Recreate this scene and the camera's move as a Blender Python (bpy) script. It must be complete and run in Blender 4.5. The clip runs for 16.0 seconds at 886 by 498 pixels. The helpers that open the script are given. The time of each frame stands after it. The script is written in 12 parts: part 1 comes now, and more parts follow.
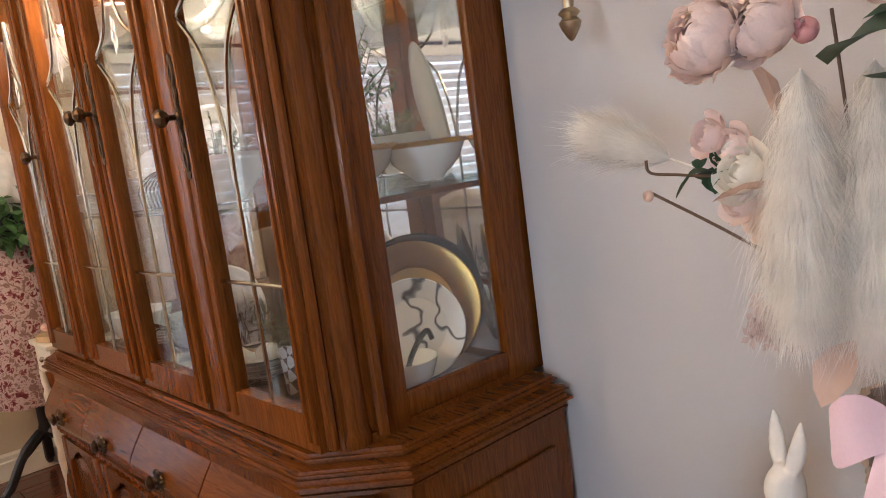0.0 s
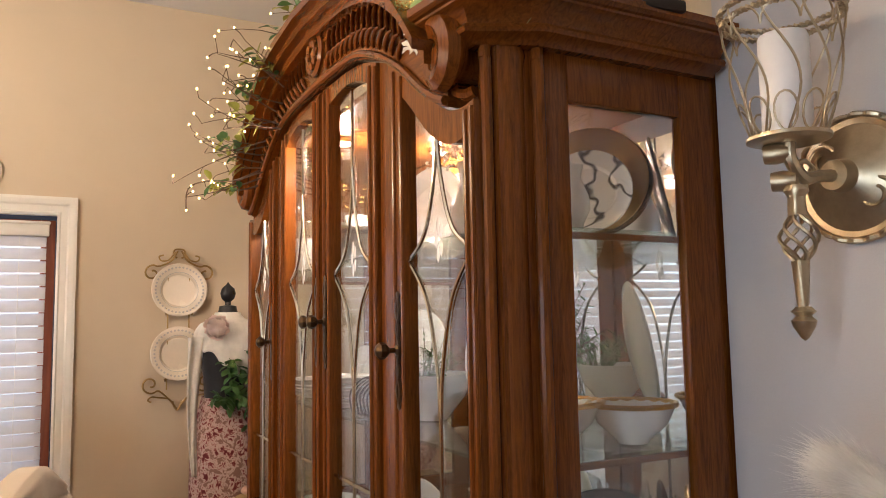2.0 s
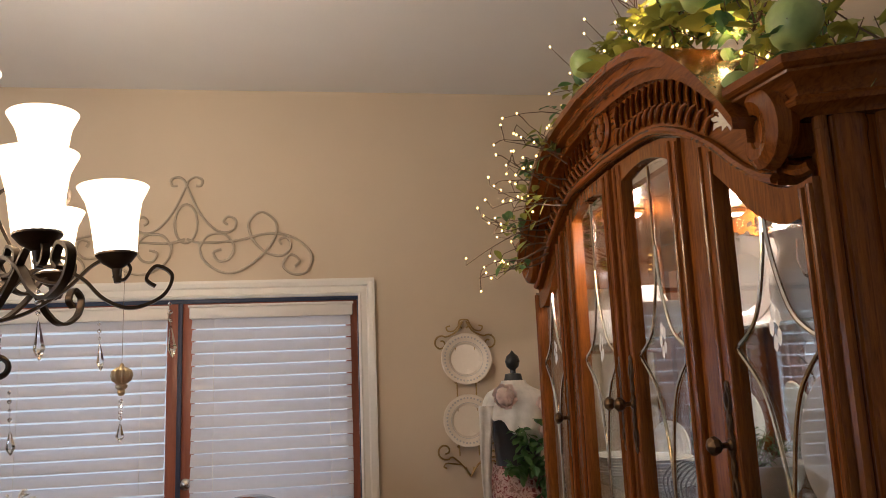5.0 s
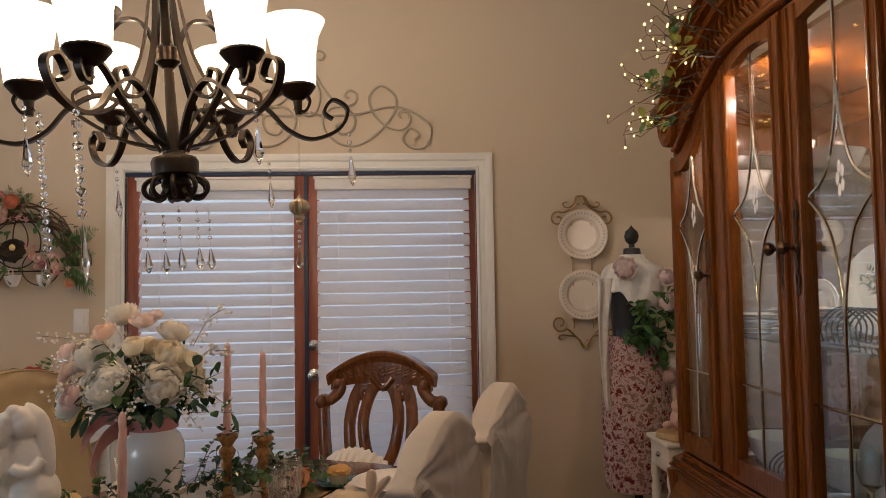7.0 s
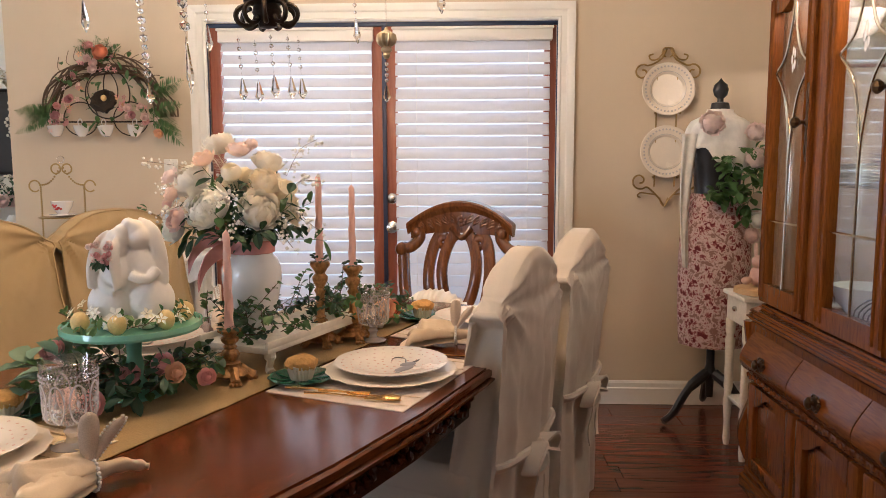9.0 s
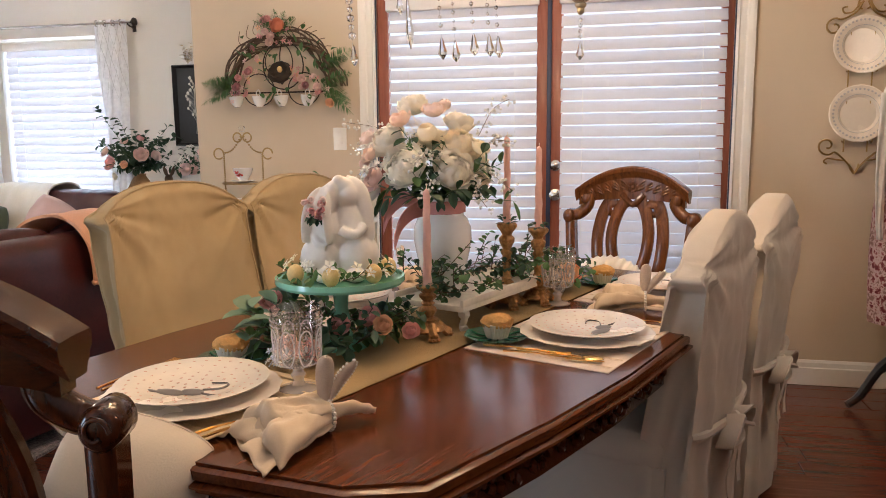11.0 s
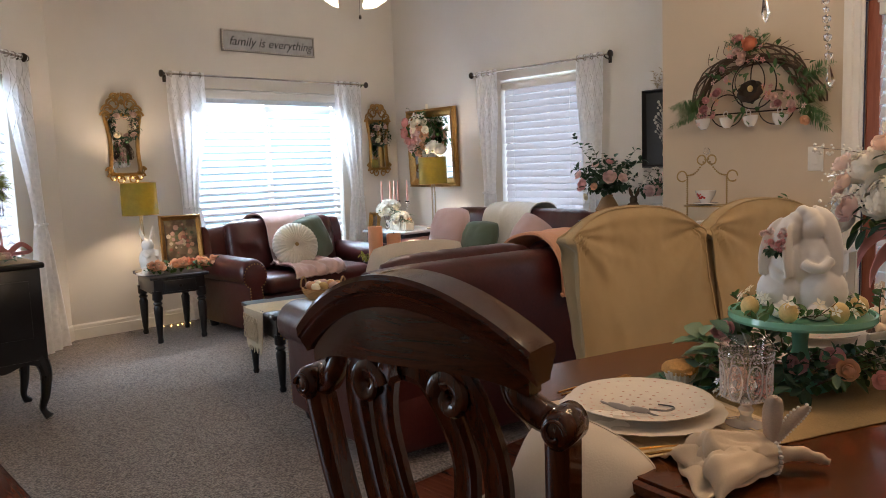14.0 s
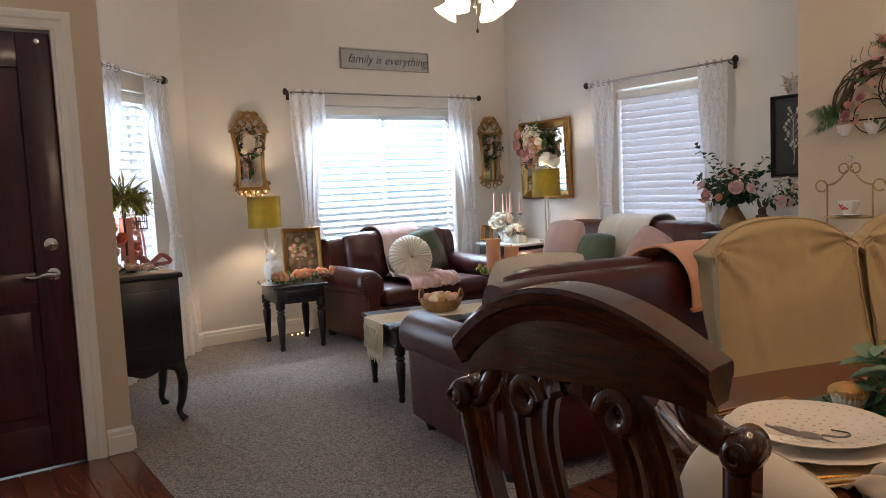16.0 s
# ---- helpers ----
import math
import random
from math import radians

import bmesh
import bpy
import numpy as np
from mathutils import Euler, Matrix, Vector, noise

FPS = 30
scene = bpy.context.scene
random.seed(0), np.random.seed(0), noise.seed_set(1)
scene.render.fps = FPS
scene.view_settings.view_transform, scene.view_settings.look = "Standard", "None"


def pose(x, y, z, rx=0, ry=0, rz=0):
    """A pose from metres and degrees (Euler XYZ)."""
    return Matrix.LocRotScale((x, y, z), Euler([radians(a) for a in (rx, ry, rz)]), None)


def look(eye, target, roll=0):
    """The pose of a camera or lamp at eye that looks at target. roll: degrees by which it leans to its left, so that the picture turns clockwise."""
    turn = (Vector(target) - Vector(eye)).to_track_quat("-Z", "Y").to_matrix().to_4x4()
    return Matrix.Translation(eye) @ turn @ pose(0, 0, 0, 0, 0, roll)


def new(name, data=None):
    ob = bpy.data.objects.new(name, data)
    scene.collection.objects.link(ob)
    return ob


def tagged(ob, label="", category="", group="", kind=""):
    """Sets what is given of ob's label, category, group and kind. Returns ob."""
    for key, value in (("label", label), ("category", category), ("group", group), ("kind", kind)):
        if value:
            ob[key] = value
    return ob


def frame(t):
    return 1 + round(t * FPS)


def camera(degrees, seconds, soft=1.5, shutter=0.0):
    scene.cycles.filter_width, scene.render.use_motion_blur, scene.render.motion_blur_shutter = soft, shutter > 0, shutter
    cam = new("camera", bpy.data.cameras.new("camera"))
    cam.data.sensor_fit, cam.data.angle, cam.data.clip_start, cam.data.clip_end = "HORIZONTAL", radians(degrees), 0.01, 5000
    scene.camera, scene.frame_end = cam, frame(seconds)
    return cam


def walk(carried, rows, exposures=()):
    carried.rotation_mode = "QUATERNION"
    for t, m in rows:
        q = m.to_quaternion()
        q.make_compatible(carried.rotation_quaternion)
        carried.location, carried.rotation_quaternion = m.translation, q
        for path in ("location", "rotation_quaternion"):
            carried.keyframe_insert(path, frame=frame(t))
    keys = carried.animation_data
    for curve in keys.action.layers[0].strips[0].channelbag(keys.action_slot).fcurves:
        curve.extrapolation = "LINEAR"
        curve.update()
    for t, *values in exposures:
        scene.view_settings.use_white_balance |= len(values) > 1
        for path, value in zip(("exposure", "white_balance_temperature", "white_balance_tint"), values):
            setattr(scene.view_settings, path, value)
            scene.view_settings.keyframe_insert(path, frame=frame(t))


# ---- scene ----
cam = camera(61.52, 16.0, 0.9)
PATH = [
    (0, (0.811, 0.358, 1.271), (2.122, 1.843, 0.993), -7.62),
    (0.5, (0.828, 0.367, 1.306), (1.886, 2.056, 1.134), -7.80),
    (1, (0.807, 0.374, 1.348), (1.701, 2.162, 1.305), -6.23),
    (1.5, (0.786, 0.365, 1.400), (1.667, 2.157, 1.509), -1.84),
    (2, (0.797, 0.358, 1.458), (1.720, 2.122, 1.649), -1.02),
    (2.5, (0.792, 0.352, 1.506), (1.757, 2.083, 1.774), -0.86),
    (3, (0.769, 0.363, 1.540), (1.735, 2.085, 1.858), -0.92),
    (3.5, (0.752, 0.374, 1.554), (1.582, 2.160, 1.897), -2.20),
    (4, (0.738, 0.387, 1.561), (1.366, 2.253, 1.913), -2.23),
    (4.5, (0.722, 0.399, 1.555), (1.151, 2.320, 1.908), -1.91),
    (4.7, (0.709, 0.402, 1.562), (1.071, 2.338, 1.907), -2.36),
    (6.8, (0.413, 0.416, 1.407), (0.527, 2.409, 1.540), -0.60),
    (7, (0.417, 0.418, 1.369), (0.524, 2.413, 1.472), -0.91),
    (7.5, (0.421, 0.410, 1.323), (0.478, 2.409, 1.308), -0.92),
    (8, (0.416, 0.413, 1.298), (0.438, 2.410, 1.187), -0.51),
    (8.2, (0.411, 0.410, 1.289), (0.415, 2.405, 1.147), -0.40),
    (10.3, (0.261, 0.401, 1.238), (0.023, 2.367, 0.959), -0.08),
    (10.5, (0.245, 0.400, 1.235), (-0.024, 2.362, 0.952), -0.12),
    (11, (0.221, 0.398, 1.229), (-0.208, 2.329, 0.934), -0.60),
    (11.5, (0.228, 0.410, 1.227), (-0.535, 2.235, 0.929), -1.43),
    (12, (0.251, 0.413, 1.231), (-0.719, 2.136, 0.931), -1.73),
    (12.5, (0.272, 0.403, 1.237), (-0.830, 2.046, 0.943), -1.61),
    (13, (0.273, 0.387, 1.241), (-0.972, 1.927, 0.963), -1.72),
    (13.5, (0.272, 0.360, 1.253), (-1.086, 1.808, 1.007), -1.87),
    (14, (0.265, 0.350, 1.258), (-1.194, 1.700, 1.038), -2.10),
    (14.5, (0.261, 0.338, 1.265), (-1.251, 1.632, 1.066), -2.23),
    (15, (0.252, 0.323, 1.267), (-1.297, 1.574, 1.082), -2.36),
    (15.5, (0.222, 0.302, 1.260), (-1.384, 1.481, 1.083), -2.55),
    (16, (0.196, 0.293, 1.259), (-1.439, 1.431, 1.084), -2.64),
]
walk(cam, [(t, look(eye, target, roll)) for t, eye, target, roll in PATH], exposures=[(0, 1.35, 5850, 10), (1.0, 1.22, 5950, 10), (2.0, 1.03, 6050, 10), (3.0, 0.75, 6050, 10), (4.0, 0.62, 5850, 10), (4.7, 0.2, 5850, 10), (5.8, 0.05, 5850, 10), (6.8, -0.1, 5850, 10), (7.5, 0.42, 5800, 10), (8.2, 0.97, 5750, 10), (10.3, 0.98, 5800, 10), (11.2, 0.90, 5750, 10), (12.0, 0.32, 5850, 10), (12.6, 0.10, 6000, 10), (14.0, 0.15, 5900, 10), (16, 0.10, 5850, 10)])

# ---- world and light ----
world = bpy.data.worlds.new("sky")
scene.world = world
world.use_nodes = True
wn = world.node_tree.nodes
sky = wn.new("ShaderNodeTexSky")
sky.sky_type, sky.sun_disc = "NISHITA", False
sky.sun_elevation, sky.sun_rotation = radians(42), radians(250)
world.node_tree.links.new(sky.outputs[0], wn["Background"].inputs[0])
wn["Background"].inputs[1].default_value = 0.12


def window_light(name, m, w, h, watts, colour):
    """Daylight standing in a window's opening, between the pane and the blind."""
    lamp = bpy.data.lights.new(name, "AREA")
    lamp.shape, lamp.size, lamp.size_y, lamp.energy, lamp.color = "RECTANGLE", w, h, watts, colour
    ob = new(name, lamp)
    ob.matrix_world = m
    return ob


def bulb(name, p, watts, colour, radius=0.03):
    lamp = bpy.data.lights.new(name, "POINT")
    lamp.energy, lamp.color, lamp.shadow_soft_size = watts, colour, radius
    ob = new(name, lamp)
    ob.location = p
    return ob


DAY = (0.74, 0.87, 1.0)
WARM = (1.0, 0.77, 0.55)
# area lamps shine along their own -z
window_light("daylight_west", look((-6.40, 3.99, 2.42), (-6.0, 3.99, 1.15)), 1.6, 0.25, 400, DAY)
window_light("daylight_north", Matrix.Translation((-3.975, 5.56, 1.385)) @ Euler((radians(-90), 0, 0)).to_matrix().to_4x4(), 0.88, 1.24, 12, DAY)
window_light("daylight_corner", Matrix.Translation((-5.32, 1.42, 1.28)) @ Euler((radians(-90), 0, radians(137))).to_matrix().to_4x4(), 0.6, 1.42, 20, DAY)
window_light("daylight_doors", Matrix.Translation((-0.09, 4.38, 1.02)) @ Euler((radians(-90), 0, 0)).to_matrix().to_4x4(), 1.8, 1.96, 9, DAY)
# added fill light from the entry side; no window is known here
window_light("added_entry_fill", Matrix.Translation((-3.74, -1.138, 1.25)) @ Euler((0, radians(-90), 0)).to_matrix().to_4x4(), 1.54, 1.34, 38, DAY)


# ---- materials ----
def material(name, rough=0.5, metal=0.0):
    m = bpy.data.materials.new(name)
    m.use_nodes = True
    b = m.node_tree.nodes["Principled BSDF"]
    b.inputs["Roughness"].default_value, b.inputs["Metallic"].default_value = rough, metal
    return m, m.node_tree, b


def node(nt, kind, **values):
    n = nt.nodes.new(kind)
    for key, value in values.items():
        n.inputs[key.replace("_", " ")].default_value = value
    return n


def coords(nt, stretch=(1, 1, 1)):
    tc = nt.nodes.new("ShaderNodeTexCoord")
    mp = nt.nodes.new("ShaderNodeMapping")
    mp.inputs["Scale"].default_value = stretch
    nt.links.new(tc.outputs["Object"], mp.inputs["Vector"])
    return mp.outputs["Vector"]


def ramp(nt, factor, stops):
    r = nt.nodes.new("ShaderNodeValToRGB")
    el = r.color_ramp.elements
    while len(el) < len(stops):
        el.new(0.5)
    for e, (p, c) in zip(el, stops):
        e.position, e.color = p, (*c, 1)
    nt.links.new(factor, r.inputs[0])
    return r.outputs[0]


def bumped(nt, b, height, strength, distance):
    n = nt.nodes.new("ShaderNodeBump")
    n.inputs["Strength"].default_value, n.inputs["Distance"].default_value = strength, distance
    nt.links.new(height, n.inputs["Height"])
    nt.links.new(n.outputs[0], b.inputs["Normal"])


def shade(c, f):
    return tuple(min(1.0, v * f) for v in c)


def plain(name, colour, rough=0.5, metal=0.0, vary=0.12, grain=60.0, relief=0.0, patch=4.0, sheen=0.0, coat=0.0, random_piece=0.0, crease=0.0):
    """A painted, moulded or woven surface: colour that drifts at two scales, with fine relief."""
    m, nt, b = material(name, rough, metal)
    v = coords(nt)
    big = node(nt, "ShaderNodeTexNoise", Scale=patch, Detail=3.0)
    fine = node(nt, "ShaderNodeTexNoise", Scale=grain, Detail=4.0, Roughness=0.65)
    nt.links.new(v, big.inputs["Vector"])
    nt.links.new(v, fine.inputs["Vector"])
    mix = nt.nodes.new("ShaderNodeMath")
    mix.operation = "ADD"
    nt.links.new(big.outputs[0], mix.inputs[0])
    nt.links.new(fine.outputs[0], mix.inputs[1])
    half = nt.nodes.new("ShaderNodeMath")
    half.operation = "MULTIPLY"
    half.inputs[1].default_value = 0.5
    nt.links.new(mix.outputs[0], half.inputs[0])
    c = ramp(nt, half.outputs[0], [(0.3, shade(colour, 1 - vary)), (0.7, shade(colour, 1 + vary))])
    if random_piece:
        info = nt.nodes.new("ShaderNodeObjectInfo")
        hsv = nt.nodes.new("ShaderNodeHueSaturation")
        mr = node(nt, "ShaderNodeMapRange", To_Min=1 - random_piece, To_Max=1 + random_piece)
        nt.links.new(info.outputs["Random"], mr.inputs[0])
        nt.links.new(mr.outputs[0], hsv.inputs["Value"])
        nt.links.new(c, hsv.inputs["Color"])
        c = hsv.outputs[0]
    nt.links.new(c, b.inputs["Base Color"])
    rr = node(nt, "ShaderNodeMapRange", To_Min=max(0.02, rough - 0.08), To_Max=min(1, rough + 0.08))
    nt.links.new(big.outputs[0], rr.inputs[0])
    nt.links.new(rr.outputs[0], b.inputs["Roughness"])
    if relief:
        bumped(nt, b, fine.outputs[0], 0.6, relief)
    if crease:
        fold = node(nt, "ShaderNodeTexNoise", Scale=crease, Detail=2.0, Roughness=0.45, Distortion=0.25)
        nt.links.new(v, fold.inputs["Vector"])
        soft = nt.nodes.new("ShaderNodeBump")
        soft.inputs["Strength"].default_value, soft.inputs["Distance"].default_value = 0.5, 0.012
        nt.links.new(fold.outputs[0], soft.inputs["Height"])
        if b.inputs["Normal"].links:
            nt.links.new(soft.outputs[0], b.inputs["Normal"].links[0].from_node.inputs["Normal"])
        else:
            nt.links.new(soft.outputs[0], b.inputs["Normal"])
    b.inputs["Sheen Weight"].default_value = sheen
    b.inputs["Coat Weight"].default_value = coat
    b.inputs["Coat Roughness"].default_value = 0.12
    return m


def wood(name, dark, light, rough=0.3, along="x", coat=0.3, fine=1.0):
    """Varnished timber with grain along one axis of the object."""
    m, nt, b = material(name, rough)
    s = {"x": (1.2, 14, 14), "y": (14, 1.2, 14), "z": (14, 14, 1.2)}[along]
    v = coords(nt, tuple(k * fine for k in s))
    warp = node(nt, "ShaderNodeTexNoise", Scale=1.3, Detail=5.0, Roughness=0.6, Distortion=1.4)
    nt.links.new(v, warp.inputs["Vector"])
    pores = node(nt, "ShaderNodeTexNoise", Scale=9.0, Detail=3.0, Roughness=0.7)
    nt.links.new(v, pores.inputs["Vector"])
    add = nt.nodes.new("ShaderNodeMath")
    add.operation = "MULTIPLY_ADD"
    add.inputs[1].default_value = 0.35
    nt.links.new(pores.outputs[0], add.inputs[0])
    nt.links.new(warp.outputs[0], add.inputs[2])
    c = ramp(nt, add.outputs[0], [(0.42, dark), (0.62, tuple((a + c2) / 2 for a, c2 in zip(dark, light))), (0.85, light)])
    nt.links.new(c, b.inputs["Base Color"])
    bumped(nt, b, pores.outputs[0], 0.15, 0.0004)
    b.inputs["Coat Weight"].default_value, b.inputs["Coat Roughness"].default_value = coat * 0.5, 0.12
    b.inputs["Specular IOR Level"].default_value = 0.35
    return m


def glowing(name, colour, strength):
    m, nt, b = material(name, 0.5)
    b.inputs["Base Color"].default_value = (*shade(colour, 0.2), 1)
    b.inputs["Emission Color"].default_value = (*colour, 1)
    b.inputs["Emission Strength"].default_value = strength
    return m


def lit_glass(name, colour, strength, clear=0.5):
    """Frosted shade that glows and lets its lamp shine through."""
    m = glowing(name, colour, strength)
    nt = m.node_tree
    t = nt.nodes.new("ShaderNodeBsdfTransparent")
    t.inputs[0].default_value = (*shade(colour, 1.0), 1)
    mix = nt.nodes.new("ShaderNodeMixShader")
    mix.inputs[0].default_value = clear
    nt.links.new(nt.nodes["Principled BSDF"].outputs[0], mix.inputs[1])
    nt.links.new(t.outputs[0], mix.inputs[2])
    nt.links.new(mix.outputs[0], nt.nodes["Material Output"].inputs[0])
    return m


def glass(name, tint=(1, 1, 1), rough=0.0, ior=1.45):
    m, nt, b = material(name, rough)
    b.inputs["Base Color"].default_value = (*tint, 1)
    b.inputs["Transmission Weight"].default_value, b.inputs["IOR"].default_value = 1.0, ior
    return m


def thin_glass(name, gloss=0.08, tint=(0.97, 0.98, 0.98)):
    """A flat pane: mostly clear, with a mirror sheen that grows towards grazing view."""
    m, nt, b = material(name, 0.02)
    nt.nodes.remove(b)
    clear = nt.nodes.new("ShaderNodeBsdfTransparent")
    clear.inputs[0].default_value = (*tint, 1)
    shine = nt.nodes.new("ShaderNodeBsdfGlossy")
    shine.inputs["Roughness"].default_value = 0.02
    lw = nt.nodes.new("ShaderNodeLayerWeight")
    lw.inputs[0].default_value = 0.5
    steep = nt.nodes.new("ShaderNodeMath")
    steep.operation = "POWER"
    steep.inputs[1].default_value = 4.0
    nt.links.new(lw.outputs["Facing"], steep.inputs[0])
    fr = node(nt, "ShaderNodeMapRange", To_Min=gloss * 0.5, To_Max=0.75)
    nt.links.new(steep.outputs[0], fr.inputs[0])
    mix = nt.nodes.new("ShaderNodeMixShader")
    nt.links.new(fr.outputs[0], mix.inputs[0])
    nt.links.new(clear.outputs[0], mix.inputs[1])
    nt.links.new(shine.outputs[0], mix.inputs[2])
    nt.links.new(mix.outputs[0], nt.nodes["Material Output"].inputs[0])
    return m


def sheer(name, colour, through_share=0.5, rough=0.8, weave=0.0):
    """Cloth, leaf or slat that lets some light through."""
    m, nt, b = material(name, rough)
    v = coords(nt)
    n = node(nt, "ShaderNodeTexNoise", Scale=30.0, Detail=4.0)
    nt.links.new(v, n.inputs["Vector"])
    c = ramp(nt, n.outputs[0], [(0.3, shade(colour, 0.9 if not weave else 1 - weave)), (0.7, shade(colour, 1.07 if not weave else 1 + weave))])
    nt.links.new(c, b.inputs["Base Color"])
    t = nt.nodes.new("ShaderNodeBsdfTranslucent")
    nt.links.new(c, t.inputs[0])
    mix = nt.nodes.new("ShaderNodeMixShader")
    mix.inputs[0].default_value = through_share
    nt.links.new(b.outputs[0], mix.inputs[1])
    nt.links.new(t.outputs[0], mix.inputs[2])
    nt.links.new(mix.outputs[0], nt.nodes["Material Output"].inputs[0])
    return m


WALL = plain("beige_wall_paint", (0.62, 0.51, 0.37), 0.75, vary=0.03, grain=220, relief=0.0008)
# living room copy of the beige, made paler and cooler to stand for daylight
WALL_DAYLIT = plain("wall_paint_daylit", (0.70, 0.66, 0.60), 0.75, vary=0.03, grain=220, relief=0.0008)
CEILING = plain("ceiling_paint", (0.74, 0.73, 0.72), 0.85, vary=0.03, grain=150, relief=0.0012)
TRIM = plain("white_trim_paint", (0.80, 0.77, 0.70), 0.4, vary=0.03, grain=40)
BRONZE = plain("dark_bronze", (0.10, 0.06, 0.03), 0.38, 0.9, vary=0.25, grain=50)
# cool window light on the sconce wall, put into its base colour
WALL_COOL_LIT = plain("wall_paint_cool_lit", (0.52, 0.497, 0.495), 0.75, vary=0.03, grain=220, relief=0.0008)
CHERRY = wood("cherry_wood", (0.080, 0.0210, 0.0030), (0.195, 0.0575, 0.0080), 0.24, "z", 0.48, 5.0)
CHERRY_X = wood("cherry_wood_lengthwise", (0.077, 0.0200, 0.0029), (0.187, 0.0550, 0.0077), 0.24, "y", 0.48, 5.0)
TABLE_WOOD = wood("table_veneer", (0.050, 0.0115, 0.0034), (0.128, 0.032, 0.0075), 0.20, "y", 0.4, 5.5)
# mahogany, darkened to suit the near chair standing in shade
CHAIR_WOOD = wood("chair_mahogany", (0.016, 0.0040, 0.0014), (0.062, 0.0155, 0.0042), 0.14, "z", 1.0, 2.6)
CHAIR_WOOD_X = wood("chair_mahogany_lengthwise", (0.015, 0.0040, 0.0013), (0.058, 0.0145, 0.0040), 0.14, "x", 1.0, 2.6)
# the same chair wood with lamplight put into its tone, for the far chair
CHAIR_WOOD_LIT = wood("chair_mahogany_lit", (0.05, 0.014, 0.004), (0.19, 0.064, 0.017), 0.22, "z", 0.5, 1.8)
for _cherry in (CHERRY, CHERRY_X):
    _cherry.node_tree.nodes["Principled BSDF"].inputs["Specular IOR Level"].default_value = 0.2
for _chair in (CHAIR_WOOD, CHAIR_WOOD_X):
    _chair.node_tree.nodes["Principled BSDF"].inputs["Specular IOR Level"].default_value = 0.22
BLACK_WOOD = plain("black_painted_wood", (0.012, 0.012, 0.014), 0.3, vary=0.3, grain=90, coat=0.2)
DOOR_WOOD = wood("door_mahogany", (0.026, 0.008, 0.012), (0.066, 0.020, 0.027), 0.3, "z", 0.4)
FRAME_WOOD = wood("door_frame_wood", (0.22, 0.06, 0.03), (0.34, 0.11, 0.06), 0.4, "z", 0.2)
SLAT = sheer("white_blind_slat", (0.76, 0.74, 0.76), 0.30, 0.45, 0.02)
VALANCE = plain("white_valance", (0.80, 0.77, 0.72), 0.45, vary=0.02)
CURTAIN = sheer("white_sheer_curtain", (0.93, 0.93, 0.94), 0.6, 0.9)
PANE = thin_glass("window_pane")
LINEN = plain("oatmeal_linen", (0.40, 0.295, 0.155), 0.92, vary=0.14, grain=420, relief=0.0012, sheen=0.1, crease=9.0)
LINEN_COOL = plain("pale_linen", (0.55, 0.475, 0.385), 0.92, vary=0.12, grain=420, relief=0.0012, sheen=0.1, crease=9.0)
LEATHER = plain("oxblood_leather", (0.058, 0.0095, 0.0085), 0.36, vary=0.35, grain=70, relief=0.0015, patch=6, coat=0.1, crease=5.0)
IRON = plain("dark_bronze_iron", (0.035, 0.026, 0.02), 0.38, 0.85, vary=0.3, grain=60)
BRASS = plain("antique_brass", (0.42, 0.29, 0.12), 0.35, 1.0, vary=0.25, grain=50)
CHAMPAGNE = plain("champagne_metal", (0.48, 0.39, 0.26), 0.35, 0.9, vary=0.2, grain=50)
STEEL = plain("satin_nickel", (0.55, 0.53, 0.5), 0.25, 1.0, vary=0.08)
WHITE_CERAMIC = plain("white_ceramic", (0.82, 0.80, 0.77), 0.18, vary=0.03, coat=0.3)
LIGHT_SHADE = lit_glass("lit_frosted_glass", (1.0, 0.86, 0.66), 5.0, 0.6)


# ---- mesh helpers ----
def finish(bm, smooth=True):
    bmesh.ops.recalc_face_normals(bm, faces=bm.faces)
    for f in bm.faces:
        f.smooth = smooth


def part(name, bm, mat, parent=None, label="", smooth=True, crisp=35, at=None):
    """Links a bmesh as one mesh object under a thing or under a part."""
    finish(bm, smooth)
    me = bpy.data.meshes.new(name)
    bm.to_mesh(me)
    bm.free()
    for m in mat if isinstance(mat, (list, tuple)) else [mat]:
        me.materials.append(m)
    if smooth and crisp:
        me.set_sharp_from_angle(angle=radians(crisp))
    ob = new(name, me)
    if parent is not None:
        ob.parent = parent
    if at is not None:
        ob.matrix_basis = at
    if label:
        tagged(ob, label)
    return ob


def thing(name, m, label, category, group="", kind=""):
    """An Empty at the base of a thing, which parents its parts."""
    ob = new(name)
    ob.empty_display_size = 0.1
    ob.matrix_basis = m if isinstance(m, Matrix) else Matrix.Translation(m)
    return tagged(ob, label, category, group, kind)


def again(name, ob, parent, m):
    """Another part on the same mesh."""
    o = new(name, ob.data)
    o.parent, o.matrix_basis = parent, m
    return o


def box(bm, p, s, bevel=0.0, segs=2, m=None):
    r = bmesh.ops.create_cube(bm, size=1.0)
    vs = r["verts"]
    for v in vs:
        v.co = Vector((v.co.x * s[0], v.co.y * s[1], v.co.z * s[2]))
    if bevel:
        es = list({e for v in vs for e in v.link_edges})
        r = bmesh.ops.bevel(bm, geom=es, offset=min(bevel, min(s) * 0.49), segments=segs, profile=0.5, affect="EDGES")
        vs = list({v for f in r["faces"] for v in f.verts} | {v for v in vs if v.is_valid})
    for v in vs:
        v.co += Vector(p)
        if m is not None:
            v.co = m @ v.co
    return vs


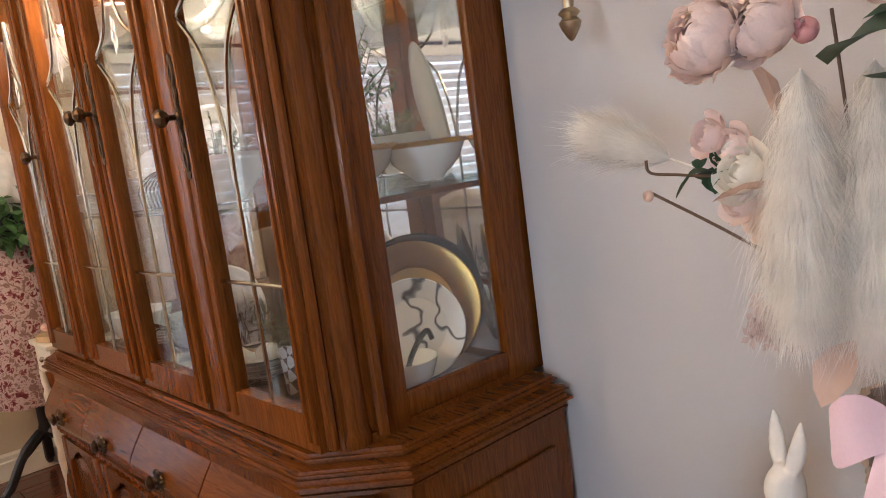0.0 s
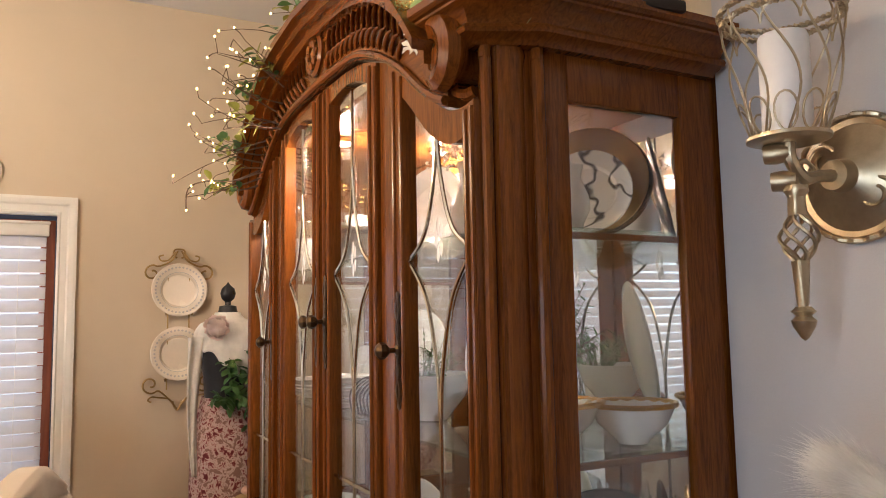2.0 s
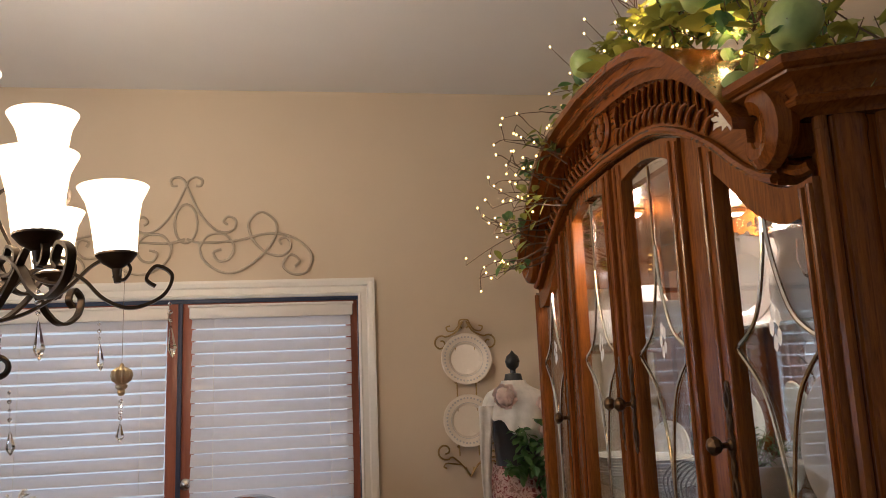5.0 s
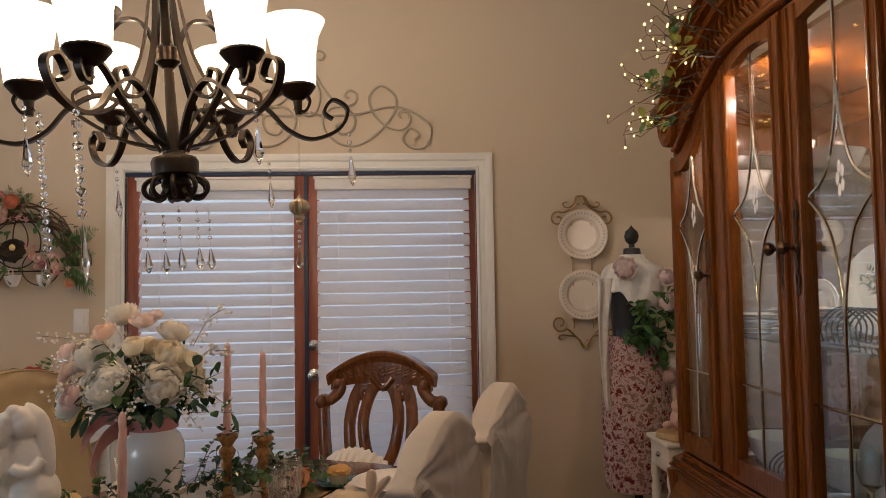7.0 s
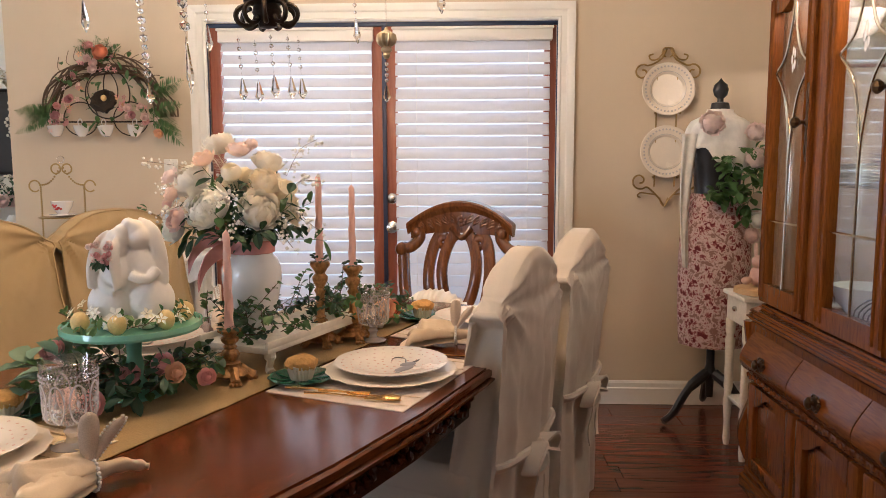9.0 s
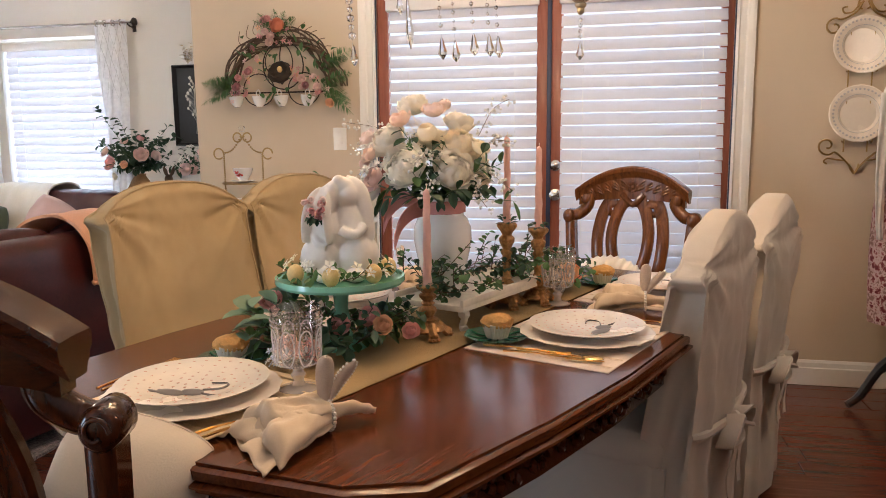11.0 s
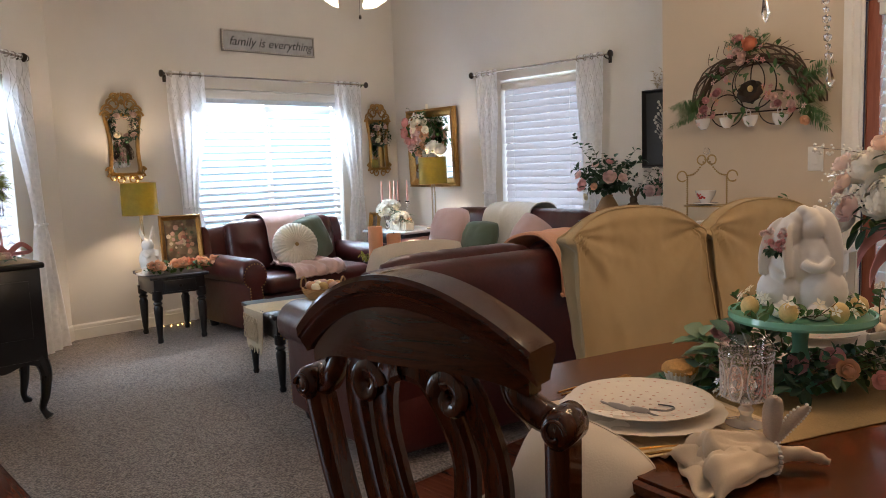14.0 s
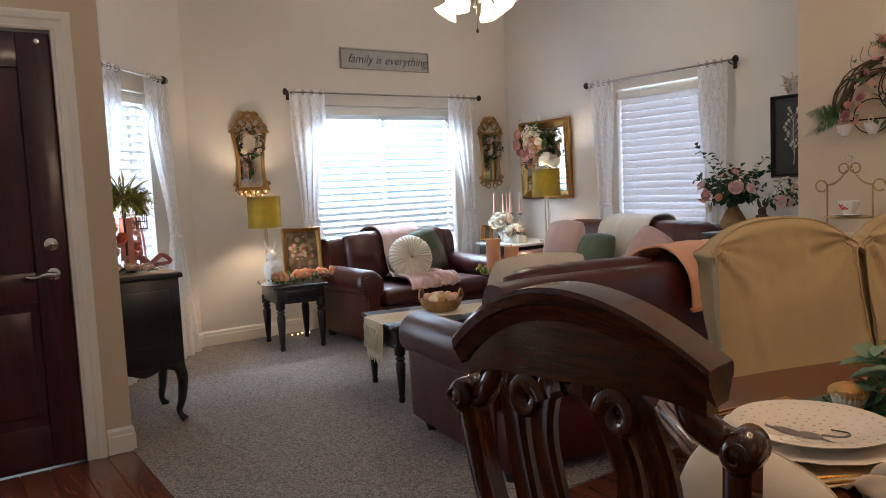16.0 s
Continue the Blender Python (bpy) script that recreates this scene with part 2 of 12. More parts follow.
def lathe(bm, profile, p=(0, 0, 0), segs=20, m=None, squash=1.0, wave=None):
    """Turned shape round z from (radius, height) pairs."""
    rings = []
    for r, z in profile:
        ring = []
        for i in range(segs):
            a = 2 * math.pi * i / segs
            rr = r * (wave(a, z) if wave else 1.0)
            co = Vector((rr * math.cos(a), rr * math.sin(a) * squash, z))
            co = m @ co if m is not None else co
            ring.append(bm.verts.new(co + Vector(p)))
        rings.append(ring)
    for a, b in zip(rings, rings[1:]):
        for i in range(segs):
            bm.faces.new((a[i], a[(i + 1) % segs], b[(i + 1) % segs], b[i]))
    if profile[0][0] > 1e-4:
        bm.faces.new(rings[0][::-1])
    if profile[-1][0] > 1e-4:
        bm.faces.new(rings[-1])
    return rings


def smooth_path(pts, n=6, closed=False):
    """Catmull-Rom points through pts."""
    pts = [Vector(p) for p in pts]
    out = []
    k = len(pts)
    for i in range(k if closed else k - 1):
        if closed:
            a, b, c, d = pts[i - 1], pts[i], pts[(i + 1) % k], pts[(i + 2) % k]
        else:
            a, b, c, d = pts[max(i - 1, 0)], pts[i], pts[i + 1], pts[min(i + 2, k - 1)]
        for j in range(n):
            t = j / n
            out.append(0.5 * ((2 * b) + (c - a) * t + (2 * a - 5 * b + 4 * c - d) * t * t + (3 * b - a - 3 * c + d) * t ** 3))
    if not closed:
        out.append(pts[-1].copy())
    return out


def tube(bm, pts, radius, segs=6, closed=False, flat=1.0):
    """Sweeps a round or flattened section along pts; radius a number or one per point."""
    pts = [Vector(p) for p in pts]
    n = len(pts)
    rad = radius if isinstance(radius, (list, tuple)) else [radius] * n
    rings, side = [], None
    for i, p in enumerate(pts):
        if closed:
            d = pts[(i + 1) % n] - pts[i - 1]
        else:
            d = pts[min(i + 1, n - 1)] - pts[max(i - 1, 0)]
        if d.length < 1e-9:
            d = Vector((0, 0, 1))
        d.normalize()
        if side is None:
            side = d.orthogonal().normalized()
        side = side - d * side.dot(d)
        if side.length < 1e-6:
            side = d.orthogonal()
        side.normalize()
        up = d.cross(side)
        rings.append([bm.verts.new(p + rad[i] * (math.cos(2 * math.pi * k / segs) * side + flat * math.sin(2 * math.pi * k / segs) * up)) for k in range(segs)])
    for i in range(n if closed else n - 1):
        a, b = rings[i], rings[(i + 1) % n]
        for k in range(segs):
            bm.faces.new((a[k], a[(k + 1) % segs], b[(k + 1) % segs], b[k]))
    if not closed:
        bm.faces.new(rings[0][::-1])
        bm.faces.new(rings[-1])


def ribbon(bm, pts, section, closed=False, up=(0, 0, 1)):
    """Sweeps a closed flat section [(across, along up)] along pts with a fixed up."""
    pts = [Vector(p) for p in pts]
    up = Vector(up)
    n = len(pts)
    rings = []
    for i, p in enumerate(pts):
        d = (pts[(i + 1) % n] - pts[i - 1]) if closed else (pts[min(i + 1, n - 1)] - pts[max(i - 1, 0)])
        d.normalize()
        s = d.cross(up).normalized()
        rings.append([bm.verts.new(p + s * a + up * b) for a, b in section])
    k = len(section)
    for i in range(n if closed else n - 1):
        a, b = rings[i], rings[(i + 1) % n]
        for j in range(k):
            bm.faces.new((a[j], a[(j + 1) % k], b[(j + 1) % k], b[j]))
    if not closed:
        bm.faces.new(rings[0][::-1])
        bm.faces.new(rings[-1])


def slab(bm, outline, z0, z1, m=None, bevel=0.0):
    """An outline of (x, y) points drawn out from z0 to z1."""
    low = [bm.verts.new((x, y, z0)) for x, y in outline]
    top = [bm.verts.new((x, y, z1)) for x, y in outline]
    n = len(outline)
    fs = [bm.faces.new(low[::-1]), bm.faces.new(top)]
    for i in range(n):
        fs.append(bm.faces.new((low[i], low[(i + 1) % n], top[(i + 1) % n], top[i])))
    if bevel:
        es = [e for v in low + top for e in v.link_edges if abs(e.verts[0].co.z - e.verts[1].co.z) < 1e-6]
        r = bmesh.ops.bevel(bm, geom=list(set(es)), offset=bevel, segments=2, affect="EDGES")
        vs = {v for f in fs if f.is_valid for v in f.verts} | {v for f in r["faces"] for v in f.verts}
    else:
        vs = set(low + top)
    if m is not None:
        for v in vs:
            v.co = m @ v.co
    return vs


def blob(bm, p, r, sub=2, squash=(1, 1, 1), rough=0.0, freq=6.0, m=None):
    """A ball, squashed and uneven."""
    res = bmesh.ops.create_icosphere(bm, subdivisions=sub, radius=1.0)
    for v in res["verts"]:
        c = v.co.copy()
        k = 1 + rough * noise.noise(c * freq * 0.3 + Vector(p) * 7)
        co = Vector((c.x * squash[0] * r * k, c.y * squash[1] * r * k, c.z * squash[2] * r * k))
        v.co = (m @ co if m is not None else co) + Vector(p)
    return res["verts"]


def sheet(bm, nu, nv, f, closed=False):
    """A grid of points f(u, v), u and v from 0 to 1."""
    g = [[bm.verts.new(f(i / (nu - 1) if not closed else i / nu, j / (nv - 1))) for j in range(nv)] for i in range(nu)]
    for i in range(nu if closed else nu - 1):
        for j in range(nv - 1):
            a, b = g[i], g[(i + 1) % nu]
            bm.faces.new((a[j], b[j], b[j + 1], a[j + 1]))
    return g


def thicken(bm, t):
    bmesh.ops.recalc_face_normals(bm, faces=bm.faces)
    bmesh.ops.solidify(bm, geom=list(bm.faces), thickness=t)


def spin(deg, axis="Z"):
    return Matrix.Rotation(radians(deg), 4, axis)


def place(x, y, z, deg=0.0):
    return Matrix.Translation((x, y, z)) @ spin(deg)


def fused(ob, size):
    """Melts the overlapping lumps of a cast figure into one skin."""
    fuse = ob.modifiers.new("fuse", "REMESH")
    fuse.mode, fuse.voxel_size, fuse.use_smooth_shade = "VOXEL", size, True
    soft = ob.modifiers.new("soften", "SMOOTH")
    soft.factor, soft.iterations = 0.5, 5
    bpy.context.view_layer.update()
    whole = ob.evaluated_get(bpy.context.evaluated_depsgraph_get())
    me = bpy.data.meshes.new_from_object(whole)
    ob.modifiers.clear()
    ob.data = me
    return ob


def BM():
    return bmesh.new()


# ---- the house ----
H = 3.08


def wall(name, p0, p1, thick, openings=(), mat=WALL, z0=0.0, z1=H, label="painted plaster wall"):
    """A wall whose room face runs from p0 to p1; thick > 0 lies to the left of that way; openings (from, to, bottom, top) along it."""
    p0, p1 = Vector((*p0, 0)), Vector((*p1, 0))
    d = p1 - p0
    length = d.length
    d.normalize()
    m = Matrix(((d.x, -d.y, 0, p0.x), (d.y, d.x, 0, p0.y), (0, 0, 1, 0), (0, 0, 0, 1)))
    bm = BM()
    xs = sorted({0, length, *[o[0] for o in openings], *[o[1] for o in openings]})
    for a, b in zip(xs, xs[1:]):
        holes = sorted([(o[2], o[3]) for o in openings if o[0] <= a and o[1] >= b])
        low = z0
        for h0, h1 in holes + [(z1, z1)]:
            if h0 > low:
                box(bm, ((a + b) / 2, thick / 2, (low + h0) / 2), (b - a, abs(thick), h0 - low), m=m)
            low = h1
    bmesh.ops.remove_doubles(bm, verts=bm.verts, dist=0.0005)
    return tagged(part(name, bm, mat, smooth=False), label, "wall", kind="structure")


wall("wall_north_dining", (2.2, 4.26), (-2.05, 4.26), -0.16, [(1.40, 3.19, 0.0, 1.98)], label="beige painted wall round the garden doors")
wall("wall_return", (-2.05, 4.42), (-2.05, 5.48), -0.10, label="beige painted wall end")
wall("wall_north_living", (-2.05, 5.48), (-5.945, 5.48), -0.16, [(1.47, 2.38, 0.75, 2.02)], WALL_DAYLIT, label="painted wall with a window, daylight put into its colour")
wall("wall_west", (-5.945, 5.48), (-5.945, 2.105), -0.16, [(0.72, 2.26, 0.55, 2.01)], WALL_DAYLIT, label="painted wall with a wide window, daylight put into its colour")
wall("wall_corner", (-5.945, 2.105), (-4.705, 0.95), -0.16, [(0.60, 1.24, 0.55, 2.01)], WALL_DAYLIT, label="painted slanting wall with a window, daylight put into its colour")
wall("wall_south_living", (-4.705, 0.95), (-3.85, 0.95), -0.12, (), WALL_DAYLIT)
# the second opening holds the added, unseen window
wall("wall_entry", (-3.704, 1.062), (-3.704, -2.0), -0.15, [(0.21, 1.13, 0.0, 2.045), (1.50, 2.90, 0.45, 2.05)], label="beige painted wall round the front door")
wall("wall_south", (-3.704, -2.0), (2.05, -2.0), -0.12)
wall("wall_sconce", (2.05, -2.0), (2.05, 1.47), -0.27, (), WALL_COOL_LIT, label="painted wall with a candle sconce, cool daylight put into its colour")
wall("wall_east", (2.2, 1.47), (2.2, 4.26), -0.12, label="beige painted wall behind the china cabinet")
bm = BM()
box(bm, (-1.9, 1.75, H + 0.05), (8.7, 8.0, 0.1))
tagged(part("ceiling", bm, CEILING, smooth=False), "flat white painted ceiling", "ceiling", kind="structure")
FLOOR_WOOD = wood("hardwood_floor", (0.075, 0.020, 0.012), (0.17, 0.052, 0.028), 0.22, "x", 0.4)
CARPET, nt_, b_ = material("beige_loop_carpet", 1.0)
v_ = coords(nt_)
loops = node(nt_, "ShaderNodeTexVoronoi", Scale=105.0, Randomness=0.75)
tone = node(nt_, "ShaderNodeTexNoise", Scale=70.0, Detail=3.0, Roughness=0.8)
for n_ in (loops, tone):
    nt_.links.new(v_, n_.inputs["Vector"])
mixer = nt_.nodes.new("ShaderNodeMath")
mixer.operation = "MULTIPLY_ADD"
mixer.inputs[1].default_value = -0.55
nt_.links.new(loops.outputs["Distance"], mixer.inputs[0])
nt_.links.new(tone.outputs[0], mixer.inputs[2])
nt_.links.new(ramp(nt_, mixer.outputs[0], [(0.05, (0.10, 0.078, 0.068)), (0.28, (0.29, 0.235, 0.20)), (0.5, (0.45, 0.385, 0.33))]), b_.inputs["Base Color"])
bumped(nt_, b_, mixer.outputs[0], 0.9, 0.012)
b_.inputs["Sheen Weight"].default_value = 0.2
bm = BM()
box(bm, (-1.9, 1.75, -0.068), (8.7, 8.0, 0.1))
FLOOR = tagged(part("floor", bm, BLACK_WOOD, smooth=False), "dark reddish hardwood floor", "floor", kind="structure")
bm = BM()
slab(bm, [(-3.85, 1.058), (-1.95, 1.058), (-1.95, 4.26), (-2.05, 4.26), (-2.05, 5.48), (-5.945, 5.48), (-5.945, 2.105), (-4.705, 0.95), (-3.85, 0.95)], -0.017, 0.006)
tagged(part("carpet_floor", bm, CARPET, smooth=False), "beige looped wall-to-wall carpet", "carpet", kind="structure")

# skirting with a stepped top
SKIRT = [(0, 0), (0.016, 0), (0.016, 0.085), (0.011, 0.09), (0.011, 0.112), (0.004, 0.125), (0, 0.125)]


def skirting(p0, p1):
    bm = BM()
    ribbon(bm, [(*p0, 0.002), (*p1, 0.002)], [(-a, b) for a, b in SKIRT])
    return tagged(part("baseboard", bm, TRIM, smooth=False), "white painted stepped baseboard", "baseboard", kind="structure")


for p0, p1 in (((2.2, 4.26), (0.89, 4.26)), ((-1.10, 4.26), (-2.05, 4.26)), ((-2.05, 5.48), (-5.945, 5.48)), ((-5.945, 5.48), (-5.945, 2.105)),
               ((-5.945, 2.105), (-4.705, 0.95)), ((-3.704, 1.062), (-3.704, 0.945)), ((-3.704, -0.17), (-3.704, -2.0)), ((2.05, -2.0), (2.05, 1.47))):
    skirting(p0, p1)
bm = BM()
ribbon(bm, [(-3.85, 1.062, 0.002), (-3.704, 1.062, 0.002)], [(-a, b) for a, b in SKIRT])
tagged(part("baseboard", bm, TRIM, smooth=False), "white painted baseboard on a wall end", "baseboard", kind="structure")

# moulded door casing: section is across the board and out from the wall
CASING = [(0, 0), (0, 0.012), (0.010, 0.018), (0.017, 0.013), (0.043, 0.015), (0.051, 0.022), (0.072, 0.026), (0.085, 0.026), (0.085, 0)]


def casing(name, m, w, h, kind_label):
    """Three mitred boards round an opening w wide and h high; m lays x along the wall, -y into the room."""
    bm = BM()
    path = [(0, 0, 0.001), (0, 0, h), (w, 0, h), (w, 0, 0.001)]
    out = [(-1, 0), (-1, 1), (1, 1), (1, 0)]
    rings = [[bm.verts.new(m @ Vector((p[0] + o[0] * a, -b, p[2] + o[1] * a))) for a, b in CASING] for p, o in zip(path, out)]
    n = len(CASING)
    for r, s in zip(rings, rings[1:]):
        for j in range(n):
            bm.faces.new((r[j], r[(j + 1) % n], s[(j + 1) % n], s[j]))
    bm.faces.new(rings[0])
    bm.faces.new(rings[-1][::-1])
    return tagged(part(name, bm, TRIM, smooth=False), kind_label, "trim", kind="structure")


casing("door_trim", Matrix.Translation((-0.99, 4.26, 0)), 1.79, 1.98, "white moulded casing round the garden doors")
casing("door_trim", Matrix.Translation((-3.704, -0.068, 0)) @ spin(90), 0.92, 2.045, "cream moulded casing round the front door")


# ---- blinds and windows ----
def blind(name, m, w, top, bottom, pitch, tilt, label, valance=True):
    """A slatted blind; m lays x across it and -y into the room."""
    t = thing(name, m, label, "window blind", "window blinds")
    if valance:
        bm = BM()
        box(bm, (0, -0.012, top - 0.035), (w + 0.02, 0.035, 0.07), 0.006)
        box(bm, (0, -0.034, top - 0.008), (w + 0.03, 0.012, 0.014), 0.004)
        part("valance", bm, VALANCE, t)
    bm = BM()
    box(bm, (0, 0, 0), (w, pitch, 0.0035), 0.001, 1)
    sl = None
    z = top - 0.09
    k = 0
    while z > bottom + 0.05:
        a = Matrix.Translation((random.uniform(-0.002, 0.002), 0.0, z)) @ Matrix.Rotation(radians(tilt + random.uniform(-1.0, 1.0)), 4, "X")
        if sl is None:
            sl = part("slat", bm, SLAT, t, at=a)
        else:
            again("slat", sl, t, a)
        z -= pitch
        k += 1
    bm = BM()
    box(bm, (0, 0, bottom + 0.025), (w, 0.05, 0.02), 0.005)
    part("bottom_rail", bm, VALANCE, t)
    for x in (-w * 0.36, w * 0.36):
        bm = BM()
        tube(bm, [(x, -0.03, top - 0.07), (x, -0.033, bottom + 0.03)], 0.0012, 5)
        part("ladder_cord", bm, VALANCE, t)
    return t


GLOW = glowing("bright_daylight", (0.86, 0.93, 1.0), 1.8)
YARD = glowing("shaded_yard", (0.30, 0.42, 0.46), 0.9)
GLOW_SHADE = glowing("shaded_daylight", (0.78, 0.86, 0.94), 0.5)
GLOW_DIM = glowing("soft_daylight", (0.80, 0.86, 0.92), 0.75)


def window(name, m, w, z0, z1, label, glow):
    t = thing(name, m, label, "window", kind="structure")
    bm = BM()
    for x in (-w / 2 + 0.02, w / 2 - 0.02, 0):
        box(bm, (x, 0.10, (z0 + z1) / 2), (0.04, 0.04, z1 - z0), 0.004)
    for z in (z0 + 0.02, z1 - 0.02):
        box(bm, (0, 0.10, z), (w, 0.038, 0.04), 0.004)
    part("window_frame", bm, TRIM, t)
    bm = BM()
    box(bm, (0, 0.03, z0 - 0.01), (w, 0.14, 0.022), 0.005)
    part("window_sill", bm, TRIM, t)
    bm = BM()
    box(bm, (0, 0.11, (z0 + z1) / 2), (w - 0.06, 0.004, z1 - z0 - 0.06))
    p = part("pane", bm, PANE, t, smooth=False)
    p.visible_shadow = False
    # pale sky and yard far behind the pane
    bm = BM()
    box(bm, (0, 0.6, (z0 + z1) / 2), (w * 1.9, 0.01, (z1 - z0) * 1.5))
    b = tagged(part("backdrop", bm, glow, smooth=False), "overexposed daylight outside the window", "backdrop", kind="structure")
    b.matrix_basis = m


MW = Matrix.Translation((-5.945, 3.99, 0)) @ spin(90)
MN = Matrix.Translation((-3.975, 5.48, 0))
MS = Matrix.Translation((-5.945 + 0.7317 * 0.92, 2.105 - 0.6816 * 0.92, 0)) @ spin(137.0)
window("window_1", MW, 1.54, 0.55, 2.01, "wide white framed window behind a blind", YARD)
window("window_2", MN, 0.91, 0.75, 2.02, "white framed window behind a blind", GLOW_SHADE)
# unseen window added only to house the entry fill light
window("added_window", Matrix.Translation((-3.704, -1.138, 0)) @ spin(90), 1.40, 0.45, 2.05, "unseen white framed window added to bring fill light from the entry", GLOW_DIM)
window("window_3", MS, 0.64, 0.55, 2.01, "white framed window in the slanting wall", GLOW_DIM)
blind("window_blind", MW @ Matrix.Translation((0, 0.045, 0)), 1.50, 2.0, 0.57, 0.062, 46, "white slatted blind lit through by daylight")
blind("window_blind", MN @ Matrix.Translation((0, 0.045, 0)), 0.88, 2.0, 0.77, 0.062, 73, "white slatted blind closed against daylight")
blind("window_blind", MS @ Matrix.Translation((0, 0.045, 0)), 0.60, 2.0, 0.57, 0.062, 42, "white slatted blind lit through by daylight")


# ---- garden doors ----
def garden_door(x0, x1, latch, label):
    w = x1 - x0
    t = thing("door_1" if x0 < -0.5 else "door_2", ((x0 + x1) / 2, 4.30, 0.004), label, "door", kind="structure")
    for n, p, s in (("stile", (-w / 2 + 0.03, 0, 0.985), (0.06, 0.045, 1.94)), ("stile", (w / 2 - 0.03, 0, 0.985), (0.06, 0.045, 1.94)),
                    ("rail", (0, 0, 1.93), (w - 0.12, 0.043, 0.05)), ("rail", (0, 0, 0.12), (w - 0.12, 0.043, 0.2))):
        bm = BM()
        box(bm, p, s, 0.004)
        part(n, bm, FRAME_WOOD, t)
    bm = BM()
    box(bm, (0, 0.01, 1.06), (w - 0.12, 0.005, 1.68))
    part("pane", bm, PANE, t, smooth=False).visible_shadow = False
    if latch:
        bm = BM()
        lathe(bm, [(0.001, 0.0), (0.028, 0.002), (0.028, 0.012), (0.018, 0.02), (0.001, 0.022)], m=Matrix.Rotation(radians(90), 4, "X"), p=(-w / 2 + 0.03, -0.02, 1.08))
        part("deadbolt", bm, STEEL, t)
        bm = BM()
        lathe(bm, [(0.001, 0.0), (0.03, 0.002), (0.03, 0.01), (0.012, 0.016), (0.012, 0.035), (0.026, 0.045), (0.026, 0.06), (0.001, 0.068)], m=Matrix.Rotation(radians(90), 4, "X"), p=(-w / 2 + 0.03, -0.02, 0.93))
        part("knob", bm, STEEL, t)
    return t


garden_door(-0.985, -0.085, False, "reddish wood framed glass garden door")
garden_door(-0.075, 0.795, True, "reddish wood framed glass garden door with a knob")
SHADE_AND_STRIP = plain("dark_blue_shade_and_strip", (0.02, 0.03, 0.07), 0.5)
# dark strips drawn in for the shadow gap between casing and doors
for p, size in (((-0.095, 4.268, 1.966), (1.80, 0.014, 0.020)), ((0.802, 4.268, 0.978), (0.014, 0.014, 1.95)), ((-0.992, 4.268, 0.978), (0.012, 0.014, 1.95))):
    bm = BM()
    box(bm, p, size, 0.003)
    tagged(part("door_gap_shade", bm, SHADE_AND_STRIP), "dark strip drawn for the shadow gap round the garden doors", "trim", kind="structure")
bm = BM()
box(bm, (-0.08, 4.268, 0.985), (0.022, 0.012, 1.95), 0.003)
tagged(part("door_astragal", bm, SHADE_AND_STRIP), "dark weather strip between the garden doors", "trim", kind="structure")
blind("window_blind", Matrix.Translation((-0.525, 4.246, 0)), 0.77, 1.945, 0.22, 0.060, 57, "white slatted blind on a garden door")
blind("window_blind", Matrix.Translation((0.37, 4.246, 0)), 0.78, 1.945, 0.22, 0.060, 66, "white slatted blind closed on a garden door")
bm = BM()
box(bm, (-0.1, 4.95, 1.1), (3.2, 0.01, 2.6))
tagged(part("backdrop", bm, GLOW_DIM, smooth=False), "bright hazy daylight outside the garden doors", "backdrop", kind="structure")


# ---- front door ----
def front_door():
    t = thing("door_3", Matrix.Translation((-3.74, 0.393, 0.004)) @ spin(90), "dark mahogany panelled front door with nickel lever", "door", kind="structure")
    bm = BM()
    for x in (-0.385, 0.385):
        box(bm, (x, 0, 1.015), (0.14, 0.045, 2.03), 0.003)
    for z, h in ((1.95, 0.16), (0.10, 0.20), (0.86, 0.14)):
        box(bm, (0, 0, z), (0.63, 0.044, h), 0.003)
    box(bm, (0, 0.008, 1.0), (0.64, 0.02, 1.9))
    part("leaf", bm, DOOR_WOOD, t)
    for x in (-0.16, 0.16):
        bm = BM()
        box(bm, (x, -0.008, 0.50), (0.24, 0.02, 0.5), 0.018, 2)
        part("panel", bm, DOOR_WOOD, t)
    bm = BM()
    out = []
    for i in range(33):
        a = 2 * math.pi * i / 32
        out.append((0.19 * math.cos(a), -0.022, 1.42 + 0.40 * math.sin(a)))
    tube(bm, out[:-1], 0.016, 8, True)
    part("oval_moulding", bm, DOOR_WOOD, t)
    bm = BM()
    slab(bm, [(0.18 * math.cos(2 * math.pi * i / 32), 0.39 * math.sin(2 * math.pi * i / 32)) for i in range(32)], 0, 0.004, Matrix.Translation((0, -0.012, 1.42)) @ Matrix.Rotation(radians(90), 4, "X"))
    # frosted pane made to glow in place of daylight from outside
    part("oval_pane", bm, glowing("daylit_frosted_oval", (0.75, 0.85, 1.0), 0.9), t)
    rx = Matrix.Rotation(radians(90), 4, "X")
    bm = BM()
    lathe(bm, [(0.001, 0), (0.032, 0.002), (0.03, 0.014), (0.016, 0.024), (0.001, 0.026)], m=rx, p=(0.385, -0.02, 1.056))
    part("deadbolt", bm, STEEL, t)
    bm = BM()
    lathe(bm, [(0.001, 0), (0.032, 0.002), (0.03, 0.014), (0.014, 0.022), (0.012, 0.05), (0.001, 0.052)], m=rx, p=(0.385, -0.02, 0.915))
    tube(bm, smooth_path([(0.385, -0.066, 0.915), (0.35, -0.072, 0.918), (0.30, -0.07, 0.908), (0.265, -0.066, 0.914)], 5), [0.013] * 8 + [0.009] * 8, 8)
    part("lever", bm, STEEL, t)
    bm = BM()
    lathe(bm, [(0.001, 0), (0.012, 0.001), (0.012, 0.012), (0.001, 0.014)], m=rx, p=(0.40, -0.022, 1.99))
    part("peg", bm, STEEL, t)


front_door()


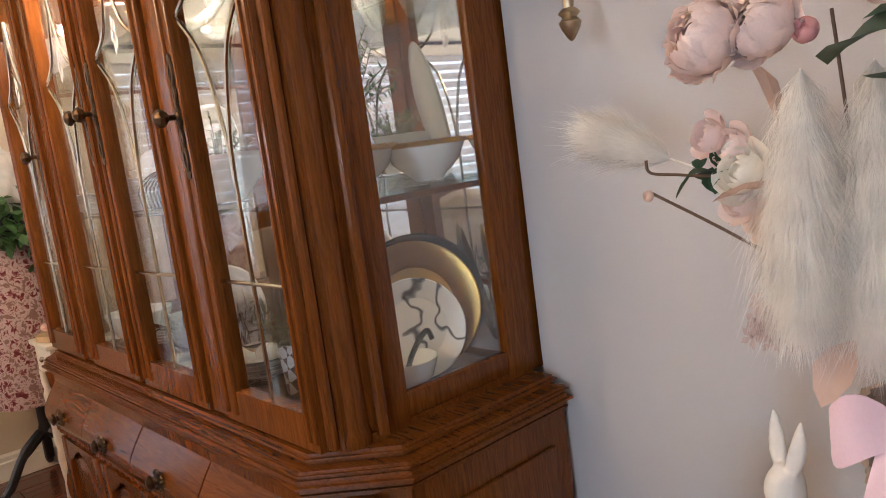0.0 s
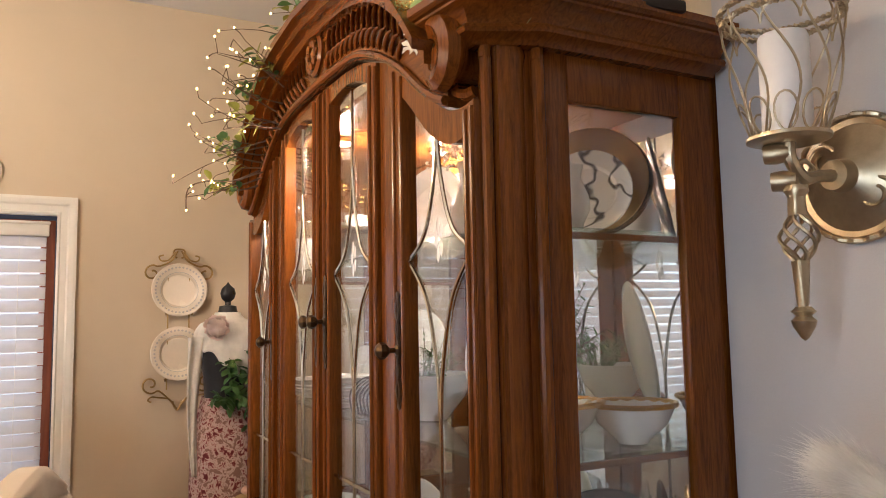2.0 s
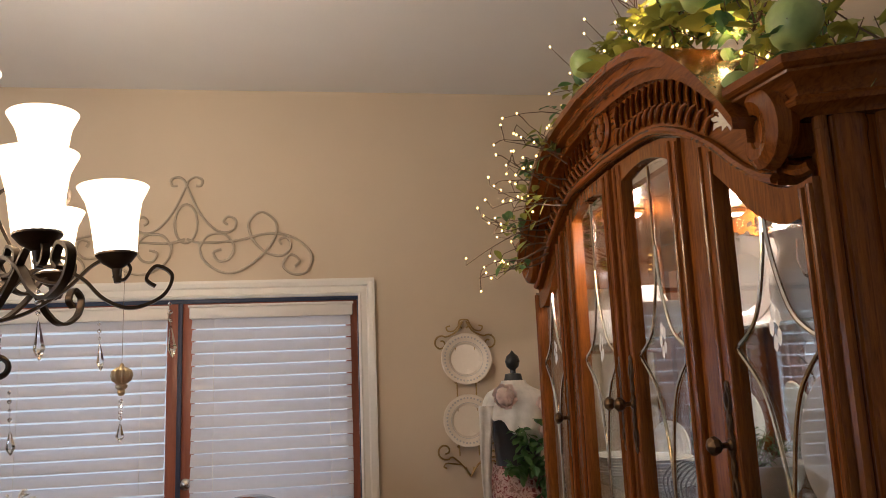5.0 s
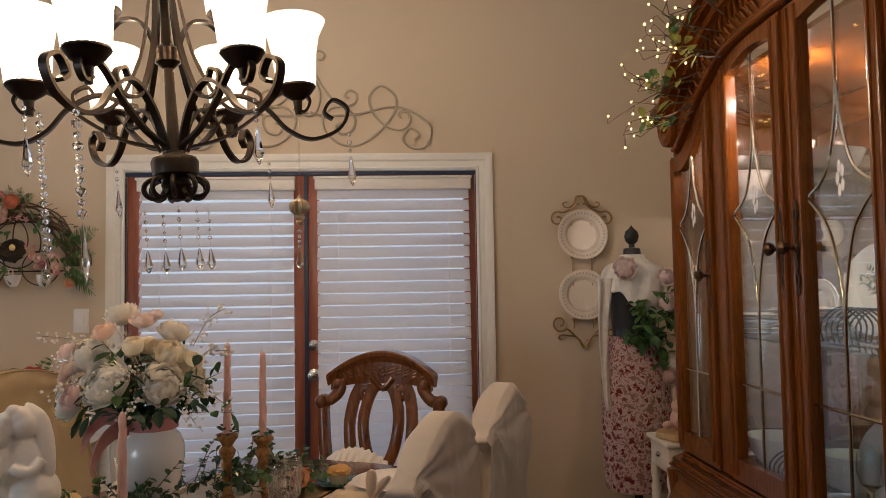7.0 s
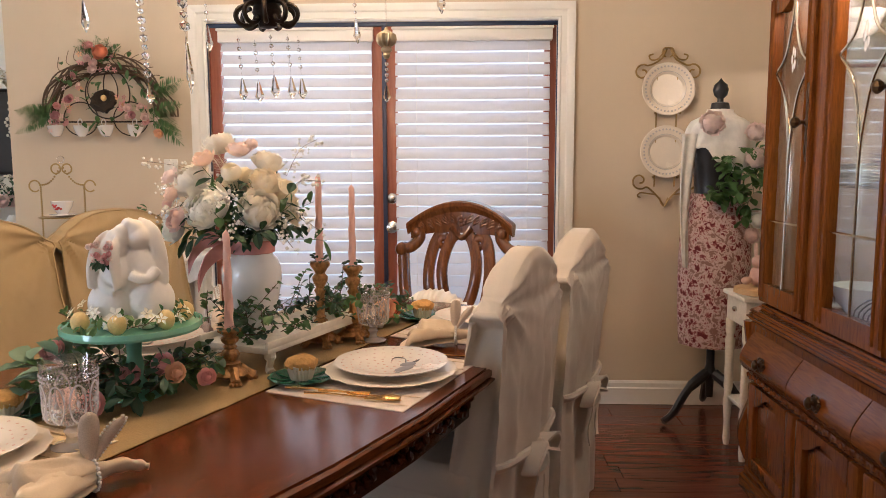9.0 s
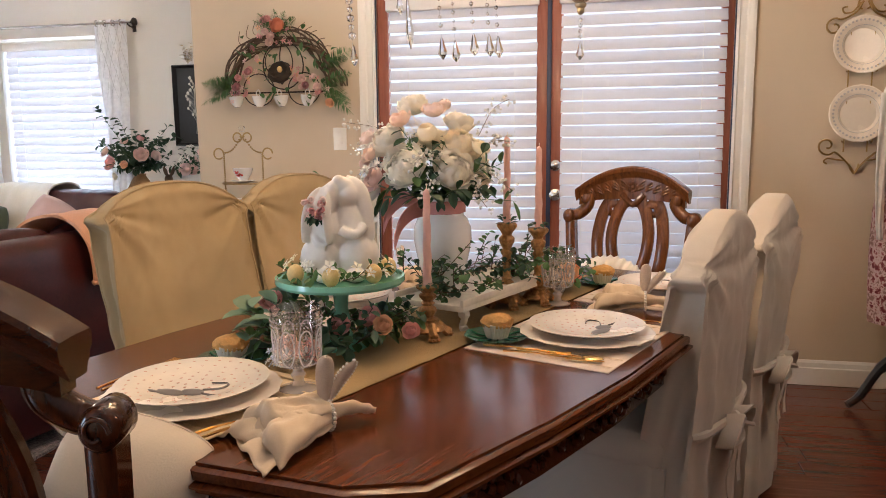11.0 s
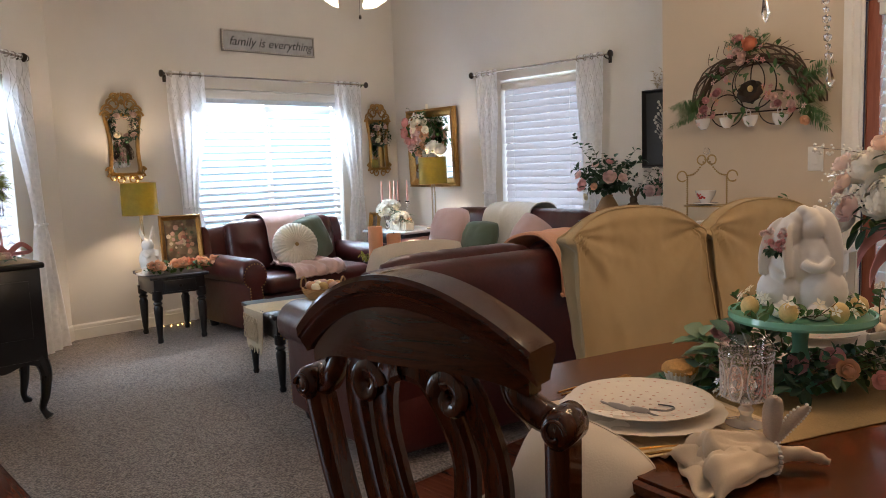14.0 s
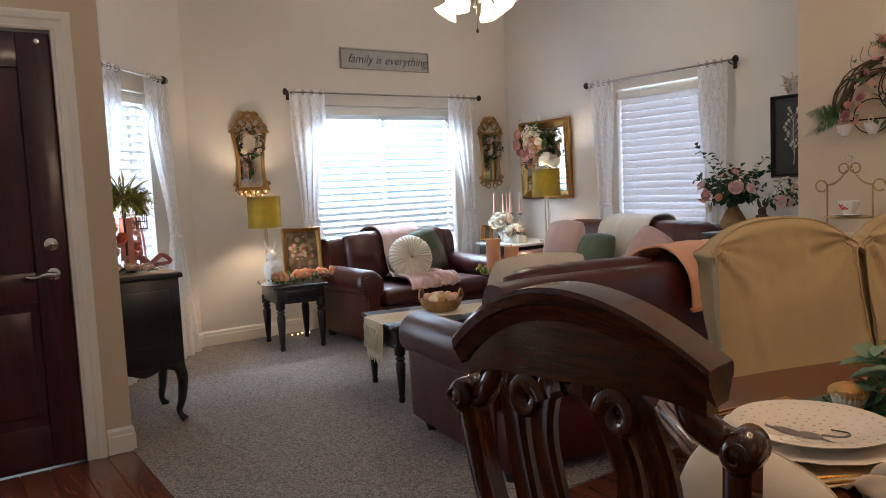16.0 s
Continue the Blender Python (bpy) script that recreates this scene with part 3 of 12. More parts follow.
# ---- china cabinet ----
def curve(points):
    """A smooth function through (x, y) pairs."""
    xs, ys = zip(*points)

    def f(x):
        x = min(max(x, xs[0]), xs[-1])
        for i in range(len(xs) - 1):
            if x <= xs[i + 1]:
                t = (x - xs[i]) / (xs[i + 1] - xs[i])
                a = (ys[i + 1] - ys[i - 1]) / (xs[i + 1] - xs[i - 1]) if i else (ys[1] - ys[0]) / (xs[1] - xs[0])
                b = (ys[i + 2] - ys[i]) / (xs[i + 2] - xs[i]) if i + 2 < len(xs) else (ys[-1] - ys[-2]) / (xs[-1] - xs[-2])
                h = xs[i + 1] - xs[i]
                return (2 * t ** 3 - 3 * t ** 2 + 1) * ys[i] + (t ** 3 - 2 * t * t + t) * h * a + (3 * t * t - 2 * t ** 3) * ys[i + 1] + (t ** 3 - t * t) * h * b
        return ys[-1]
    return f


DOOR_TOP = curve([(0, 2.13), (0.3, 2.115), (0.45, 2.07), (0.6, 1.99), (0.7, 1.915), (0.8, 1.865), (0.9, 1.87)])
ARCH_TOP = curve([(0, 2.35), (0.3, 2.325), (0.5, 2.26), (0.65, 2.15), (0.75, 2.05), (0.82, 1.965)])
MIRROR, _nt, _b = material("silvered_mirror", 0.02, 1.0)
_b.inputs["Base Color"].default_value = (0.86, 0.87, 0.86, 1)
LEAD = plain("leaded_came", (0.62, 0.58, 0.48), 0.18, 1.0, vary=0.2)
CAB_PANE = thin_glass("cabinet_pane", 0.22)
PUCK_LENS = glowing("puck_lens", (1.0, 0.86, 0.68), 9.0)
SHELF_GLASS = thin_glass("glass_shelf", tint=(0.86, 0.93, 0.90))


def strip(bm, ys, low, high, x0, x1):
    """A board whose lower and upper edges follow two curves of y, between two depths."""
    cols = []
    for y in ys:
        cols.append([bm.verts.new((x, y, z)) for x, z in ((x0, low(y)), (x1, low(y)), (x1, high(y)), (x0, high(y)))])
    for a, b in zip(cols, cols[1:]):
        for k in range(4):
            bm.faces.new((a[k], a[(k + 1) % 4], b[(k + 1) % 4], b[k]))
    bm.faces.new(cols[0][::-1])
    bm.faces.new(cols[-1])


def span(a, b, n):
    return [a + (b - a) * i / (n - 1) for i in range(n)]


def moulding(bm, plan, z, section):
    """Runs a section of (out, up) along a plan path, outwards to the right of the way."""
    ribbon(bm, [(x, y, z) for x, y in plan], section)


def pull(t, x, y, z, mat):
    """A round flower-shaped drawer pull with its backplate."""
    bm = BM()
    m = Matrix.Rotation(radians(-90), 4, "Y")
    lathe(bm, [(0.001, 0), (0.026, 0.001), (0.024, 0.006), (0.008, 0.009), (0.007, 0.016), (0.017, 0.02), (0.018, 0.027), (0.01, 0.033), (0.001, 0.034)],
          (x, y, z), 16, m, wave=lambda a, zz: 1 + 0.12 * math.cos(6 * a))
    for k in range(6):
        a = k * math.pi / 3
        blob(bm, (x - 0.004, y + 0.024 * math.cos(a), z + 0.024 * math.sin(a)), 0.007, 1)
    part("drawer_pull", bm, mat, t)


def cabinet():
    t = thing("china_cabinet", (2.03, 2.385, 0), "tall cherry china cabinet with arched carved top and leaded glass doors", "china cabinet")
    F = -0.55                       # the doors' face
    half = 0.905                    # hutch side
    # base
    plan = [(0.0, -0.98), (-0.45, -0.98), (-0.585, -0.84), (-0.585, 0.84), (-0.45, 0.98), (0.0, 0.98)]

    def grown(g):
        return [(0.0, -0.98 - g), (-0.45 - g * 0.4, -0.98 - g), (-0.585 - g, -0.84 - g * 0.4), (-0.585 - g, 0.84 + g * 0.4), (-0.45 - g * 0.4, 0.98 + g), (0.0, 0.98 + g)]
    bm = BM()
    slab(bm, plan, 0.10, 0.66)
    part("base_body", bm, CHERRY, t, smooth=False)
    bm = BM()
    slab(bm, grown(0.03), 0.0, 0.07, bevel=0.012)
    slab(bm, grown(0.015), 0.07, 0.10, bevel=0.008)
    part("plinth", bm, CHERRY_X, t)
    bm = BM()
    slab(bm, grown(0.012), 0.655, 0.675, bevel=0.008)
    slab(bm, grown(0.03), 0.675, 0.70, bevel=0.01)
    slab(bm, grown(0.02), 0.70, 0.715, bevel=0.006)
    slab(bm, grown(-0.01), 0.715, 0.735, bevel=0.008)
    part("waist_moulding", bm, CHERRY_X, t)
    # drawers, with a carved strip under them
    ys = span(-0.84, 0.84, 5)
    for a, b in zip(ys, ys[1:]):
        bm = BM()
        # bowed front, hollow above and full below
        prof = smooth_path([(-0.572, 0, 0.648), (-0.588, 0, 0.625), (-0.612, 0, 0.59), (-0.634, 0, 0.55), (-0.638, 0, 0.515), (-0.622, 0, 0.487), (-0.59, 0, 0.476)], 4)
        outline = [(p.x, p.z) for p in prof] + [(-0.55, 0.476), (-0.55, 0.648)]
        slab(bm, outline, a + 0.003, b - 0.003, Matrix(((1, 0, 0, 0), (0, 0, 1, 0), (0, 1, 0, 0), (0, 0, 0, 1))))
        part("drawer", bm, CHERRY_X, t)
        pull(t, -0.636, (a + b) / 2, 0.55, BRONZE)
    bm = BM()
    box(bm, (-0.59, 0, 0.457), (0.03, 1.70, 0.03), 0.008)
    for i in range(68):
        y = -0.83 + i * 0.0248
        blob(bm, (-0.605, y, 0.457 + 0.005 * (i % 2)), 0.0115, 1, (0.6, 1.0, 0.9))
    part("carved_strip", bm, CHERRY_X, t)
    for a, b in zip(ys, ys[1:]):
        bm = BM()
        w = b - a - 0.02
        c = (a + b) / 2
        box(bm, (-0.592, c - w / 2 + 0.03, 0.27), (0.03, 0.06, 0.33), 0.008)
        box(bm, (-0.592, c + w / 2 - 0.03, 0.27), (0.03, 0.06, 0.33), 0.008)
        box(bm, (-0.592, c, 0.13), (0.029, w - 0.12, 0.05), 0.006)
        strip(bm, span(c - w / 2 + 0.06, c + w / 2 - 0.06, 13), lambda y: 0.385 + 0.03 * math.cos((y - c) / w * 2 * math.pi * 1.4), lambda y: 0.435, -0.606, -0.578)
        box(bm, (-0.585, c, 0.26), (0.02, w - 0.14, 0.25), 0.012)
        part("lower_door", bm, CHERRY, t)
    for s in (-1, 1):
        bm = BM()
        tube(bm, smooth_path([(-0.53, s * 0.925, 0.10), (-0.55, s * 0.945, 0.2), (-0.515, s * 0.91, 0.38), (-0.535, s * 0.93, 0.55), (-0.545, s * 0.94, 0.65)], 5), 0.045, 10)
        part("corner_post", bm, CHERRY, t)
        bm = BM()
        box(bm, (-0.22, s * 0.985, 0.38), (0.34, 0.014, 0.42), 0.006)
        part("side_panel", bm, CHERRY, t)
    # hutch floor, top and back
    hp = [(0.0, -half), (-0.455, -half), (-0.53, -0.865), (-0.53, 0.865), (-0.455, half), (0.0, half)]
    bm = BM()
    slab(bm, hp, 0.735, 0.752)
    part("hutch_floor", bm, CHERRY_X, t, smooth=False)
    bm = BM()
    slab(bm, hp, 2.038, 2.054)
    part("hutch_top", bm, CHERRY_X, t, smooth=False)
    bm = BM()
    box(bm, (-0.008, 0, 1.395), (0.016, 2 * half - 0.02, 1.28))
    part("back_board", bm, CHERRY, t, smooth=False)
    bm = BM()
    box(bm, (-0.019, 0, 1.35), (0.005, 2 * half - 0.16, 1.15))
    part("mirror_back", bm, MIRROR, t, "silvered mirror back", smooth=False)
    # sides
    for s in (-1, 1):
        bm = BM()
        y = s * (half - 0.012)
        box(bm, (-0.40, y, 1.36), (0.062, 0.028, 1.25), 0.006)
        box(bm, (-0.0105, y, 1.36), (0.141, 0.028, 1.25), 0.006)
        box(bm, (-0.226, y, 1.927), (0.29, 0.026, 0.11), 0.005)
        box(bm, (-0.226, y, 0.776), (0.29, 0.026, 0.05), 0.005)
        part("side_frame", bm, CHERRY, t)
        bm = BM()
        box(bm, (-0.226, y, 1.335), (0.29, 0.004, 1.08))
        part("side_pane", bm, CAB_PANE, t, smooth=False).visible_shadow = False
        bm = BM()
        # canted column with two beads
        lathe(bm, [(0.044, 0.735), (0.046, 0.75), (0.041, 0.775), (0.041, 1.925), (0.044, 1.95), (0.041, 1.968)], (-0.489, s * 0.864, 0), 24)
        for bx, by in ((-0.536, 0.878), (-0.440, 0.908)):
            tube(bm, smooth_path([(bx, s * by, 0.745), (bx, s * by, 1.30), (bx, s * by, 1.88), (bx - 0.004, s * (by + 0.003), 1.94), (bx, s * by, 1.965)], 5), 0.0125, 10)
        box(bm, (-0.485, s * 0.862, 1.352), (0.075, 0.07, 1.22))
        part("column", bm, CHERRY, t)
        # cornice on the side and round the canted corner
        bm = BM()
        plan2 = [(0.0, s * half), (-0.452, s * half), (-0.545, s * 0.868), (-0.548, s * 0.765)]
        if s > 0:
            plan2 = plan2[::-1]
        sec = [(-0.02, 1.962), (-0.02, 2.06), (0.088, 2.06), (0.096, 2.055), (0.096, 2.040), (0.088, 2.034), (0.080, 2.033), (0.079, 2.028), (0.068, 2.024), (0.054, 2.014), (0.046, 2.000), (0.045, 1.995), (0.054, 1.992), (0.058, 1.985), (0.054, 1.977), (0.042, 1.974), (0.030, 1.970), (0.022, 1.962)]
        ribbon(bm, [(x, y, 0) for x, y in plan2], [(-a, b) for a, b in sec] if s < 0 else [(-a, b) for a, b in sec])
        part("cornice", bm, CHERRY_X, t, crisp=28)
    # arched pediment
    for name, lo, hi, x0, x1 in (("frieze", lambda y: DOOR_TOP(abs(y)) + 0.0, lambda y: max(ARCH_TOP(abs(y)) - 0.04, DOOR_TOP(abs(y)) + 0.012), -0.575, -0.50),
                                 ("arch_moulding", lambda y: ARCH_TOP(abs(y)) - 0.075, lambda y: ARCH_TOP(abs(y)) - 0.045, -0.60, -0.48),
                                 ("arch_moulding", lambda y: ARCH_TOP(abs(y)) - 0.047, lambda y: ARCH_TOP(abs(y)) - 0.02, -0.625, -0.46),
                                 ("arch_cap", lambda y: ARCH_TOP(abs(y)) - 0.022, lambda y: ARCH_TOP(abs(y)), -0.65, -0.42)):
        bm = BM()
        strip(bm, span(-0.80, 0.80, 49), lo, hi, x0, x1)
        bmesh.ops.bevel(bm, geom=[e for e in bm.edges if len(e.link_faces) == 2 and e.calc_face_angle(0) > 1.0], offset=0.005, segments=1, affect="EDGES")
        part(name, bm, CHERRY_X, t)
    bm = BM()
    tube(bm, [(-0.58, y, DOOR_TOP(abs(y)) + 0.012) for y in span(-0.80, 0.80, 49)], 0.010, 8)
    part("bead", bm, CHERRY_X, t)
    # carved frieze: upright flutes over a row of hooked leaves, and the medallion
    for i in range(-16, 17):
        if abs(i) < 3:
            continue
        y = i * 0.037
        z0, z1 = DOOR_TOP(abs(y)) + 0.034, ARCH_TOP(abs(y)) - 0.082
        if z1 - z0 < 0.03:
            continue
        lean = 0.012 if y > 0 else -0.012
        zm = z0 + 0.42 * (z1 - z0)
        bm = BM()
        tube(bm, [(-0.577, y + lean * 0.4, zm), (-0.581, y + lean * 0.6, (zm + z1) / 2), (-0.577, y + lean, z1)], [0.010, 0.012, 0.011], 8, flat=0.3)
        part("carved_flute", bm, CHERRY, t)
        bm = BM()
        tube(bm, smooth_path([(-0.576, y - lean, z0), (-0.582, y - lean * 0.2, z0 + 0.35 * (zm - z0)), (-0.582, y + lean * 1.2, z0 + 0.8 * (zm - z0)), (-0.577, y + lean * 2.2, zm - 0.004)], 3), [0.004, 0.006, 0.008, 0.009, 0.009, 0.008, 0.007, 0.006, 0.005, 0.004], 7, flat=0.7)
        part("carved_leaf", bm, CHERRY, t)
    bm = BM()
    lathe(bm, [(0.001, 0), (0.062, 0.0), (0.066, 0.008), (0.058, 0.016), (0.05, 0.012), (0.02, 0.014), (0.001, 0.02)], (-0.575, 0, 2.232), 24, Matrix.Rotation(radians(-90), 4, "Y"))
    rosette = part("medallion", bm, CHERRY, t, "carved rosette medallion")
    for k in range(8):
        a = k * math.pi / 4
        bm = BM()
        blob(bm, (-0.592, 0.034 * math.cos(a), 2.232 + 0.034 * math.sin(a)), 0.014, 1, (0.6, 1, 1))
        part("petal", bm, CHERRY, rosette)
    for s in (-1, 1):
        bm = BM()
        pts = []
        for k in range(26):
            a = k / 25 * 2.3 * math.pi
            r = 0.062 * (1 - k / 25 * 0.8)
            pts.append((-0.59, s * (0.815 - 0.0) + s * r * math.sin(a) * 0.9 - s * 0.012, 1.975 - 0.02 + r * math.cos(a)))
        tube(bm, pts, [0.034 - 0.018 * k / 25 for k in range(26)], 8, flat=1.0)
        box(bm, (-0.55, s * 0.81, 1.955), (0.12, 0.08, 0.09), 0.03, 3)
        part("scroll", bm, CHERRY, t)
        bm = BM()
        tube(bm, smooth_path([(-0.56, s * 0.775, 1.925), (-0.557, s * 0.805, 1.895), (-0.552, s * 0.835, 1.882), (-0.545, s * 0.852, 1.885)], 5), 0.012, 8)
        part("ogee_bead", bm, CHERRY, t)
    # doors
    doors = ((-0.875, -0.508), (-0.414, -0.018), (0.018, 0.414), (0.508, 0.875))
    for i, (a, b) in enumerate(doors):
        sa, sb = ((0.036, 0.054), (0.048, 0.054), (0.054, 0.048), (0.054, 0.036))[i]
        top = lambda y: DOOR_TOP(abs(y)) - 0.006
        bm = BM()
        strip(bm, span(a, a + sa, 5), lambda y: 0.742, top, F - 0.012, F + 0.02)
        strip(bm, span(b - sb, b, 5), lambda y: 0.742, top, F - 0.012, F + 0.02)
        strip(bm, span(a + sa, b - sb, 5), lambda y: 0.742, lambda y: 0.812, F - 0.012, F + 0.02)
        wave = 0.055
        strip(bm, span(a + sa, b - sb, 17), lambda y: top(y) - wave - 0.02 * math.sin((y - a - sa) / (b - a - sa - sb) * math.pi) * (-1 if i in (1, 2) else 1), top, F - 0.012, F + 0.02)
        frame_ob = part("door", bm, CHERRY, t, smooth=False)
        for y in (a + 0.008, a + sa - 0.006, b - sb + 0.006, b - 0.008):
            bm = BM()
            tube(bm, [(F - 0.013, y, 0.76), (F - 0.013, y, top(y) - 0.01)], 0.006, 8)
            part("bead", bm, CHERRY, frame_ob)
        ga, gb = a + sa, b - sb
        bm = BM()
        strip(bm, span(ga, gb, 9), lambda y: 0.812, lambda y: top(y) - 0.05, F + 0.002, F + 0.006)
        part("pane", bm, CAB_PANE, frame_ob, smooth=False).visible_shadow = False
        # came: one upright that parts and meets again at the frame
        c = (ga + gb) / 2
        zt = top(c) - 0.05
        bm = BM()
        tube(bm, [(F, c, 0.812), (F, c, 1.30)], 0.0045, 6)
        tube(bm, [(F, c, 1.80), (F, c, zt)], 0.0045, 6)
        for s in (-1, 1):
            e = c + s * (gb - ga) / 2
            tube(bm, smooth_path([(F, c, 1.26), (F, c + s * 0.012, 1.36), (F, c + s * 0.055, 1.50), (F, e, 1.588)], 6), 0.0045, 6)
            tube(bm, smooth_path([(F, e, 1.588), (F, c + s * 0.06, 1.64), (F, c + s * 0.015, 1.75), (F, c, 1.86)], 6), 0.0045, 6)
        tube(bm, [(F, ga, 1.05), (F, gb, 1.05)], 0.0045, 6)
        part("came", bm, LEAD, frame_ob, "brass leaded came")
        bm = BM()
        for k in range(5):
            aa = k / 5 * math.pi * 2
            blob(bm, (F + 0.002, c + 0.012 * math.cos(aa), 1.62 + 0.03 * math.sin(aa)), 0.012, 1, (0.15, 0.7, 1.5))
        part("etched_motif", bm, WHITE_CERAMIC, frame_ob)
        ky = {0: b - 0.024, 1: b - 0.020, 2: a + 0.020, 3: a + 0.024}[i]
        kz = 1.46 if i in (1, 2) else 1.395
        bm = BM()
        for sg in (-1, 1):
            tube(bm, smooth_path([(F - 0.014, ky, kz - 0.115), (F - 0.015, ky + sg * 0.009, kz - 0.085), (F - 0.015, ky - sg * 0.005, kz - 0.045), (F - 0.015, ky + sg * 0.008, kz), (F - 0.015, ky - sg * 0.005, kz + 0.045), (F - 0.015, ky + sg * 0.009, kz + 0.085), (F - 0.014, ky, kz + 0.115)], 4), 0.0045, 6)
        for dz in (-0.118, 0.118):
            blob(bm, (F - 0.015, ky, kz + dz), 0.010, 1, (0.4, 0.9, 1.2))
        part("escutcheon", bm, BRONZE, frame_ob, "pierced bronze escutcheon")
        bm = BM()
        lathe(bm, [(0.001, 0), (0.014, 0.0), (0.012, 0.006), (0.006, 0.010), (0.006, 0.024), (0.013, 0.029), (0.018, 0.037), (0.017, 0.046), (0.010, 0.053), (0.001, 0.055)], (F - 0.014, ky, kz), 32, Matrix.Rotation(radians(-90), 4, "Y"), wave=lambda a, z: 1 + (0.07 * math.cos(8 * a) if z > 0.026 else 0))
        part("knob", bm, BRONZE, frame_ob)
    for y in (-0.461, 0.0, 0.461):
        bm = BM()
        strip(bm, span(y - (0.044 if y else 0.017), y + (0.044 if y else 0.017), 3), lambda v: 0.742, lambda v: DOOR_TOP(abs(v)) - 0.004, F - 0.004, F + 0.03)
        part("mullion", bm, CHERRY, t, smooth=False)
    # two lit puck lamps under the top
    for x in (-0.43, -0.09):
        bm = BM()
        lathe(bm, [(0.001, 2.037), (0.034, 2.037), (0.034, 2.026), (0.030, 2.022), (0.026, 2.024), (0.001, 2.026)], (x, 0.175, 0), 20)
        puck = part("puck_light", bm, BRASS, t)
        bm = BM()
        lathe(bm, [(0.001, 2.0255), (0.025, 2.0235), (0.018, 2.017), (0.001, 2.015)], (x, 0.175, 0), 18)
        part("lens", bm, PUCK_LENS, puck, "lit warm white lens")
        bulb("cabinet_light", (2.03 + x, 2.385 + 0.175, 1.99), 10.0, (1.0, 0.78, 0.60), 0.02)
    for z in (1.19, 1.63):
        bm = BM()
        slab(bm, [(-0.03, -half + 0.03), (-0.42, -half + 0.03), (-0.50, -0.80), (-0.50, 0.80), (-0.42, half - 0.03), (-0.03, half - 0.03)], z - 0.004, z + 0.004)
        part("glass_shelf", bm, SHELF_GLASS, t, smooth=False)
        bm = BM()
        for s in (-1, 1):
            box(bm, (-0.226, s * (half - 0.034), z - 0.012), (0.36, 0.012, 0.014), 0.003)
        part("shelf_rail", bm, CHERRY, t)


cabinet()


# ---- dining table ----
TABLE = place(-0.16, 2.244, 0, -22)
TZ = 0.762


def table_outline(g=0.0):
    q = [(0.0, -0.945), (0.17, -0.935), (0.40, -0.875), (0.487, -0.80), (0.53, -0.50), (0.553, -0.2)]
    right = q + [(x, -y) for x, y in reversed(q)]
    left = [(-x, y) for x, y in reversed(right)][1:-1]
    return [(x + g * (1 if x > 0.01 else -1 if x < -0.01 else 0), y + g * (1 if y > 0 else -1)) for x, y in right + left]


def dining_table():
    t = thing("dining_table", TABLE, "long reddish wood dining table with moulded edge, laid for a meal", "dining table")
    bm = BM()
    slab(bm, table_outline(-0.012), TZ - 0.014, TZ)
    part("tabletop", bm, TABLE_WOOD, t, smooth=False)
    for z0, z1, g, b in ((TZ - 0.024, TZ - 0.004, 0.0, 0.006), (TZ - 0.034, TZ - 0.024, 0.008, 0.004), (TZ - 0.046, TZ - 0.034, -0.004, 0.004)):
        bm = BM()
        o, i = table_outline(g), table_outline(-0.011)
        n = len(o)
        ring = [[bm.verts.new((x, y, z)) for x, y in line] for line, z in ((i, z0), (o, z0 + 0.003), (o, z1 - 0.003), ([((a + c) / 2, (b2 + d) / 2) for (a, b2), (c, d) in zip(o, i)], z1), (i, z1))]
        for a, c in zip(ring, ring[1:]):
            for k in range(n):
                bm.faces.new((a[k], a[(k + 1) % n], c[(k + 1) % n], c[k]))
        part("edge_moulding", bm, TABLE_WOOD, t)
    bm = BM()
    slab(bm, table_outline(-0.05), TZ - 0.125, TZ - 0.046)
    part("apron", bm, CHAIR_WOOD, t, smooth=False)
    bm = BM()
    path = [Vector((x, y, 0)) for x, y in table_outline(-0.047)]
    dense = []
    for a, b in zip(path, path[1:] + path[:1]):
        k = max(1, int((b - a).length / 0.022))
        dense += [a.lerp(b, j / k) for j in range(k)]
    for j, p in enumerate(dense):
        blob(bm, (p.x, p.y, TZ - 0.088 + 0.014 * math.sin(j * 1.3)), 0.014, 1, (0.8, 0.8, 1.0))
        if j % 3 == 0:
            blob(bm, (p.x, p.y, TZ - 0.088 - 0.018 * math.sin(j * 1.3)), 0.010, 1, (0.9, 0.9, 1.3))
    part("carved_frieze", bm, CHAIR_WOOD, t)
    leg = None
    for sx in (-1, 1):
        for sy in (-1, 1):
            m = Matrix.Translation((sx * 0.40, sy * 0.74, 0))
            if leg is None:
                bm = BM()
                lathe(bm, [(0.03, 0.0), (0.045, 0.01), (0.05, 0.04), (0.03, 0.07), (0.028, 0.12), (0.04, 0.2), (0.058, 0.36), (0.062, 0.44), (0.04, 0.5), (0.055, 0.52), (0.055, 0.64)], segs=16)
                leg = part("leg", bm, CHAIR_WOOD, t, at=m)
            else:
                again("leg", leg, t, m)


dining_table()


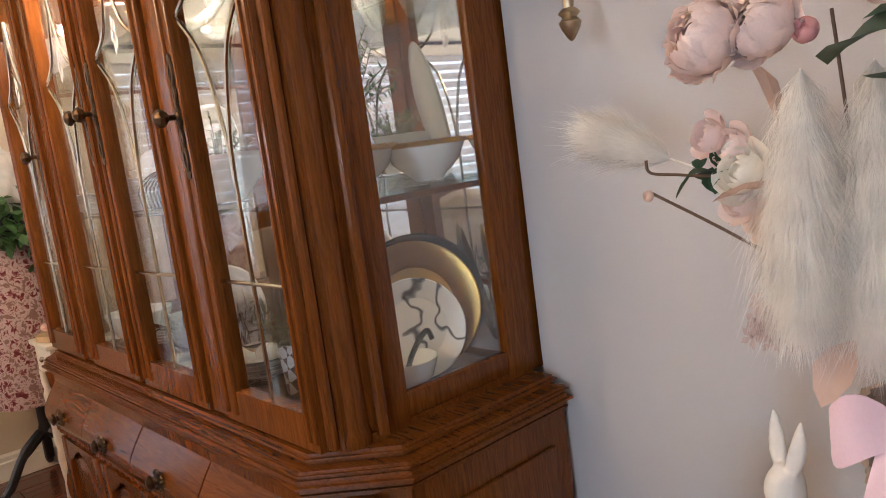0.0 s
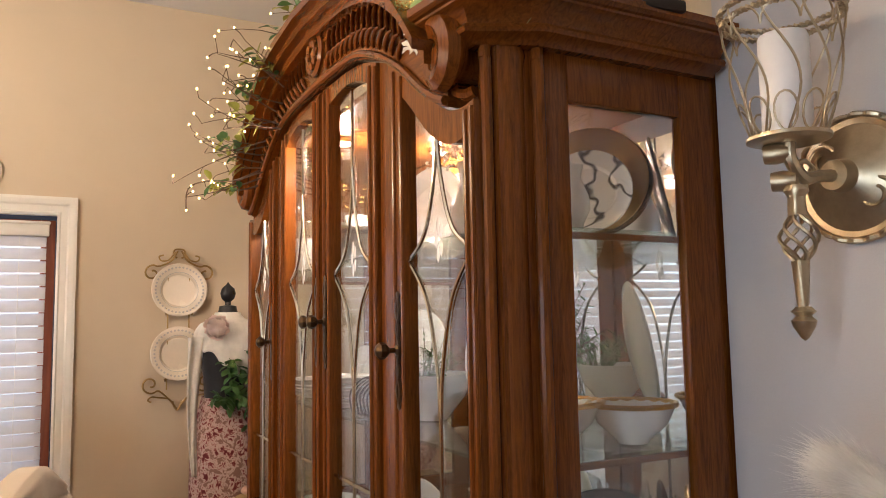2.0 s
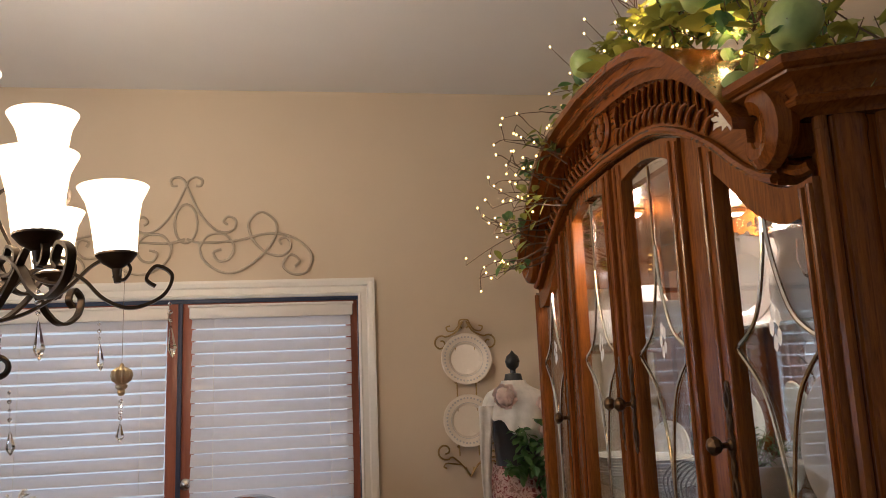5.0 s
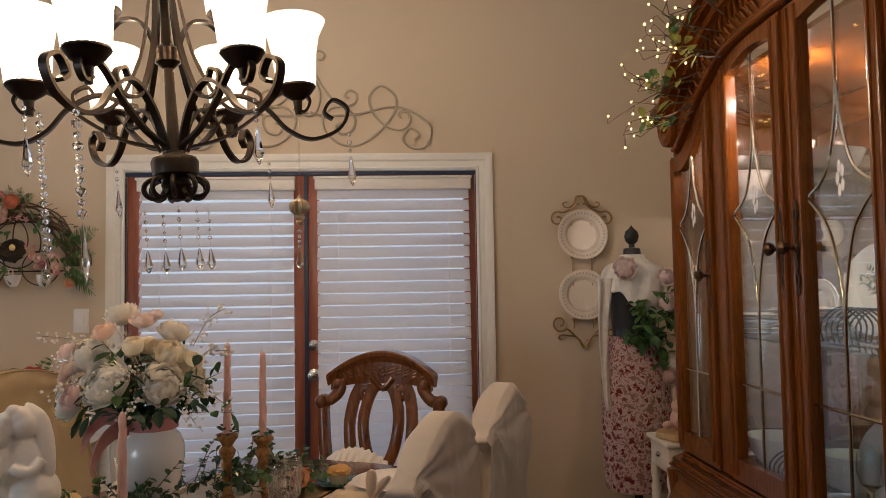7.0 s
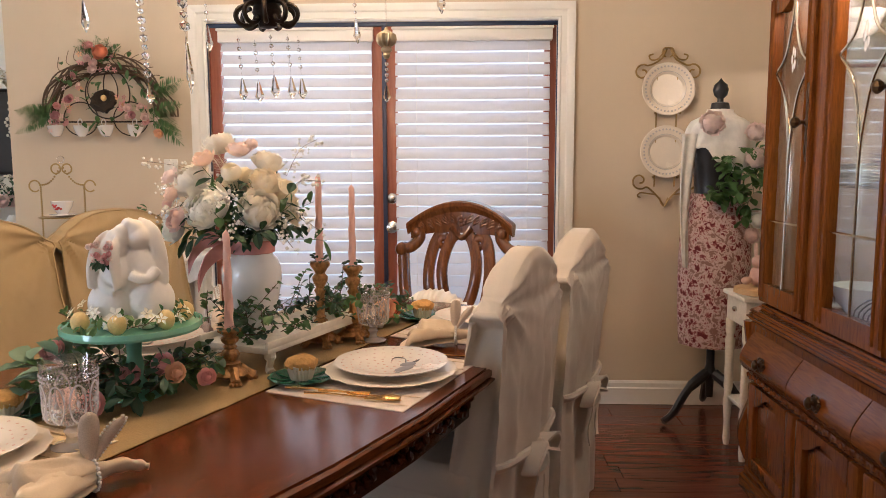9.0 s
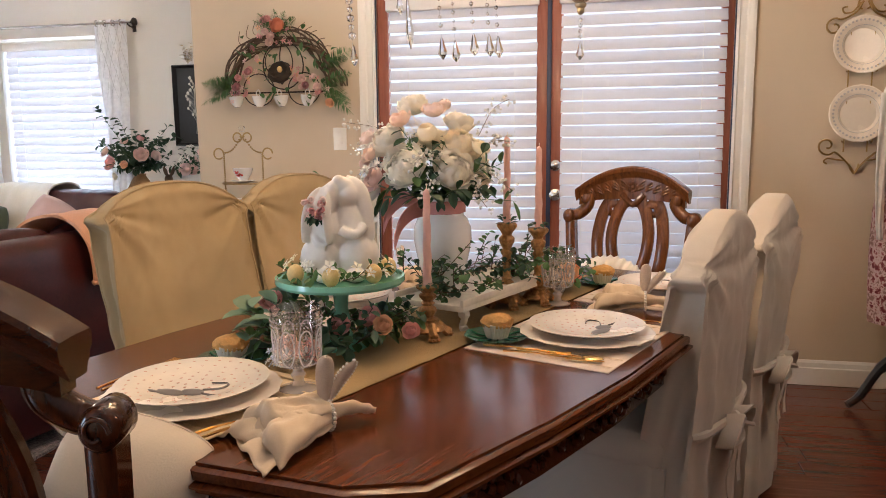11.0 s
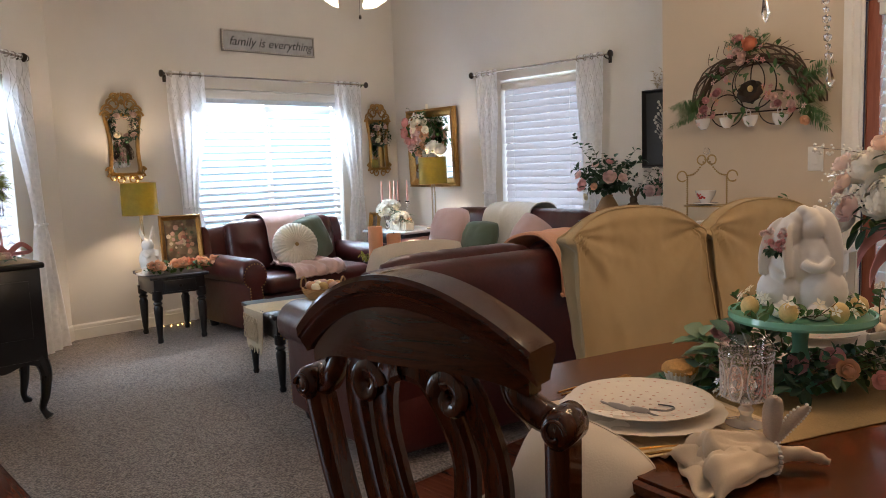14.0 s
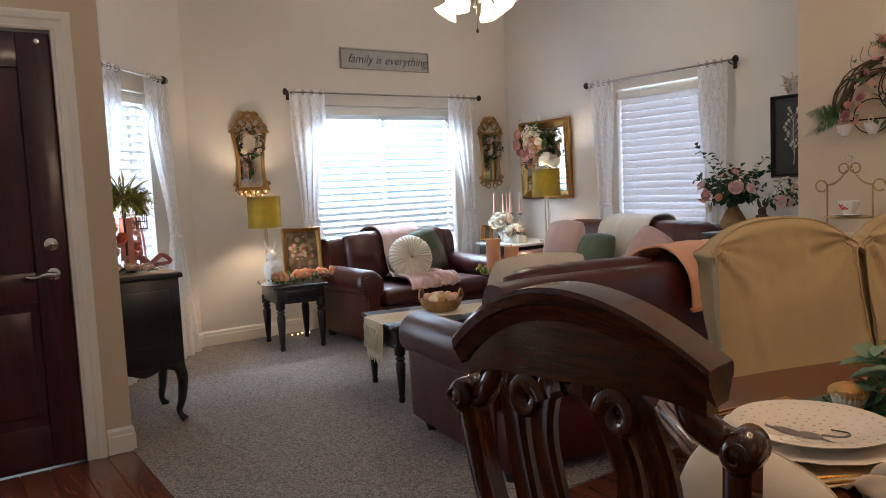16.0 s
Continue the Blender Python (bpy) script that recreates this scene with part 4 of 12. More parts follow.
# ---- carved dining chairs ----
def carved_chair(name, m, label, tone, tone_x):
    """Yoke-backed chair: x across, +y is the way it faces."""
    t = thing(name, m, label, "chair", "carved dining chairs")
    lean = lambda z: -0.10 * max(0, z - 0.45) / 0.65
    yb = -0.22
    # crest: a bowed board that swells through a cove into a broad moulded top
    def crest(bm, w, section):
        """section(k) gives the (y, z) loop at share k of the half width, squared."""
        cols = []
        for i in range(45):
            x = -w + 2 * w * i / 44
            k = (x / w) ** 2
            y = yb + lean(1.0) - 0.035 * (1 - k)
            cols.append([bm.verts.new((x, y + sy, z)) for sy, z in section(k)])
        n = len(cols[0])
        for a, b in zip(cols, cols[1:]):
            for j in range(n):
                bm.faces.new((a[j], a[(j + 1) % n], b[(j + 1) % n], b[j]))
        bm.faces.new(cols[0][::-1])
        bm.faces.new(cols[-1])

    def board(k):
        top, low = 1.085 - 0.092 * k, 0.966 - 0.028 * k ** 2
        return [(-0.018, low), (0.018, low), (0.020, top), (-0.020, top)]

    def cap(k):
        top = 1.106 - 0.098 * k
        return [(-0.021, top - 0.052), (-0.025, top - 0.044), (-0.033, top - 0.034), (-0.035, top - 0.028), (-0.041, top - 0.024), (-0.043, top - 0.008), (-0.038, top - 0.001), (0.0, top),
                (0.034, top - 0.001), (0.038, top - 0.008), (0.036, top - 0.022), (0.030, top - 0.027), (0.028, top - 0.034), (0.021, top - 0.044), (0.019, top - 0.052)]
    bm = BM()
    crest(bm, 0.236, board)
    part("crest_rail", bm, tone_x, t)
    bm = BM()
    crest(bm, 0.252, cap)
    part("crest_cap", bm, tone_x, t)
    for i in range(-5, 6):
        x = i * 0.036
        k = (x / 0.236) ** 2
        y = yb + lean(1.0) - 0.035 * (1 - k) + 0.019
        z = 1.018 - 0.055 * k
        bm = BM()
        if i == 0:
            for j in range(8):
                a = 2 * math.pi * j / 8
                blob(bm, (x + 0.017 * math.cos(a), y, z + 0.017 * math.sin(a)), 0.010, 1, (1, 0.5, 1))
            blob(bm, (x, y + 0.002, z), 0.010, 1, (1, 0.6, 1))
        else:
            sx = 1 if i > 0 else -1
            for j in range(3):
                tube(bm, smooth_path([(x - sx * 0.014, y, z - 0.012 + 0.004 * j), (x, y + 0.003, z - 0.004 + 0.011 * j), (x + sx * 0.020, y + 0.001, z + 0.002 + 0.014 * j)], 3), [0.003, 0.005, 0.006, 0.006, 0.005, 0.004, 0.002], 6)
        part("carved_rosette" if i == 0 else "carved_leaf", bm, tone, t)
    for s in (-1, 1):
        # shoulder: a scroll under the crest, a slim swept bar and a drum on the post
        bm = BM()
        y0, y1 = yb + lean(0.96), yb + lean(0.88)
        lathe(bm, [(0.001, -0.027), (0.016, -0.027), (0.022, -0.020), (0.022, 0.020), (0.016, 0.027), (0.001, 0.027)], (s * 0.203, y0, 0.968), 18, Matrix.Rotation(radians(90), 4, "X"))
        pts = smooth_path([(s * 0.196, y0, 0.985), (s * 0.190, y0, 0.955), (s * 0.205, y0, 0.928), (s * 0.235, y1, 0.903), (s * 0.262, y1, 0.898), (s * 0.286, y1, 0.905)], 6)
        n = len(pts)
        tube(bm, pts, [0.018 + 0.006 * math.sin(i / (n - 1) * math.pi) for i in range(n)], 10, flat=1.25)
        lathe(bm, [(0.001, -0.036), (0.020, -0.035), (0.029, -0.026), (0.030, 0.0), (0.029, 0.026), (0.020, 0.035), (0.001, 0.036)], (s * 0.276, y1, 0.893), 20, Matrix.Rotation(radians(90), 4, "X"))
        tube(bm, [(s * (0.276 + 0.020 * (1 - 0.5 * q) * math.cos(5.5 * q)), y1 - 0.036, 0.893 + 0.020 * (1 - 0.5 * q) * math.sin(5.5 * q)) for q in span(0, 1, 14)], 0.004, 6)
        part("shoulder", bm, tone, t, crisp=75)
        bm = BM()
        pts = smooth_path([(s * 0.272, yb + lean(0.87), 0.878), (s * 0.260, yb + lean(0.75), 0.75), (s * 0.238, yb + lean(0.6), 0.6), (s * 0.225, yb, 0.45), (s * 0.225, yb - 0.01, 0.25), (s * 0.228, yb - 0.06, 0.0)], 5)
        ribbon(bm, pts, [(-0.022, -0.02), (-0.012, -0.026), (0.012, -0.026), (0.022, -0.02), (0.022, 0.02), (0.012, 0.026), (-0.012, 0.026), (-0.022, 0.02)], up=(0, 1, 0))
        part("back_post", bm, tone, t)
        # splat of pierced, crossing loops with scrolled tops
        spiral = [(s * (0.090 - 0.030 * (1 - i / 16 * 0.72) * math.cos(i / 16 * 2.3 * math.pi)), 0.922 + 0.030 * (1 - i / 16 * 0.72) * math.sin(i / 16 * 2.3 * math.pi)) for i in range(17)][::-1]
        outer = [(s * 0.074, 0.957), (s * 0.104, 0.955), (s * 0.133, 0.90), (s * 0.147, 0.80), (s * 0.136, 0.69), (s * 0.106, 0.585), (s * 0.082, 0.485)]
        inner = [(s * 0.012, 0.962), (s * 0.044, 0.945), (s * 0.072, 0.88), (s * 0.082, 0.80), (s * 0.064, 0.70), (s * 0.022, 0.615), (-s * 0.020, 0.545), (-s * 0.050, 0.485)]
        for pts, off, wide in ((outer, 0.0, 0.026), (inner, 0.006 * s, 0.025)):
            bm = BM()
            sp = smooth_path([(x, yb + lean(z) - 0.012 + off * 0.4 - 0.02 * max(0, z - 0.8) / 0.15, z) for x, z in pts], 6)
            ribbon(bm, sp, [(-wide, -0.007), (-wide * 0.6, -0.012), (0, -0.009), (wide * 0.6, -0.012), (wide, -0.007), (wide, 0.007), (wide * 0.6, 0.012), (-wide * 0.6, 0.012), (-wide, 0.007)], up=(0, 1, 0))
            part("splat_loop", bm, tone, t)
        bm = BM()
        sp = smooth_path([(x, yb + lean(0.93) - 0.034, z) for x, z in spiral], 2)
        tube(bm, sp, [0.008 + 0.007 * min(1, i / 16) for i in range(len(sp))], 10, flat=1.3)
        part("scroll", bm, tone, t)
        # front leg
        bm = BM()
        tube(bm, smooth_path([(s * 0.24, 0.22, 0.42), (s * 0.262, 0.245, 0.36), (s * 0.25, 0.23, 0.2), (s * 0.24, 0.225, 0.06), (s * 0.25, 0.25, 0.012)], 5), [0.034] * 4 + [0.036] * 4 + [0.026] * 5 + [0.018] * 5 + [0.024] * 3, 10)
        part("front_leg", bm, tone, t)
    bm = BM()
    tube(bm, smooth_path([(-0.05, yb + lean(0.97) - 0.02, 0.99), (0, yb + lean(0.93) - 0.03, 0.945), (0.05, yb + lean(0.97) - 0.02, 0.99)], 6), 0.014, 8)
    part("crest_scroll", bm, tone, t)
    bm = BM()
    box(bm, (0, yb + lean(0.5), 0.475), (0.45, 0.04, 0.05), 0.01)
    part("lower_rail", bm, tone, t)
    bm = BM()
    slab(bm, [(-0.235, -0.215), (0.235, -0.215), (0.275, 0.25), (-0.275, 0.25)], 0.395, 0.455, bevel=0.01)
    part("seat_frame", bm, tone, t)
    bm = BM()
    for v in box(bm, (0, 0.02, 0.475), (0.48, 0.45, 0.06), 0.025, 3):
        v.co.z += 0.02 * math.cos(v.co.x * 5) * math.cos(v.co.y * 5) if v.co.z > 0.47 else 0
    part("seat_pad", bm, LINEN, t)
    return t


def pillow(name, m, w, h, d, mat, label, puff=1.0, group=""):
    """A soft square cushion standing in its x-z plane."""
    t = thing(name, m, label, "cushion", group)
    bm = BM()

    def side(sg):
        def f(u, v):
            x, z = (u - 0.5) * 2, (v - 0.5) * 2
            k = max(0.0, (1 - x * x) * (1 - z * z)) ** 0.5
            px = x * w / 2 * (1 - 0.05 * (1 - z * z) * abs(x) ** 3)
            pz = z * h / 2 * (1 - 0.05 * (1 - x * x) * abs(z) ** 3)
            px *= 1 - 0.17 * x * x * z * z
            pz *= 1 - 0.17 * x * x * z * z
            dd = sg * d * 0.62 * puff * k + (0.010 * noise.noise(Vector((x * 2, z * 2, sg + w * 9))) + 0.006 * noise.noise(Vector((x * 5 + z * 2, z * 3, w * 5)))) * min(1, 3 * k)
            return Vector((px, dd, pz + h / 2))
        return f
    sheet(bm, 23, 23, side(1))
    sheet(bm, 23, 23, side(-1))
    bmesh.ops.remove_doubles(bm, verts=bm.verts, dist=0.004)
    part("cover", bm, mat, t)
    bm = BM()
    edge = []
    for i in range(64):
        a = i / 64 * 4
        k, f = int(a), a % 1
        x, z = ((f * 2 - 1, -1), (1, f * 2 - 1), (1 - f * 2, 1), (-1, 1 - f * 2))[k]
        corner = 1 - 0.17 * x * x * z * z
        edge.append((corner * x * w / 2 * (1 - 0.05 * (1 - z * z) * abs(x) ** 3), 0, corner * z * h / 2 * (1 - 0.05 * (1 - x * x) * abs(z) ** 3) + h / 2))
    tube(bm, edge, 0.0022, 5, True)
    part("seam", bm, mat, t)
    return t


CREAM = plain("cream_cotton", (0.68, 0.59, 0.47), 0.95, vary=0.06, grain=300, relief=0.0015)
NARROW = Matrix.Diagonal((0.93, 1, 1, 1))
NEAR = place(-0.657, 1.380, 0, 12)
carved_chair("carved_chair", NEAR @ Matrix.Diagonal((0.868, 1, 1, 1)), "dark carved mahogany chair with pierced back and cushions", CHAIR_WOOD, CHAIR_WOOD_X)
carved_chair("carved_chair", place(0.235, 3.30, 0, 164) @ NARROW, "carved mahogany chair at the far end of the table, in a lamplit tone", CHAIR_WOOD_LIT, CHAIR_WOOD_LIT)
pillow("cushion", NEAR @ Matrix.Translation((0.105, -0.125, 0.50)) @ Matrix.Rotation(radians(-12), 4, "X") @ Matrix.Rotation(radians(16), 4, "Y"), 0.25, 0.34, 0.20, CREAM, "cream cotton cushion leaning in a chair")
pillow("cushion", NEAR @ Matrix.Translation((0.125, 0.02, 0.50)) @ Matrix.Rotation(radians(-30), 4, "X") @ Matrix.Rotation(radians(-9), 4, "Y"), 0.27, 0.18, 0.17, CREAM, "cream cotton cushion lying on a chair seat")


# ---- slipcovered chairs ----
def slip_chair(m, mat, label, seed, bow=False, w=0.49, high=1.0):
    """Parsons chair under a loose cover: +y is the way it faces."""
    t = thing("slipcovered_chair", m, label, "chair", "slipcovered chairs")
    hw, hd = w / 2, 0.062 if bow else 0.034
    NB, NS, NV = 56, 16, 96
    drop = 0.135 if bow else 0.095
    ring = [(-hw + 2 * hw * i / NB, -hd, 0) for i in range(NB)] + [(hw, -hd + 2 * hd * i / NS, 1) for i in range(NS)]
    ring += [(hw - 2 * hw * i / NB, hd, 2) for i in range(NB)] + [(-hw, hd - 2 * hd * i / NS, 3) for i in range(NS)]
    corner = high * 1.07 - drop

    def pleat(q, wide):
        """A pressed pleat: a slow rise and a sharp fall."""
        q /= wide
        return math.exp(-q * q) if q < 0 else math.exp(-9 * q * q)

    def cover(x, y, k, v):
        e = abs(x) / hw
        top = high * 1.07 - drop * e ** (1.9 if bow else 2.6)
        z = 0.05 + (top - 0.05) * v
        below = max(0.0, corner - z)
        lean = -(0.062 if bow else 0.105) * max(0, z - 0.45) / 0.6
        front = (y + hd) / (2 * hd)
        px, py = x, y + front * (0.0 if bow else 0.012) * min(1.0, below / 0.45) ** 1.3
        soft = 0.010 * noise.noise(Vector((x * 6, z * 3.0, seed))) + 0.005 * noise.noise(Vector((x * 15 + z * 8, z * 9 - x * 6, seed + 3))) + 0.0022 * noise.noise(Vector((x * 45, z * 30, seed + k)))
        if k in (0, 2):
            sg = 1 if k == 2 else -1
            fold = soft
            # creases that fan out from the two shoulders
            for cs in (-1, 1):
                dx, dz = hw - cs * x, corner + 0.015 - z
                r = math.hypot(dx, dz) + 1e-6
                phi = math.atan2(dz, dx)
                fade = math.exp(-(r / (0.23 if bow else 0.20)) ** 2) * min(1.0, r / 0.035)
                fold += fade * ((0.009 if bow else 0.008) * math.sin(phi * (7.0 if cs > 0 else 5.0) + seed) + 0.005 * math.sin(phi * 17 + 2 * seed))
            if bow and k == 0:
                fold += 0.030 * pleat(x - 0.015 + 0.04 * (z - 0.5), 0.075) * min(1.0, below / 0.20) + 0.018 * pleat(x - 0.15 + 0.06 * (z - 0.4), 0.05) * min(1.0, below / 0.3)
                fold += 0.020 * pleat(-(x + 0.16) - 0.05 * (z - 0.4), 0.05) * min(1.0, below / 0.25)
            elif k == 2:
                fold += 0.007 * pleat(x - 0.12 - 0.16 * (z - 0.6), 0.05) * min(1.0, below / 0.1) + 0.004 * math.sin(23 * z + 9 * x + seed) * max(0.0, 1 - below / 0.6)
            py += sg * fold
        else:
            sg = 1 if k == 1 else -1
            # tuck under the shoulder: a lip that overhangs a hollow
            lip = 0.016 * math.exp(-((below - 0.012) / 0.016) ** 2)
            hollow = -(0.046 if bow else 0.026) * math.sin(math.pi * front) ** 0.6 * min(1.0, max(0.0, below - 0.02) / 0.03) * math.exp(-max(0.0, below - 0.06) / (0.34 if bow else 0.14))
            run = 0.009 * math.sin(front * 9 + 5 * z + seed) * min(1.0, below / 0.15)
            px += sg * (soft * 1.3 + lip + hollow + run)
        start = 0.955 if bow else 0.965
        q = max(0.0, (v - start) / (1 - start))
        round_top = 1 - (0.42 if bow else 0.30) * q ** 2
        if bow:
            # the back slims towards its top
            round_top *= 1 - 0.22 * max(0.0, (v - 0.45) / 0.55) ** 1.5
        return Vector((px * (1 + (0.03 if bow else 0.07) * (1 - v) ** 1.4), py * round_top + lean - 0.22, z))
    bm = BM()
    vs = [1 - (1 - i / (NV - 1)) ** 1.5 for i in range(NV)]
    g = [[bm.verts.new(cover(x, y, k, v)) for v in vs] for x, y, k in ring]
    n = len(ring)
    for i in range(n):
        a, b = g[i], g[(i + 1) % n]
        for j in range(NV - 1):
            bm.faces.new((a[j], b[j], b[j + 1], a[j + 1]))
    crown = [col[-1] for col in g]
    far = lambda i: crown[(NB + NS + NB - i) % n]
    for i in range(NB):
        bm.faces.new((crown[i], crown[i + 1], far(i + 1), far(i)))
    bm.faces.new(crown[NB:NB + NS + 1])
    bm.faces.new(crown[2 * NB + NS:] + [crown[0]])
    seams = []
    for start, end in ((NB + NS, 2 * NB + NS), (0, NB)):
        side = 0.004 if start else -0.004
        path = [g[start][j].co for j in range(30, NV, 3)] + [g[i][-2].co for i in range(start, end + 1, 2)] + [g[end % n][j].co for j in range(NV - 1, 30, -3)]
        seams.append([c + Vector((0, side * 0.6, 0.001)) for c in path])
    part("back_cover", bm, mat, t, crisp=55)
    for path in seams:
        bm = BM()
        tube(bm, path, 0.0036, 6)
        if not bow:
            part("welt", bm, mat, t)
    bm = BM()
    for v in box(bm, (0, 0.0, 0.455), (w + 0.01, 0.44, 0.09), 0.03, 3):
        v.co.z += 0.012 * noise.noise(v.co * 9)
    part("seat_cover", bm, mat, t)
    bm = BM()

    def skirt(u, v):
        ang = u * 4
        k, f = int(ang) % 4, ang % 1
        sw, sd = w / 2, 0.225
        x, y = ((-sw + 2 * sw * f, -sd), (sw, -sd + 2 * sd * f), (sw - 2 * sw * f, sd), (-sw, sd - 2 * sd * f))[k]
        r = 1 + 0.05 * (1 - v) + 0.035 * (1 - v) * math.sin(u * 2 * math.pi * 14 + seed)
        return Vector((x * r, y * r + 0.0, 0.025 + 0.40 * v))
    sheet(bm, 112, 7, skirt, closed=True)
    thicken(bm, 0.004)
    part("skirt", bm, mat, t, crisp=80)
    if bow:
        bm = BM()
        for sx in (-1, 1):
            pts = smooth_path([(0, -0.318, 0.50), (sx * 0.045, -0.342, 0.522), (sx * 0.095, -0.338, 0.488), (sx * 0.098, -0.330, 0.455), (sx * 0.055, -0.345, 0.470), (0, -0.322, 0.492)], 6)
            ribbon(bm, pts, [(-0.004, -0.024), (0.004, -0.022), (0.005, 0.0), (0.004, 0.022), (-0.004, 0.024), (-0.003, 0.0)], up=(0, -1, 0.2))
            pts = smooth_path([(0, -0.322, 0.49), (sx * 0.022, -0.338, 0.43), (sx * 0.05, -0.330, 0.36), (sx * 0.045, -0.335, 0.31)], 5)
            ribbon(bm, pts, [(-0.020, -0.002), (0.0, -0.006), (0.020, -0.002), (0.020, 0.002), (0.0, -0.002), (-0.020, 0.002)], up=(0, -1, 0))
            tube(bm, smooth_path([(0, -0.318, 0.496), (sx * 0.10, -0.310, 0.505), (sx * 0.20, -0.300, 0.512), (sx * 0.24, -0.28, 0.515)], 5), 0.011, 8, flat=1.6)
        blob(bm, (0, -0.330, 0.495), 0.024, 2, (1, 0.8, 1.1), 0.25)
        part("bow", bm, mat, t)
    for x, y in ((-0.2, -0.2), (0.2, -0.2), (-0.2, 0.19), (0.2, 0.19)):
        bm = BM()
        box(bm, (x, y, 0.02), (0.04, 0.04, 0.04), 0.004)
        part("foot", bm, CHAIR_WOOD, t)
    return t


def side_chair(x, y, deg, mat, label, seed, bow=False, w=0.49, high=1.0):
    return slip_chair(place(x, y, 0, deg), mat, label, seed, bow, w, high)


side_chair(-0.922, 2.54, -112, LINEN, "chair under an oatmeal linen slipcover", 3, False, 0.55, 1.02)
side_chair(-0.70, 3.08, -112, LINEN, "chair under an oatmeal linen slipcover", 8, False, 0.55, 1.02)
side_chair(0.252, 2.49, 68, LINEN_COOL, "chair under a pale grey linen slipcover, tied with a bow", 5, True, 0.49, 0.975)
side_chair(0.485, 3.05, 68, LINEN_COOL, "chair under a pale grey linen slipcover, tied with a bow", 11, True, 0.49, 0.975)


# ---- flowers and leaves ----
def petal_mat(name, colour):
    return sheer(name, colour, 0.32, 0.8, 0.05)


PINK = petal_mat("pink_petal", (0.80, 0.42, 0.40))
BLUSH = petal_mat("blush_petal", (0.84, 0.62, 0.56))
CORAL = petal_mat("coral_petal", (0.78, 0.30, 0.17))
IVORY = petal_mat("ivory_petal", (0.95, 0.87, 0.70))
WHITE_P = petal_mat("white_petal", (0.95, 0.91, 0.82))
PALE_BLUE = petal_mat("pale_blue_petal", (0.66, 0.74, 0.84))
PEACH = petal_mat("peach_petal", (0.84, 0.50, 0.30))
PALE_PEACH = petal_mat("pale_peach_petal", (0.93, 0.73, 0.61))
RED_P = petal_mat("red_petal", (0.62, 0.09, 0.08))
LEAF = sheer("green_leaf", (0.075, 0.16, 0.045), 0.25, 0.5)
LEAF_DARK = sheer("dark_leaf", (0.03, 0.075, 0.035), 0.2, 0.5)
LEAF_GREY = sheer("eucalyptus_leaf", (0.20, 0.30, 0.19), 0.2, 0.6)
LEAF_YELLOW = sheer("yellow_green_leaf", (0.30, 0.31, 0.055), 0.3, 0.5)
TWIG = plain("brown_twig", (0.10, 0.06, 0.035), 0.8, vary=0.3, grain=80)
STEM = plain("green_stem", (0.08, 0.14, 0.05), 0.6)
MAUVE_PINK = petal_mat("mauve_pink_petal", (0.55, 0.26, 0.27))
SHELL_PINK = petal_mat("shell_pink_petal", (0.92, 0.78, 0.73))
PEARL = plain("pearl_bead", (0.82, 0.78, 0.70), 0.2, vary=0.04, coat=0.4)
FAIRY = glowing("fairy_bulb", (1.0, 0.62, 0.18), 7.0)
CRYSTAL = glass("clear_crystal", (0.97, 0.98, 1.0), 0.0, 1.5)


def rose_mesh(bm, r, rnd, rows=((0.30, 3, 16, 0.0), (0.46, 4, 28, 0.02), (0.64, 5, 42, 0.06), (0.82, 5, 58, 0.12), (1.0, 6, 80, 0.26)), frill=0.05):
    """Shells of cupped petals closed round z, the inner ones tighter; rows: (radius, petals, opening in degrees, outward flare)."""
    for rad, n, wide, flare in rows:
        off = rnd.random() * 6
        for k in range(n):
            a = off + 2 * math.pi * k / n + rnd.uniform(-0.12, 0.12)
            half_w = math.pi / n * 1.35
            open_to = radians(wide + rnd.uniform(-6, 6))
            size = rad * rnd.uniform(0.95, 1.05)
            g = []
            for i in range(6):
                u = i / 5 * 2 - 1
                row = []
                for j in range(5):
                    v = j / 4
                    rim = open_to + 0.42 * u * u * (1 - 0.3 * v)
                    th = 2.75 + (rim - 2.75) * v
                    ph = a + u * half_w * (0.45 + 0.55 * math.sin(math.pi * min(1.0, 0.25 + 0.6 * v)))
                    q = size * (1 + flare * v ** 3 - 0.05 * u * u + frill * v * v * noise.noise(Vector((u * 3.1, v * 2.0, a * 3 + rad * 7))))
                    row.append(bm.verts.new((r * q * math.sin(th) * math.cos(ph), r * q * math.sin(th) * math.sin(ph), r * (0.5 + 0.85 * q * math.cos(th)))))
                g.append(row)
            for i in range(5):
                for j in range(4):
                    bm.faces.new((g[i][j], g[i + 1][j], g[i + 1][j + 1], g[i][j + 1]))
    blob(bm, (0, 0, r * 0.5), r * rows[0][0] * 0.8, 1)


def daisy_mesh(bm, r, n=5):
    for k in range(n):
        a = 2 * math.pi * k / n
        m = Matrix.Rotation(a, 4, "Z")
        q = [m @ Vector(p) * r for p in ((0.1, 0, 0), (0.5, -0.28, 0.18), (1.0, 0, 0.1), (0.5, 0.28, 0.18), (0.55, 0, 0.08))]
        vs = [bm.verts.new(p) for p in q]
        for i in range(4):
            bm.faces.new((vs[i], vs[(i + 1) % 4], vs[4]))
    blob(bm, (0, 0, r * 0.12), r * 0.16, 1)


BLOOMS = {}


